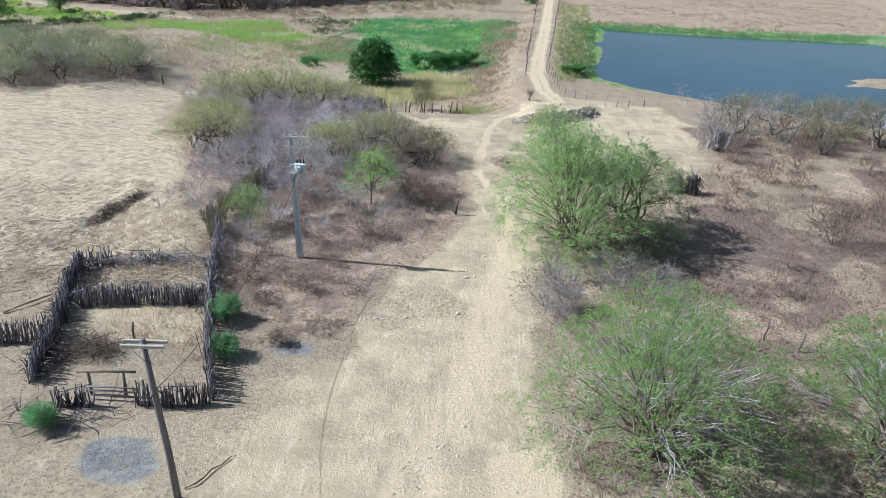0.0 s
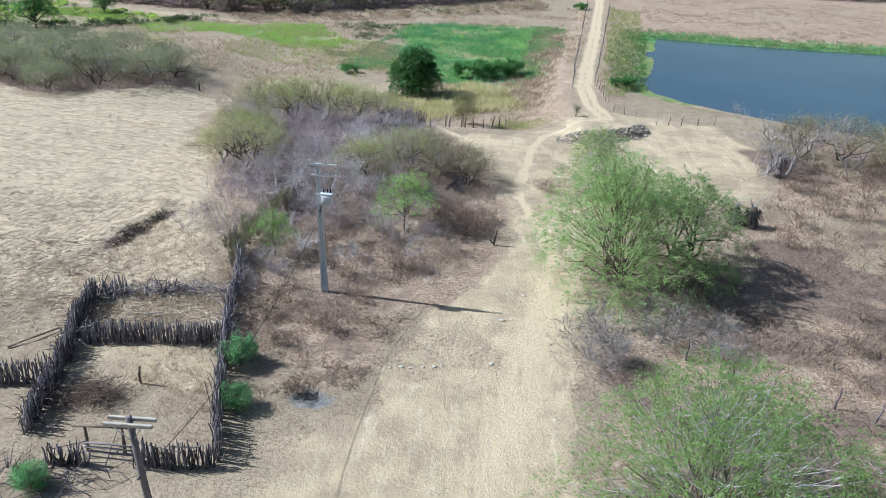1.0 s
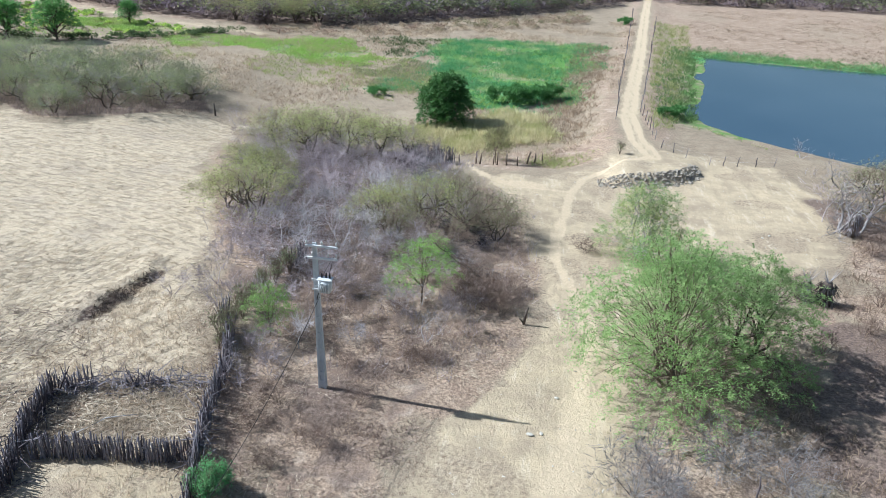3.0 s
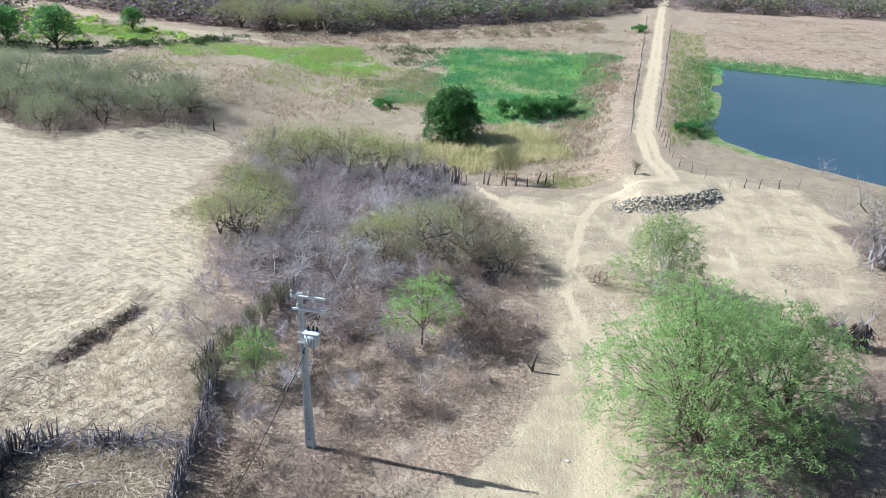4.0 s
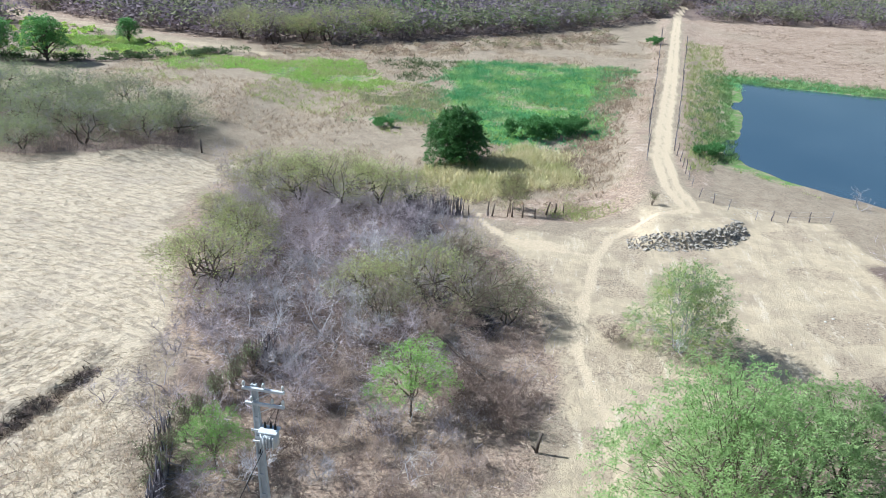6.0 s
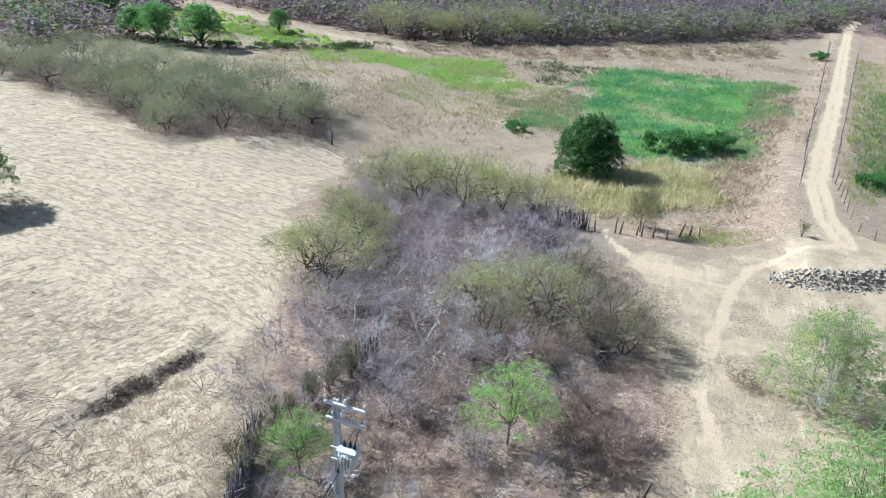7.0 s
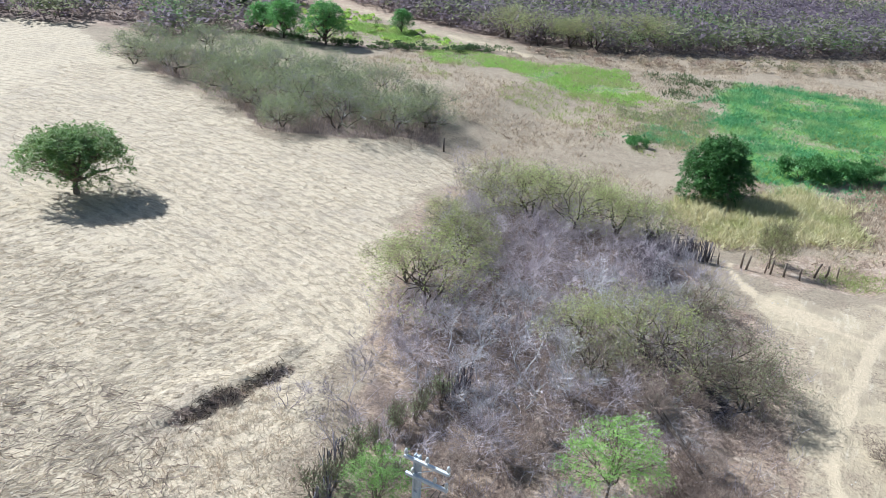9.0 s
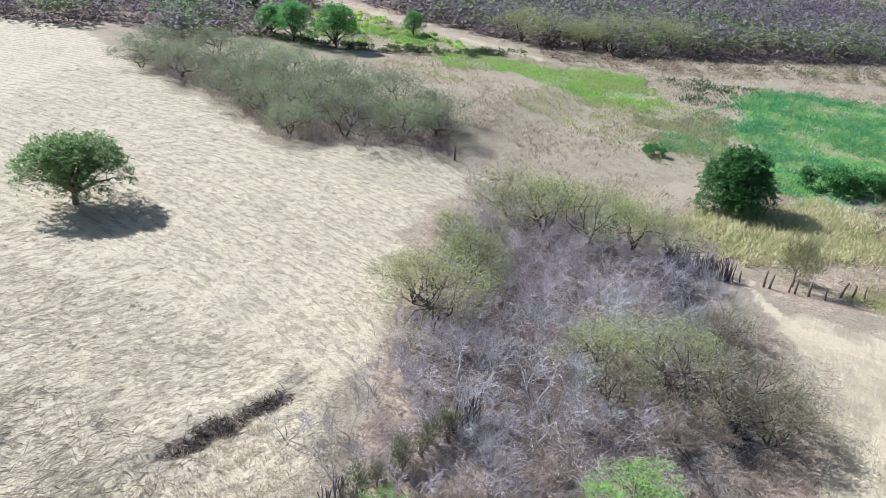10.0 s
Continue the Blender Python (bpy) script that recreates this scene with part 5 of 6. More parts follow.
STICKS = [crooked("stick", 1.0, 0.036 + 0.009 * (i % 3), STICK if i % 2 else STICK_DARK, i) for i in range(8)]


def stick_fence(label, pts, gap, height, messy=0.07, group="stick fences"):
    """A fence of upright sticks set close along a line; every stick is a piece."""
    root = tagged(new("stick_fence"), label, "fence", group)
    root.location = (pts[0][0], pts[0][1], lay(*pts[0]))
    for (ax, ay), (bx, by) in zip(pts, pts[1:]):
        run = math.hypot(bx - ax, by - ay)
        n = max(2, int(run / gap))
        for k in range(n):
            s = (k + rng.uniform(-0.3, 0.3)) / n
            x, y = ax + (bx - ax) * s + rng.normal(0, 0.07), ay + (by - ay) * s + rng.normal(0, 0.07)
            ob = new("stick", STICKS[int(rng.integers(8))])
            ob.parent = root
            ob.matrix_basis = Matrix.Translation(Vector((x, y, lay(x, y) - 0.08)) - root.location) @ pose(
                0, 0, 0, rng.normal(0, messy * 60), rng.normal(0, messy * 60), rng.uniform(0, 360)) @ Matrix.Diagonal((1, 1, height * rng.uniform(0.72, 1.18), 1))
    # a second row behind the first, too close set to pick apart
    row = []
    for (ax, ay), (bx, by) in zip(pts, pts[1:]):
        run = math.hypot(bx - ax, by - ay)
        ox, oy = -(by - ay) / run, (bx - ax) / run
        for k in range(int(run / gap * 0.9)):
            s, out = rng.random(), rng.normal(0, 0.13)
            x, y = ax + (bx - ax) * s + ox * out, ay + (by - ay) * s + oy * out
            foot = np.array([x, y, lay(x, y) - 0.05]) - np.array(root.location)
            lean = np.array([*rng.normal(0, messy * 1.6 + 0.08, 2), 1.0])
            row.append((foot, foot + lean * height * rng.uniform(0.5, 1.05), rng.uniform(0.022, 0.045), rng.uniform(0.014, 0.028)))
        for k in range(int(run * 1.2)):
            s, h = rng.random(), rng.uniform(0.25, 0.95) * height
            x, y = ax + (bx - ax) * s, ay + (by - ay) * s
            mid = np.array([x, y, lay(x, y) + h]) - np.array(root.location)
            d = np.array([(bx - ax) / run, (by - ay) / run, rng.normal(0, 0.2)]) * rng.uniform(0.5, 1.1)
            d[:2] += rng.normal(0, 0.12, 2)
            row.append((mid - d, mid + d, 0.028, 0.018))
    tagged(part("brushwood", mesh_of("brushwood", *tubes(row, 4), STICK_DARK if messy > 0.045 else STICK), root), kind="stuff")
    return root


def brush_line(name, label, pts, count, height, material, length=1.1, wide=0.45, thick=1.0):
    """Tangled cut branches heaped along a line."""
    seg = rng.integers(0, len(pts) - 1, count)
    s = rng.random(count)
    a = np.array([pts[i] for i in seg])
    b = np.array([pts[i + 1] for i in seg])
    p = a + (b - a) * s[:, None] + rng.normal(0, wide, (count, 2))
    z = land(p[:, 0], p[:, 1])
    lift = rng.random(count) ** 1.5 * height
    start = np.stack([p[:, 0], p[:, 1], z + lift], 1)
    d = rng.normal(0, 1, (count, 3)) * np.array([1, 1, 0.45])
    end = start + unit_rows(d) * (length * rng.uniform(0.5, 1.4, count))[:, None]
    end[:, 2] = np.maximum(end[:, 2], z + 0.03)
    segments = [(u, v, r, r * 0.4, 0) for u, v, r in zip(start, end, thick * rng.uniform(0.012, 0.035, count))]
    return tagged(new(name, mesh_of(name, *tubes(segments, 3), material)), label, "brushwood", kind="stuff")


EAST = [(-11.0, 31.1), (-12.2, 34.6), (-13.6, 39.4), (-14.8, 43.8), (-15.8, 49.0), (-17.0, 52.6)]
stick_fence("tall fence of weathered grey sticks along the pen", EAST, 0.08, 1.45, 0.045)
stick_fence("fence of upright weathered sticks at the pen's front", [(-11.1, 30.9), (-13.0, 30.5), (-14.5, 30.5)], 0.06, 1.3, 0.05)
stick_fence("low ragged stick fence beside the pen's gate", [(-16.6, 30.2), (-18.2, 29.9)], 0.06, 1.1, 0.10)
stick_fence("close stick fence across the middle of the pen", [(-14.2, 41.0), (-16.7, 40.4), (-19.3, 40.2), (-21.6, 39.7)], 0.055, 1.35, 0.03)
WEST = [(-20.3, 31.8), (-21.0, 35.4), (-21.9, 38.7), (-22.9, 41.4), (-23.5, 44.7)]
stick_fence("dark tangled stick fence on the pen's far side", WEST, 0.055, 1.45, 0.06)
stick_fence("old grey stick fence running out to the field", [(-21.6, 36.4), (-22.8, 35.6), (-26.5, 34.9), (-31.0, 34.3)], 0.07, 1.4, 0.035)
stick_fence("broken low stick fence overgrown with brush", [(-23.3, 44.9), (-21.8, 45.6)], 0.1, 1.3, 0.2)
stick_fence("broken low stick fence overgrown with brush", [(-20.2, 45.9), (-18.6, 46.3)], 0.12, 1.0, 0.25)
stick_fence("dark stick fence at the pasture opening", [(-12.6, 89.4), (-10.8, 89.9), (-9.2, 90.3), (-7.6, 90.9)], 0.06, 1.7, 0.05)
stick_fence("remains of a stick fence inside the thicket", [(-16.2, 61.6), (-15.6, 63.6)], 0.11, 1.7, 0.10)
stick_fence("remains of a stick fence inside the thicket", [(-17.9, 53.4), (-18.0, 55.2)], 0.14, 1.4, 0.10)
brush_line("brush_heap", "heap of dark cut thorn branches along the pen fence", WEST, 420, 0.9, STICK_DARK, 0.8, 0.4)
brush_line("brush_heap", "grey brushwood piled in the pen's corner", [(-17.6, 34.6), (-18.6, 35.2), (-20.2, 34.2)], 1100, 0.75, TWIG_RUST, 0.6, 0.5, 0.5)
brush_line("brush_heap", "low line of dry brush across the old pen", [(-23.3, 45.0), (-19.8, 46.0), (-15.9, 46.9)], 420, 0.5, STICK, 0.9, 0.4)
brush_line("brush_heap", "brushwood woven into the tall stick fence", EAST[2:], 260, 1.1, STICK, 0.8, 0.2)
brush_line("brush_heap", "scattered firewood branches beside the pen gate", [(-20.6, 29.4), (-17.6, 28.9), (-15.4, 29.5)], 90, 0.2, STICK_DARK, 1.3, 0.5)
# low brush on the bank, its near-black tone stands in for shade
brush_line("brush_heap", "brushwood along the cut bank, darkened to carry the bank's shade", [(x + 0.35, y) for x, y in BANK[:5]], 260, 0.10, SHADED_STRAW, 0.35, 0.22)
brush_line("brush_heap", "brushwood along the cut bank, darkened to carry the bank's shade", [(x + 0.3, y) for x, y in BANK[4:]], 120, 0.14, SHADED_STRAW, 0.4, 0.28)
brush_line("brush_heap", "dry branches woven round a fallen trunk", [(-6.2, 68.4), (-2.4, 64.2)], 420, 0.7, TWIG_ASH, 0.8, 0.6, 0.5)
brush_line("brush_heap", "heap of dark dead branches under acacias", [(-3.9, 70.2), (-3.1, 70.6)], 260, 0.8, STICK_DARK, 1.0, 0.5)
brush_line("brush_heap", "heap of dark dead branches under acacias", [(-8.2, 71.9), (-6.6, 72.4)], 260, 0.6, STICK_DARK, 1.0, 0.45)
brush_line("brush_heap", "bleached straw caught on a fallen trunk", [(-6.6, 69.0), (-5.0, 67.4)], 420, 0.5, STRAW, 0.6, 0.4, 0.4)
# dark sticks added to stand in for deep shade below the thicket
brush_line("brush_heap", "wall of dead brush, dark for the shade under the thicket's edge", [(-12.8, 89.0), (-11.2, 86.0), (-9.6, 82.6)], 900, 1.5, STICK_DARK, 1.0, 0.55, 0.7)
brush_line("brush_heap", "burnt rubbish heap with blackened branches", [(-8.6, 36.7), (-8.0, 36.9)], 140, 0.22, CHAR, 0.3, 0.22, 0.6)
brush_line("brush_heap", "dark brush fence at the edge of far woods", [(-44, 173), (-24.7, 190.7), (-1.5, 217), (24, 252)], 2200, 1.3, STICK_DARK, 2.6, 0.7)
for name, label, pts, r, mat in (
        ("log", "dark fallen tree trunk in dry brush", ((-7.0, 68.4, 0.75), (-5.6, 67.0, 0.6), (-4.0, 65.4, 0.35), (-2.5, 63.8, 0.12)), 0.2, BARK_DARK),
        ("fallen_branch", "long dark branch on bare sand", ((-10.35, 24.9, 0.06), (-10.0, 25.15, 0.12), (-9.75, 25.6, 0.09), (-9.6, 26.1, 0.12), (-9.25, 26.5, 0.05), (-9.0, 26.95, 0.1), (-8.8, 27.1, 0.05)), 0.04, BARK_DARK),
        ("fallen_branch", "bleached fallen branch in the old pen", ((-20.6, 41.6, 0.1), (-19.6, 42.8, 0.3), (-18.4, 43.6, 0.1)), 0.05, BARK_GREY),
        ("fallen_branch", "bleached log beside the field fence", ((-25.4, 38.6, 0.1), (-24.4, 39.6, 0.2), (-23.6, 40.8, 0.15)), 0.08, BARK_BROWN)):
    tagged(new(name, rod(name, [(x, y, z + lay(x, y)) for x, y, z in pts], r, mat, 7, 0.45)), label, "branch")


def gateway():
    root = tagged(new("pen_gate"), "rough gateway of two forked posts, beam and rails", "gate")
    z = lay(-16, 31)
    root.location = (-16, 31, z)
    for x in (-0.95, 0.75):
        part("post", rod("post", ((x, 0.05, -0.1), (x + 0.03, 0.05, 0.7), (x, 0.08, 1.3)), 0.085, BARK_BROWN, 7, 0.8), root)
    part("beam", rod("beam", ((-1.5, 0.05, 1.34), (0, 0.1, 1.38), (1.35, 0.15, 1.36)), 0.08, BARK_BROWN, 7, 0.75), root)
    for k, h in enumerate((0.25, 0.5, 0.72)):
        part("rail", rod("rail", ((-1.0, -0.3, h), (0.4, -0.32, h + 0.04), (1.6, -0.3, h - 0.03)), 0.05, STICK, 6, 0.8), root)
    return root


gateway()


def post(name, label, x, y, height, radius, material=None, tilt=4.0, group="", category="post"):
    r = np.random.default_rng(int(abs(x * 91 + y * 13) * 10))
    pts = [(0, 0, -0.2), (*r.normal(0, 0.03, 2), height * 0.5), (*r.normal(0, 0.05, 2), height)]
    ob = tagged(new(name, rod(name, pts, radius, material or STICK_DARK, 6, 0.8)), label, category, group)
    ob.matrix_basis = pose(x, y, lay(x, y), r.normal(0, tilt), r.normal(0, tilt), r.uniform(0, 360))
    return ob


post("tether_post", "short leaning wooden post inside the pen", -16.9, 36.4, 1.05, 0.08, BARK_BROWN, 6)
post("tree_stump", "charred leaning stump at the field's edge", -38.6, 102.2, 1.5, 0.12, BARK_DARK, 14, category="stump")


def forked_stump(x, y):
    ob = tagged(new("tree_stump"), "forked dark stump beside the footpath", "stump")
    ob.location = (x, y, lay(x, y))
    part("stem", rod("stem", ((0, 0, -0.1), (0.05, 0, 0.6), (0.18, 0.05, 1.25)), 0.10, BARK_DARK, 7, 0.7), ob)
    part("fork", rod("fork", ((0, 0, 0.1), (-0.22, 0.0, 0.35), (-0.34, 0.02, 0.4)), 0.07, BARK_DARK, 6, 0.5), ob)


forked_stump(0.9, 57.7)
# pasture fence with thick posts
GATE = ((-7.0, 91.2), (-5.3, 91.8), (-4.9, 91.9), (-3.5, 92.5), (-3.1, 92.8), (-2.1, 93.2), (-0.9, 93.5), (0.1, 95.9), (0.9, 96.5), (1.8, 97.1))
for k, (x, y) in enumerate(GATE):
    post("fence_post", "thick weathered post of the pasture fence", x, y, 1.0 + 0.2 * ((k * 5) % 3), 0.075 + 0.015 * (k % 3), BARK_BROWN, 5, "pasture fence posts")


def wire_fence(label, pts, gap, height, strands):
    """Thin posts along a line with wires from post to post."""
    root = tagged(new("wire_fence"), label, "fence", "wire fences")
    root.location = (pts[0][0], pts[0][1], 0)
    spots = []
    for (ax, ay), (bx, by) in zip(pts, pts[1:]):
        n = max(1, round(math.hypot(bx - ax, by - ay) / gap))
        spots += [(ax + (bx - ax) * k / n, ay + (by - ay) * k / n) for k in range(n)]
    spots.append(pts[-1])
    tops = []
    for x, y in spots:
        ob = new("post", POSTS[int(rng.integers(len(POSTS)))])
        ob.parent = root
        z = lay(x, y)
        ob.matrix_basis = Matrix.Translation(Vector((x, y, z - 0.1)) - root.location) @ pose(0, 0, 0, rng.normal(0, 4), rng.normal(0, 4), rng.uniform(0, 360)) @ Matrix.Diagonal(
            (1, 1, height * rng.uniform(0.85, 1.2), 1))
        tops.append(np.array([x - pts[0][0], y - pts[0][1], z]))
    for h in strands:
        part("wire", rod("wire", [p + np.array([0, 0, h]) for p in tops], 0.003, GALVANISED, 3), root)


POSTS = [crooked("post", 1.0, 0.042 + 0.01 * i, STICK_DARK if i else STICK, 40 + i) for i in range(3)]
wire_fence("wooden posts and wire along the dam road", [(10.9, 112.5), (13.0, 133), (16.6, 164), (24.2, 231)], 2.3, 1.55, (0.5, 1.0))
wire_fence("wooden posts and wire between road and pond", [(14.9, 104.6), (14.6, 118), (18.2, 143), (28.6, 217)], 2.3, 1.45, (0.5, 1.0))
wire_fence("wooden posts and wire above the pond", [(15.2, 101.3), (17.6, 98.6), (19.9, 97.2), (23.0, 97.6), (27.2, 98.8)], 1.9, 1.15, (0.5, 1.0))
wire_fence("leaning fence posts in dry scrub", [(12.3, 43.2), (14.6, 42.0), (16.6, 41.2), (19.3, 39.6), (24.0, 36.0), (30.0, 32.0)], 2.2, 1.35, (0.6, 1.1))


# rubble wall below the turning place
def rock(name, seed, material):
    r = np.random.default_rng(seed)
    bm = bmesh.new()
    bmesh.ops.create_icosphere(bm, subdivisions=1, radius=0.5)
    for v in bm.verts:
        v.co *= r.uniform(0.85, 1.1)
        v.co.z *= 0.7
    return done(bm, name, material)


STONES = [rock("stone", i, STONE) for i in range(5)]
PALE = [rock("rock", 20 + i, STONE_PALE) for i in range(4)]


def stone_wall():
    """Rubble tipped down the slope of the turning place, with a few courses at its steep end."""
    root = tagged(new("stone_wall"), "dry rubble stone wall holding up a sandy terrace", "wall")
    root.location = (13, 90, 0)
    front = TERRACE[:7]
    n = 0
    while n < 290:
        k = int(rng.integers(len(front) - 1))
        (ax, ay), (bx, by) = front[k], front[k + 1]
        run = math.hypot(bx - ax, by - ay)
        if rng.random() > run / 4.0:
            continue
        s, back = rng.random(), rng.uniform(-0.25, 1.7) if k < 4 else rng.uniform(0.1, 1.2)
        x, y = ax + (bx - ax) * s - (by - ay) / run * back, ay + (by - ay) * s + (bx - ax) / run * back
        ob = new("stone", STONES[int(rng.integers(5))])
        ob.parent = root
        big = 0.16 + 0.34 * rng.random() ** 2
        ob.matrix_basis = Matrix.Translation(Vector((x, y, lay(x, y) + big * 0.03)) - root.location) @ pose(0, 0, 0, rng.normal(0, 15), rng.normal(0, 15), rng.uniform(0, 360)) @ Matrix.Diagonal(
            (big * rng.uniform(0.9, 1.9), big * rng.uniform(0.8, 1.3), big * rng.uniform(0.5, 0.9), 1))
        n += 1
    # small rubble between the stones
    c = throw(rng, TERRACE, 900, lambda x, y: (line_gap(x, y, TERRACE[:6]) < 1.8) * 1.0)
    z = land(c[:, 0], c[:, 1])
    bits = [(np.array([x - 13, y - 90, h - 0.03]), np.array([x - 13 + rng.normal(0, 0.05), y - 90 + rng.normal(0, 0.05), h + 0.09]), rng.uniform(0.06, 0.13), rng.uniform(0.03, 0.08)) for (x, y), h in zip(c, z)]
    tagged(part("rubble", mesh_of("rubble", *tubes(bits, 5), STONE), root, "small grey rubble"), kind="stuff")


stone_wall()
for x, y, s in ((1.4, 30.1, 0.42), (1.6, 30.5, 0.25), (1.1, 41.2, 0.5), (1.6, 46.2, 0.55), (2.2, 46.4, 0.4), (-4.5, 40.0, 0.3), (-3.9, 40.2, 0.36), (-3.4, 40.2, 0.36), (-2.7, 40.4, 0.36),
                (-2.1, 40.5, 0.4), (-1.7, 40.7, 0.3), (1.1, 34.1, 0.28), (3.0, 49.8, 0.45), (3.6, 25.7, 0.3), (0.4, 38.6, 0.2), (2.8, 44.0, 0.22), (-3.0, 39.7, 0.24), (4.4, 36.5, 0.3),
                (14.8, 74.4, 0.35), (21.5, 77.8, 0.45), (20.8, 77.2, 0.4), (17.4, 73.0, 0.3), (-5.9, 59.8, 0.4), (-6.9, 51.0, 0.35), (11.0, 62.4, 0.3)):
    ob = tagged(new("rock", PALE[int(rng.integers(4))]), "small pale limestone rock lying on sand", "rock", "pale rocks")
    s *= 0.7
    ob.matrix_basis = pose(x, y, lay(x, y) + s * 0.12, 0, 0, rng.uniform(0, 360)) @ Matrix.Diagonal((s * rng.uniform(0.8, 1.3), s * 0.8, s * 0.6, 1))


# shaggy dead palms
def dead_palm(x, y, height, radius, label, dark):
    root = tagged(new("dead_palm"), label, "palm")
    root.location = (x, y, lay(x, y))
    r = np.random.default_rng(int(x * 10))
    part("trunk", rod("trunk", ((0, 0, -0.1), (0.05, 0, height * 0.5), (0, 0.05, height)), radius * 0.7, BARK_DARK if dark else BARK_BROWN, 9, 0.6), root)
    n = 150
    a = r.uniform(0, 6.28, n)
    z = r.uniform(0.25, 1.0, n) * height
    rad = radius * (0.75 + 0.35 * r.random(n))
    p = np.stack([np.cos(a) * rad * 0.6, np.sin(a) * rad * 0.6, z], 1)
    q = np.stack([np.cos(a) * rad * r.uniform(0.9, 1.9, n), np.sin(a) * rad * 1.4, np.maximum(0.02, z - r.uniform(0.4, 1.0, n) * height * 0.6)], 1)
    part("skirt", mesh_of("skirt", *spikes(p, q, 0.035), CHAR if dark else STICK), root, "hanging skirt of dead fronds")
    a = r.uniform(0, 6.28, 12)
    p = np.stack([np.zeros(12), np.zeros(12), np.full(12, height * 0.95)], 1)
    q = p + np.stack([np.cos(a) * r.uniform(0.3, 0.8, 12), np.sin(a) * r.uniform(0.3, 0.8, 12), r.uniform(0.6, 1.5, 12)], 1)
    part("frond", mesh_of("frond", *spikes(p, q, 0.035), TWIG_GREY), root, "bare dead frond stalks")


dead_palm(22.2, 65.5, 1.7, 0.75, "burnt black palm stump with shaggy base", True)
dead_palm(20.9, 65.8, 1.5, 0.45, "grey shaggy palm stump in dry scrub", False)
dead_palm(28.8, 79.6, 2.3, 0.6, "grey dead palm with hanging frond skirt", False)
SNAG = tree("dead_tree", "dead grey tree with crooked bare limbs", "tree", 97, 4.6, 6.0, 2, 3, TWIG_ASH, None, 0, (0, 0), kids=2.2, lean=1.0, rise=0.02, trunk=0.4, radius=0.14, jitter=0.3,
            per_end=2, twig_length=0.9, twig_r=0.025, group="dead trees")
stand(SNAG, 28.2, 80.6, 0, 1.0)
stand_copy(SNAG, 32.5, 93.5, 120, 0.7)
stand_copy(SNAG, 37.6, 84.0, 220, 0.85)
stand_copy(SNAG, 31.8, 104.4, 40, 0.45)

stand_copy(SNAG, 29.6, 80.2, 150, 1.15)
for x, y, k in ((30.6, 81.4, 1.5), (33.2, 82.6, 1.4), (36.0, 81.0, 1.3), (27.4, 82.6, 1.2), (41.5, 83.2, 1.4), (46.0, 81.0, 1.3)):
    stand_copy(PURPLE[2], x, y, x * 31, k)


# ---- uncountable growth ----
def stuff(name, packs, material, label, tones=None):
    v, f = packs
    me = mesh_of(name, v, f, material)
    if tones is not None:
        tag_colours(me, "tone", np.concatenate([tones, np.ones((len(tones), 1))], 1))
    return tagged(new(name, me), label, name.replace("_", " "), kind="stuff")


def tufts(rng, at, per, height, width, wide, lean=0.45):
    """Grass tufts: blades fanning up from each place."""
    c = np.repeat(at, per, 0) + rng.normal(0, wide, (len(at) * per, 2))
    base = np.stack([c[:, 0], c[:, 1], land(c[:, 0], c[:, 1]) - 0.02], 1)
    d = np.concatenate([rng.normal(0, lean, (len(c), 2)), np.ones((len(c), 1))], 1)
    k = np.repeat(rng.uniform(0.6, 1.4, len(at)), per)
    return blades(rng, base, d, height * k, width)


def lying(rng, at, angle, length, r, up=0.06):
    """Stalks that lie on the ground near a given direction."""
    n = len(at)
    z = land(at[:, 0], at[:, 1])
    d = np.stack([np.cos(angle), np.sin(angle), rng.normal(0.05, 0.12, n)], 1)
    p = np.stack([at[:, 0], at[:, 1], z + rng.random(n) * up + 0.01], 1)
    return spikes(p, p + d * (length * rng.uniform(0.5, 1.5, n))[:, None], r)


rng = np.random.default_rng(101)


# straw left in rows on the field
def row_angle(x, y):
    return np.radians(np.where(y + (x + 38) * 0.1 < 63.5, 75, -5))


NEAR_FIELD = [(-66, 108), (-79, 100), (-65, 96), (-54, 91), (-50, 93.4), (-40.4, 102), (-34.2, 99.5), (-31.7, 80.2), (-27.8, 73.5), (-24.5, 66.7), (-23.7, 60),
              (-26.5, 52), (-25.5, 46), (-35, 40), (-50, 45), (-80, 72), (-95, 98)]
c = throw(rng, NEAR_FIELD, 7500)
a = row_angle(c[:, 0], c[:, 1])
# bundles gather on ridges about a metre apart
off = (-np.sin(a) * c[:, 0] + np.cos(a) * c[:, 1]) + (wave(c[:, 0], c[:, 1], 8, 9) - 0.5) * 1.8 + np.where(a < 0, 0.004 * (c[:, 0] + 55) ** 2, 0)
shift = (np.round(off / 1.15 - 0.75) + 0.75) * 1.15 - off
c = c + np.stack([-np.sin(a), np.cos(a)], 1) * (shift * 0.85)[:, None]
per = 6
cc = np.repeat(c, per, 0) + rng.normal(0, 0.22, (len(c) * per, 2))
stuff("fallen_straw", lying(rng, cc, np.repeat(a, per) + rng.normal(0, 0.5, len(cc)) + (rng.random(len(cc)) < 0.5) * np.pi, 0.32, 0.012, 0.06), STRAW,
      "pale straw stalks lying in curved rows on a ploughed field")
c = throw(rng, [(-50, 60), (-23, 62), (-16, 52), (-15.5, 47), (-24, 41), (-32, 34), (-60, 40)], 16000)
stuff("fallen_straw", lying(rng, c, rng.uniform(0, 6.28, len(c)), 0.45, 0.014, 0.08), STRAW, "bleached maize stalks strewn round the old pen")
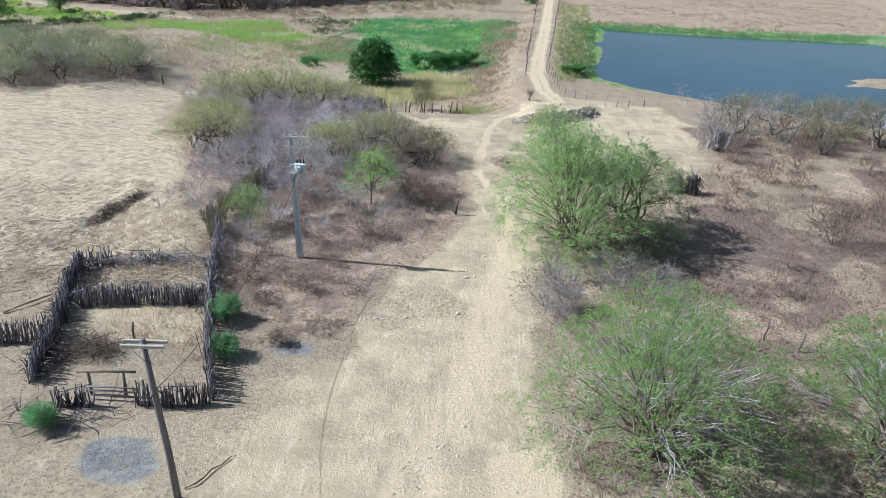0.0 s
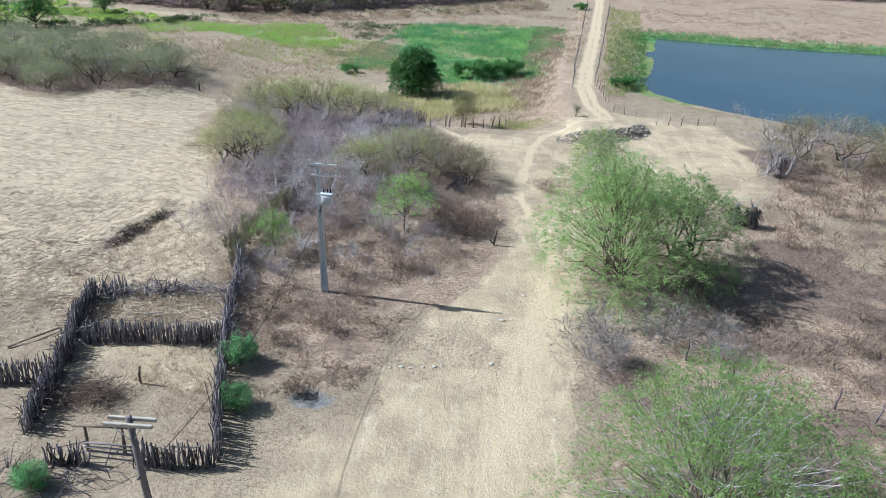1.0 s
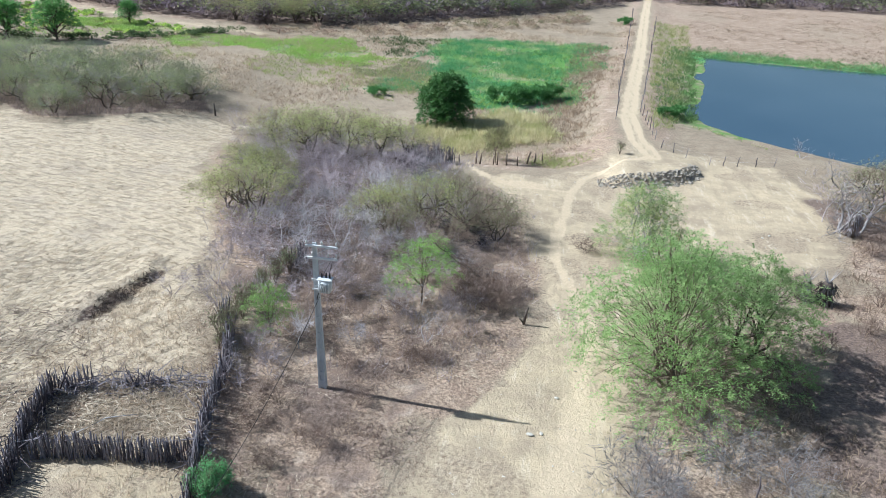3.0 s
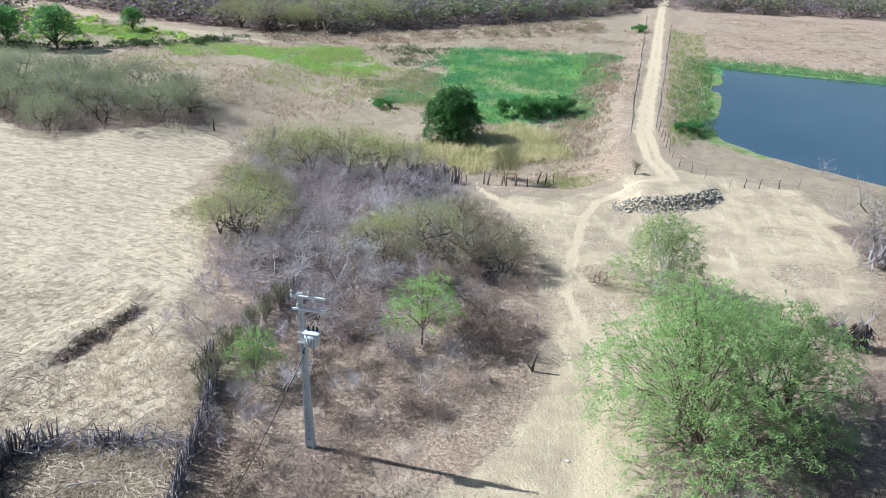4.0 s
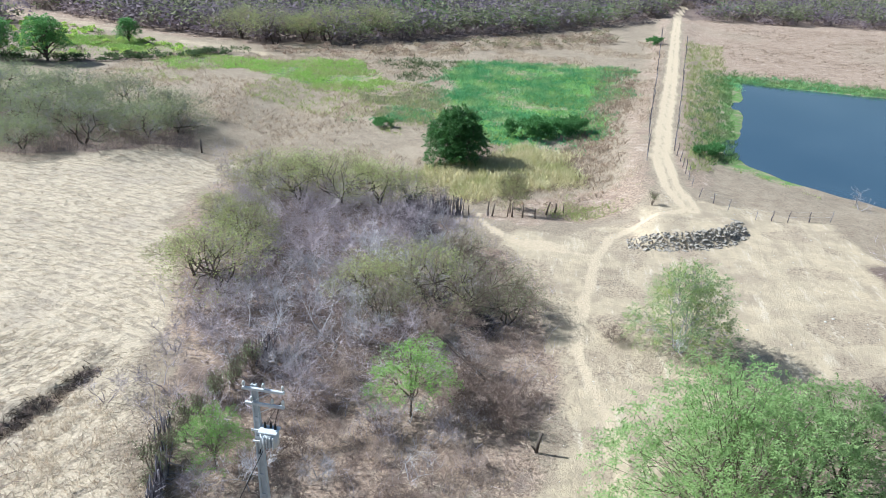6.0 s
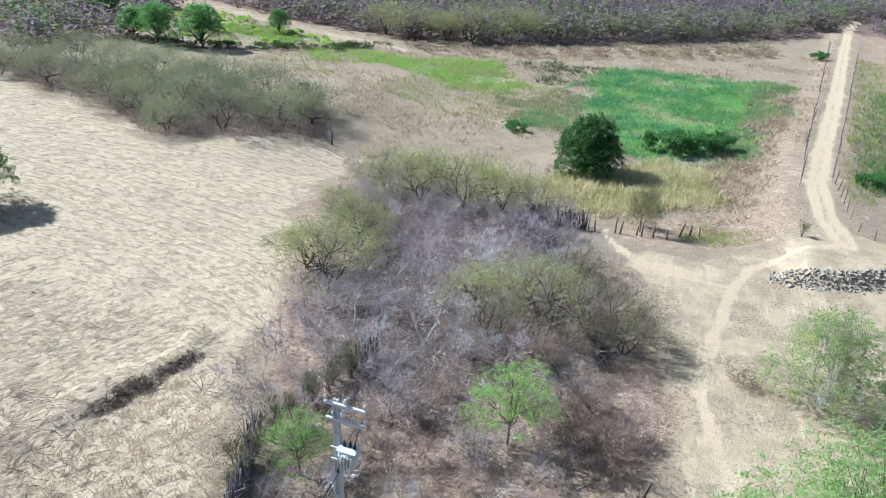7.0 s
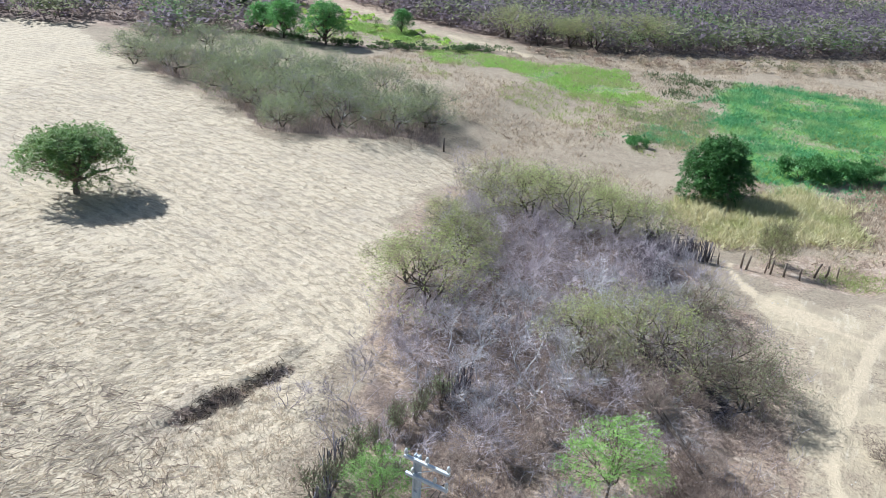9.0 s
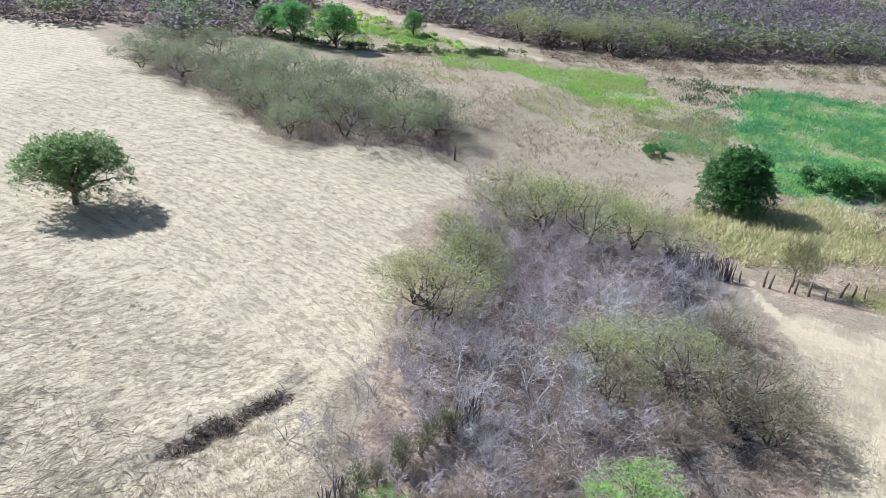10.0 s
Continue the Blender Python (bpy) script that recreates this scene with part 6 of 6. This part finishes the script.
c = throw(rng, [(-44, 52), (-24, 53), (-19, 48), (-24, 42), (-34, 36), (-52, 42)], 1400, lambda x, y: ease(wave(x, y, 3.4, 91), 0.3, 0.6))
stuff("fallen_straw", lying(rng, c, rng.uniform(0, 6.28, len(c)), 0.9, 0.022, 0.12), TWIG_BROWN, "brown dead stalks trampled round the old pen")
c = np.repeat(throw(rng, [(-40, 48), (-28, 50), (-24, 44), (-36, 40)], 26), 26, 0)
c = c + rng.normal(0, 0.55, c.shape)
stuff("fallen_straw", lying(rng, c, rng.uniform(0, 6.28, len(c)), 1.1, 0.02, 0.2), STRAW, "bleached bundles of maize stalks on the field")
c = throw(rng, [(-24, 45), (-16, 47), (-14, 41), (-22, 40)], 1500)
stuff("fallen_straw", lying(rng, c, rng.uniform(0, 6.28, len(c)), 0.7, 0.022, 0.15), STRAW, "bleached stalks strewn inside the old pen")

# brushy litter and dead grass in front of the thicket
front = [(-15.5, 40), (-11, 36.5), (-6, 38), (-3.8, 46), (-1, 49), (1.2, 57), (1.6, 66), (-3, 83), (-14, 70), (-18, 56)]
c = throw(rng, front, 1500, lambda x, y: ease(wave(x, y, 3, 6) * 0.6 + wave(x, y, 1.3, 67) * 0.4, 0.42, 0.62))
cc = np.repeat(c, 11, 0) + rng.normal(0, 0.28, (len(c) * 11, 2))
z = land(cc[:, 0], cc[:, 1])
p = np.stack([cc[:, 0], cc[:, 1], z], 1)
d = np.concatenate([rng.normal(0, 0.28, (len(cc), 2)), rng.uniform(0.05, 0.5, (len(cc), 1))], 1)
stuff("dry_brush", spikes(p, p + d * 1.1, 0.014), TWIG_BROWN, "low brown dead brush covering the ground")
c = throw(rng, front, 6000, lambda x, y: 0.15 + 0.85 * ease(wave(x, y, 2.4, 68), 0.4, 0.65))
stuff("leaf_litter_twigs", lying(rng, c, rng.uniform(0, 6.28, len(c)), 0.55, 0.014, 0.08), TWIG_BROWN, "fallen brown twigs on leaf litter")
c = throw(rng, CORE, 9000)
stuff("leaf_litter_twigs", lying(rng, c, rng.uniform(0, 6.28, len(c)), 0.8, 0.018, 0.25), TWIG_PURPLE, "fallen purple-grey twigs under bare trees")
c = throw(rng, [(-30, 104), (-34, 97), (-26, 70), (-21, 58), (-15, 50), (-3, 50), (1.5, 60), (1, 78), (-9, 90)], 700)
cc = np.repeat(c, 9, 0) + rng.normal(0, 0.35, (len(c) * 9, 2))
z = land(cc[:, 0], cc[:, 1])
p = np.stack([cc[:, 0], cc[:, 1], z], 1)
d = np.concatenate([rng.normal(0, 0.3, (len(cc), 2)), rng.uniform(0.3, 1.1, (len(cc), 1))], 1)
stuff("undergrowth", spikes(p, p + d, 0.014), TWIG_PURPLE, "thin leafless undergrowth of purple-brown stems")

# dry grass
def open_land(x, y):
    s = inside(x, y, SAND)
    return ease(wave(x, y, 6, 12), 0.25, 0.6) * (s < -0.5) * (inside(x, y, FIELD) < 0.5) * (line_gap(x, y, ROAD) > 2.0) * (inside(x, y, LAKE) < -1)


c = throw(rng, SCRUB, 8500, open_land)
stuff("dry_grass", tufts(rng, c, 5, 0.42, 0.05, 0.2, 0.6), BROWN_GRASS, "pinkish brown dry grass tufts on scrubland")
c = throw(rng, [(-70, 130), (-52, 112), (-36, 102), (-12, 97), (-8, 96), (4, 99), (12, 112), (20, 165), (26, 215), (-10, 210), (-50, 165), (-70, 150)], 1800,
          lambda x, y: open_land(x, y) * (inside(x, y, GREEN) < 1))
stuff("dry_grass", tufts(rng, c, 5, 0.5, 0.08, 0.35, 0.9), BROWN_GRASS, "brown dead grass among paler grass in the valley")
c = throw(rng, [(-70, 130), (-52, 112), (-36, 102), (-12, 97), (-8, 96), (4, 99), (12, 112), (20, 165), (26, 215), (-10, 210), (-50, 165), (-70, 150)], 7500,
          lambda x, y: open_land(x, y) * (inside(x, y, GREEN) < 0.5 + 12 * (wave(x, y, 3, 63) > 0.7)))
stuff("dry_grass", tufts(rng, c, 5, 0.45, 0.08, 0.35, 0.9), DRY_GRASS, "tall dry grass covering the valley pasture")
c = throw(rng, [(-26, 45), (-12, 31), (-13.5, 41), (-17, 50), (-20, 55), (-26, 58)], 900)
stuff("dry_grass", tufts(rng, c, 7, 0.35, 0.03, 0.15), DRY_GRASS, "short dry grass tufts in the pens")
c = throw(rng, [(-1, 92), (4, 94), (9, 99), (10, 104), (2, 103), (-3, 97)], 520, lambda x, y: ease(inside(x, y, [(-1, 92), (4, 94), (9, 99), (10, 104), (2, 103), (-3, 97)]) + ragged(x, y) * 0.5, -0.5, 2.5) * ease(wave(x, y, 3.5, 66), 0.3, 0.6))
stuff("olive_grass", tufts(rng, c, 6, 0.4, 0.06, 0.4, 0.9), LEAF_OLIVE, "olive-green grass on the slope below the road")
c = throw(rng, SAND, 420, lambda x, y: (y > 22) * 1.0)
stuff("grass_stubble", tufts(rng, c, 6, 0.14, 0.03, 0.10, 0.9), DRY_GRASS, "tiny dry grass tufts on trodden sand")

# the wet meadow
MEADOW = [(-32, 104), (16, 104), (16, 174), (-32, 174)]


def wet(x, y):
    return ease(inside(x, y, GREEN) + ragged(x, y) * 0.9 + 1.2, -3, 3) * (0.2 + 0.8 * ease(wave(x, y, 6, 31), 0.25, 0.6))


c = throw(rng, MEADOW, 1700, lambda x, y: wet(x, y) * ease(wave(x, y, 5, 33) - (y - 112) * 0.006 + np.maximum(0, x + 4) * 0.035, 0.35, 0.6))
stuff("green_herbs", tufts(rng, c, 6, 0.5, 0.12, 0.35, 1.1), LEAF_LIME, "yellow-green herbs mixed into the wet meadow")
c = throw(rng, MEADOW, 260, lambda x, y: ease(-np.abs(inside(x, y, GREEN)), -5, 0) * ease(wave(x, y, 4, 35), 0.5, 0.7))
stuff("olive_grass", tufts(rng, c, 8, 0.6, 0.12, 0.4, 1.0), LEAF_OLIVE_DARK, "dark olive weeds at the rim of the wet meadow")
c = throw(rng, MEADOW, 4300, wet)
stuff("reeds", tufts(rng, c, 7, 0.6, 0.13, 0.4, 1.2), LEAF_REED, "lush green reeds filling the wet meadow")
c = throw(rng, [(-74, 132), (-20, 132), (-20, 164), (-74, 164)], 4400, lambda x, y: ease(inside(x, y, LIME) + ragged(x, y), -3, 2) * (0.1 + 0.9 * ease(wave(x, y, 4, 37), 0.3, 0.6)))
stuff("green_herbs", tufts(rng, c, 6, 0.4, 0.14, 0.4, 1.2), LEAF_LIME, "bright lime-green herbs on damp ground")
c = throw(rng, [(-72, 134), (-30, 124), (-20, 118), (-14, 130), (-20, 150), (-48, 142)], 700, lambda x, y: ease(wave(x, y, 8, 14), 0.45, 0.7))
stuff("green_herbs", tufts(rng, c, 6, 0.5, 0.10, 0.35, 0.8), LEAF_OLIVE, "patchy green herbs among dry grass")
c = throw(rng, [(-33, 160), (-22, 170), (-17, 163), (-22, 150), (-30, 150)], 130, lambda x, y: ease(wave(x, y, 4, 97), 0.35, 0.6))
stuff("olive_grass", tufts(rng, c, 8, 0.7, 0.13, 0.45, 1.0), LEAF_OLIVE_DARK, "dark olive weeds between meadow and lime herbs")
c = throw(rng, [(-31, 140), (-22, 121), (-15, 128), (-18, 146), (-25, 152)], 1100, lambda x, y: ease(wave(x, y, 5, 98) * 0.6 + wave(x, y, 2, 99) * 0.4, 0.42, 0.62))
stuff("green_herbs", tufts(rng, c, 6, 0.35, 0.11, 0.4, 1.1), LEAF_GROVE, "grey-green herbs thinning out into dry grass")
c = throw(rng, [(3, 104), (8, 112), (11.5, 150), (14, 172), (8, 174), (4, 140), (1, 116)], 800)
stuff("dry_grass", tufts(rng, c, 6, 0.6, 0.09, 0.35, 0.9), BROWN_GRASS, "tall reddish-brown grass on the verge of the dam road")
c = throw(rng, [(-14, 92), (4, 92), (4, 118), (-14, 118)], 1900, lambda x, y: ease(inside(x, y, REEDS) + ragged(x, y) * 0.5 + 1.0, -2.0, 1.5))
stuff("yellow_reeds", tufts(rng, c, 8, 0.8, 0.11, 0.35, 1.0), LEAF_YELLOW, "yellowing tall reeds at the meadow's edge")
c = throw(rng, [(16, 112), (22, 118), (27, 150), (31, 172), (36, 172), (60, 170), (88, 170), (100, 180), (60, 190), (34, 190), (26, 180), (20, 150)], 6500,
          lambda x, y: ease(inside(x, y, LAKE), -9, -1) * (inside(x, y, LAKE) < 0.6))
stuff("shore_plants", tufts(rng, c, 6, 0.6, 0.10, 0.3, 0.7), LEAF_SHORE, "green water plants along the pond margin")
c = throw(rng, [(22, 116), (30, 106), (46, 97), (60, 90), (62, 86), (40, 95), (24, 108), (19, 116)], 1200, lambda x, y: ease(inside(x, y, LAKE), -4, -0.5) * (inside(x, y, LAKE) < 0.3))
stuff("shore_plants", tufts(rng, c, 6, 0.4, 0.06, 0.2, 0.5), LEAF_OLIVE, "olive fringe of weeds along the pond")
c = throw(rng, [(15, 108), (19, 114), (24, 145), (31, 180), (36, 215), (27, 215), (21, 160), (16, 130)], 800, lambda x, y: (line_gap(x, y, ROAD) > 2.4) * (inside(x, y, LAKE) < -2) * 1.0)
stuff("dam_herbs", tufts(rng, c, 7, 0.7, 0.08, 0.3, 0.7), LEAF_OLIVE, "dark green weeds on the dam's slope")


# far woods of leafless and olive trees
def woods(rng, name, at, label, low, high, k, blade, tones, shares):
    """Plants told apart by height and tone: stems, and a crown of twig clumps on a lumpy dome."""
    n = len(at)
    z = land(at[:, 0], at[:, 1])
    h = rng.uniform(low, high, n)
    w = h * rng.uniform(0.5, 0.85, n)
    kind = np.clip(rng.random(n) * 0.7 + (wave(at[:, 0], at[:, 1], 22, 15) - 0.2) * 0.55, 0, 0.999)
    tone = np.array(tones)[np.searchsorted(np.array(shares), kind)] * rng.uniform(0.88, 1.12, n)[:, None]
    base = np.stack([at[:, 0], at[:, 1], z], 1)
    c = np.repeat(base, 2, 0)
    hh, ww = np.repeat(h, 2), np.repeat(w, 2)
    q = c + np.stack([rng.normal(0, 0.3, n * 2) * ww, rng.normal(0, 0.3, n * 2) * ww, hh * rng.uniform(0.5, 0.8, n * 2)], 1)
    stems = spikes(c, q, 0.009 * np.repeat(h, 2))
    tone_s = np.tile(np.array([[0.11, 0.09, 0.09]]), (n * 8, 1))
    a, r = rng.uniform(0, 6.283, n * k), np.sqrt(rng.random(n * k))
    hh, ww = np.repeat(h, k), np.repeat(w, k)
    lump = 1 + 0.22 * np.sin(a * 3 + np.repeat(rng.uniform(0, 6, n), k))
    up = 1 - rng.random(n * k) ** 1.6 * 0.75
    p = np.repeat(base, k, 0) + np.stack([np.cos(a) * r * ww * lump, np.sin(a) * r * ww * lump, hh * (0.2 + 0.75 * up * np.sqrt(1 - 0.8 * r * r))], 1)
    d = np.stack([np.cos(a) * r, np.sin(a) * r, rng.uniform(-0.3, 0.7, n * k)], 1) + rng.normal(0, 0.7, (n * k, 3))
    tufted = flat_blades(rng, p, d, blade[0], blade[1], 0.8)
    tone_c = np.repeat(np.repeat(tone, k, 0), 4, 0)
    return stuff(name, merge(stems, tufted), FAR_PLANTS, label, np.concatenate([tone_s, tone_c]))


WOOD_TONES = ((0.235, 0.19, 0.225), (0.265, 0.225, 0.245), (0.26, 0.27, 0.165), (0.19, 0.265, 0.135))
WOOD_SHARES = (0.33, 0.55, 0.9)


def back(x, y):
    return (line_gap(x, y, FAR_ROAD) > 4) * (line_gap(x, y, [(33, 262), (36, 290), (60, 300)]) > 5) * 1.0


c = throw(rng, [(-57, 168), (-44, 174), (-24.7, 193), (-1.5, 220), (26, 262), (24, 330), (-60, 300), (-150, 260), (-118, 186), (-88, 174)], 1400, back)
woods(rng, "far_woods", c, "purple-grey leafless woods with olive crowns behind the pasture", 3.8, 7.0, 60, (1.2, 0.45), WOOD_TONES, WOOD_SHARES)
c = throw(rng, [(26, 262), (46, 266), (90, 276), (170, 285), (200, 340), (20, 340), (20, 320)], 600, back)
woods(rng, "far_woods", c, "purple-grey leafless woods beyond the dam", 3.8, 7.0, 60, (1.2, 0.45), WOOD_TONES, WOOD_SHARES)
c = throw(rng, [(-98, 121), (-115, 121), (-122, 111), (-140, 100), (-200, 96), (-240, 140), (-240, 240), (-150, 250), (-152, 196), (-112, 172), (-100, 150), (-94, 130)], 900, back)
woods(rng, "far_woods", c, "leafless grey woods behind the straw field", 3.2, 5.6, 60, (1.2, 0.45), WOOD_TONES, WOOD_SHARES)
c = throw(rng, [(-90, 174), (-120, 186), (-150, 200), (-150, 330), (200, 420), (60, 420), (-60, 330)], 200, back)
woods(rng, "far_woods", c, "farthest grey woods", 3.8, 7.0, 60, (1.2, 0.45), WOOD_TONES, WOOD_SHARES)
c = throw(rng, [(-56, 166), (-44, 172), (-24.7, 190), (-1.5, 217), (12, 238), (8, 250), (-10, 232), (-32, 204), (-56, 182)], 75)
woods(rng, "wood_edge", c, "olive-green thorn trees along the front of the woods", 4.0, 6.5, 170, (0.6, 0.22), ((0.22, 0.26, 0.13), (0.27, 0.28, 0.16), (0.16, 0.24, 0.10), (0.29, 0.25, 0.26)), (0.4, 0.65, 0.85))
c = throw(rng, [(-57, 168), (-44, 174), (-24.7, 193), (-1.5, 220), (26, 262), (150, 285), (150, 310), (24, 300), (-60, 250), (-150, 230), (-118, 186), (-88, 174)], 1700, back)
woods(rng, "undergrowth", c, "leafless purple-brown undergrowth filling the far woods", 1.0, 2.6, 30, (0.9, 0.4), ((0.29, 0.23, 0.25), (0.34, 0.275, 0.27), (0.28, 0.22, 0.19), (0.26, 0.27, 0.16)), (0.4, 0.7, 0.9))
c = throw(rng, [(-98, 120.5), (-115, 120), (-122, 110), (-140, 99), (-200, 110), (-210, 200), (-150, 196), (-112, 172), (-100, 150), (-94, 130)], 500, back)
woods(rng, "undergrowth", c, "leafless purple-brown undergrowth behind the straw field", 1.0, 2.6, 30, (0.9, 0.4), ((0.29, 0.23, 0.25), (0.34, 0.275, 0.27), (0.28, 0.22, 0.19), (0.26, 0.27, 0.16)), (0.4, 0.7, 0.9))
# dark green scrub on the stream's bank
c = throw(rng, [(-96, 131), (-76, 137.5), (-64, 147.5), (-55, 156), (-57, 159), (-66, 151), (-78, 141), (-96, 135)], 130)
woods(rng, "bank_scrub", c, "dark green scrub along the stream bank", 0.6, 1.3, 60, (0.45, 0.22), ((0.09, 0.13, 0.06), (0.13, 0.17, 0.08), (0.19, 0.15, 0.105), (0.08, 0.12, 0.06)), (0.4, 0.7, 0.95))
c = throw(rng, [(-110, 150), (-96, 140), (-76, 146), (-66, 154), (-60, 158), (-68, 160), (-86, 166), (-104, 173), (-112, 175)], 120)
woods(rng, "stream_herbs", c, "bright green herbs and shrubs in the stream bed", 0.3, 0.8, 46, (0.45, 0.25), ((0.50, 0.66, 0.16), (0.36, 0.50, 0.15), (0.34, 0.31, 0.20), (0.18, 0.27, 0.10)), (0.5, 0.7, 0.85))
c = throw(rng, [(-92, 141), (-76, 145), (-66, 153), (-62, 157), (-70, 160), (-84, 163), (-94, 158)], 1500, lambda x, y: 0.1 + 0.9 * ease(wave(x, y, 6, 69), 0.35, 0.6))
stuff("green_herbs", tufts(rng, c, 6, 0.45, 0.14, 0.5, 1.2), LEAF_LIME, "lime-green herbs in the damp stream bed")
c = throw(rng, [(-56, 160), (-44, 168), (-24, 184), (0, 210), (10, 222), (12, 205), (-10, 185), (-30, 168), (-46, 158)], 220)
woods(rng, "dry_scrub", c, "low rusty dry scrub before the woods", 0.6, 1.8, 40, (0.5, 0.22), ((0.36, 0.27, 0.21), (0.42, 0.34, 0.24), (0.34, 0.31, 0.2), (0.3, 0.3, 0.17)), (0.4, 0.7, 0.9))
c = throw(rng, [(33, 176), (60, 174), (108, 178), (130, 262), (46, 260), (38, 230)], 2600, lambda x, y: 0.25 + 0.75 * ease(wave(x, y, 7, 81), 0.3, 0.6))
stuff("dry_grass", tufts(rng, c, 5, 0.45, 0.09, 0.5, 1.0), BROWN_GRASS, "brown dry grass on the land beyond the pond")
c = throw(rng, [(31, 165), (36, 168.5), (60, 166), (90, 165), (104, 170), (104, 178), (60, 175), (36, 178), (29, 176)], 1500, lambda x, y: (inside(x, y, LAKE) < 0.8) * 1.0)
stuff("shore_plants", tufts(rng, c, 6, 0.5, 0.13, 0.5, 1.1), LEAF_REED, "fresh green water plants on the pond's far margin")
# stems under the grove
c = throw(rng, GROVE, 900)
cc = np.repeat(c, 9, 0) + rng.normal(0, 0.45, (len(c) * 9, 2))
p = np.stack([cc[:, 0], cc[:, 1], land(cc[:, 0], cc[:, 1])], 1)
d = np.concatenate([rng.normal(0, 0.4, (len(cc), 2)), rng.uniform(0.3, 1.4, (len(cc), 1))], 1)
stuff("undergrowth", spikes(p, p + d, 0.02), TWIG_BROWN, "leafless brown undergrowth beneath the acacia grove")

# dry brush on the scrubland
c = throw(rng, SCRUB, 1600, lambda x, y: ease(wave(x, y, 4, 6), 0.35, 0.65))
cc = np.repeat(c, 10, 0) + rng.normal(0, 0.35, (len(c) * 10, 2))
p = np.stack([cc[:, 0], cc[:, 1], land(cc[:, 0], cc[:, 1])], 1)
d = np.concatenate([rng.normal(0, 0.35, (len(cc), 2)), rng.uniform(0.1, 0.7, (len(cc), 1))], 1)
stuff("dry_brush", spikes(p, p + d, 0.016), TWIG_RUST, "rusty dead brush on dry scrubland")

# pale stalks among the brown litter
c = throw(rng, front, 3500, lambda x, y: ease(wave(x, y, 2.2, 44), 0.4, 0.7))
stuff("fallen_straw", lying(rng, c, rng.uniform(0, 6.28, len(c)), 0.5, 0.013, 0.12), STRAW, "pale dead stalks on brown litter")

# gravel on the trodden sand
c = np.concatenate([rng.normal((-0.5, 27.2), (0.9, 1.3), (90, 2)), throw(rng, SAND, 700, lambda x, y: (y > 22) * ease(wave(x, y, 3, 71), 0.45, 0.7))])
z = land(c[:, 0], c[:, 1])
p = np.stack([c[:, 0], c[:, 1], z + 0.01], 1)
d = np.stack([rng.normal(0, 0.09, len(c)), rng.normal(0, 0.09, len(c)), rng.uniform(0.0, 0.05, len(c))], 1)
stuff("gravel", spikes(p, p + d, 0.05), STONE_PALE, "small pale stones strewn on trodden sand")
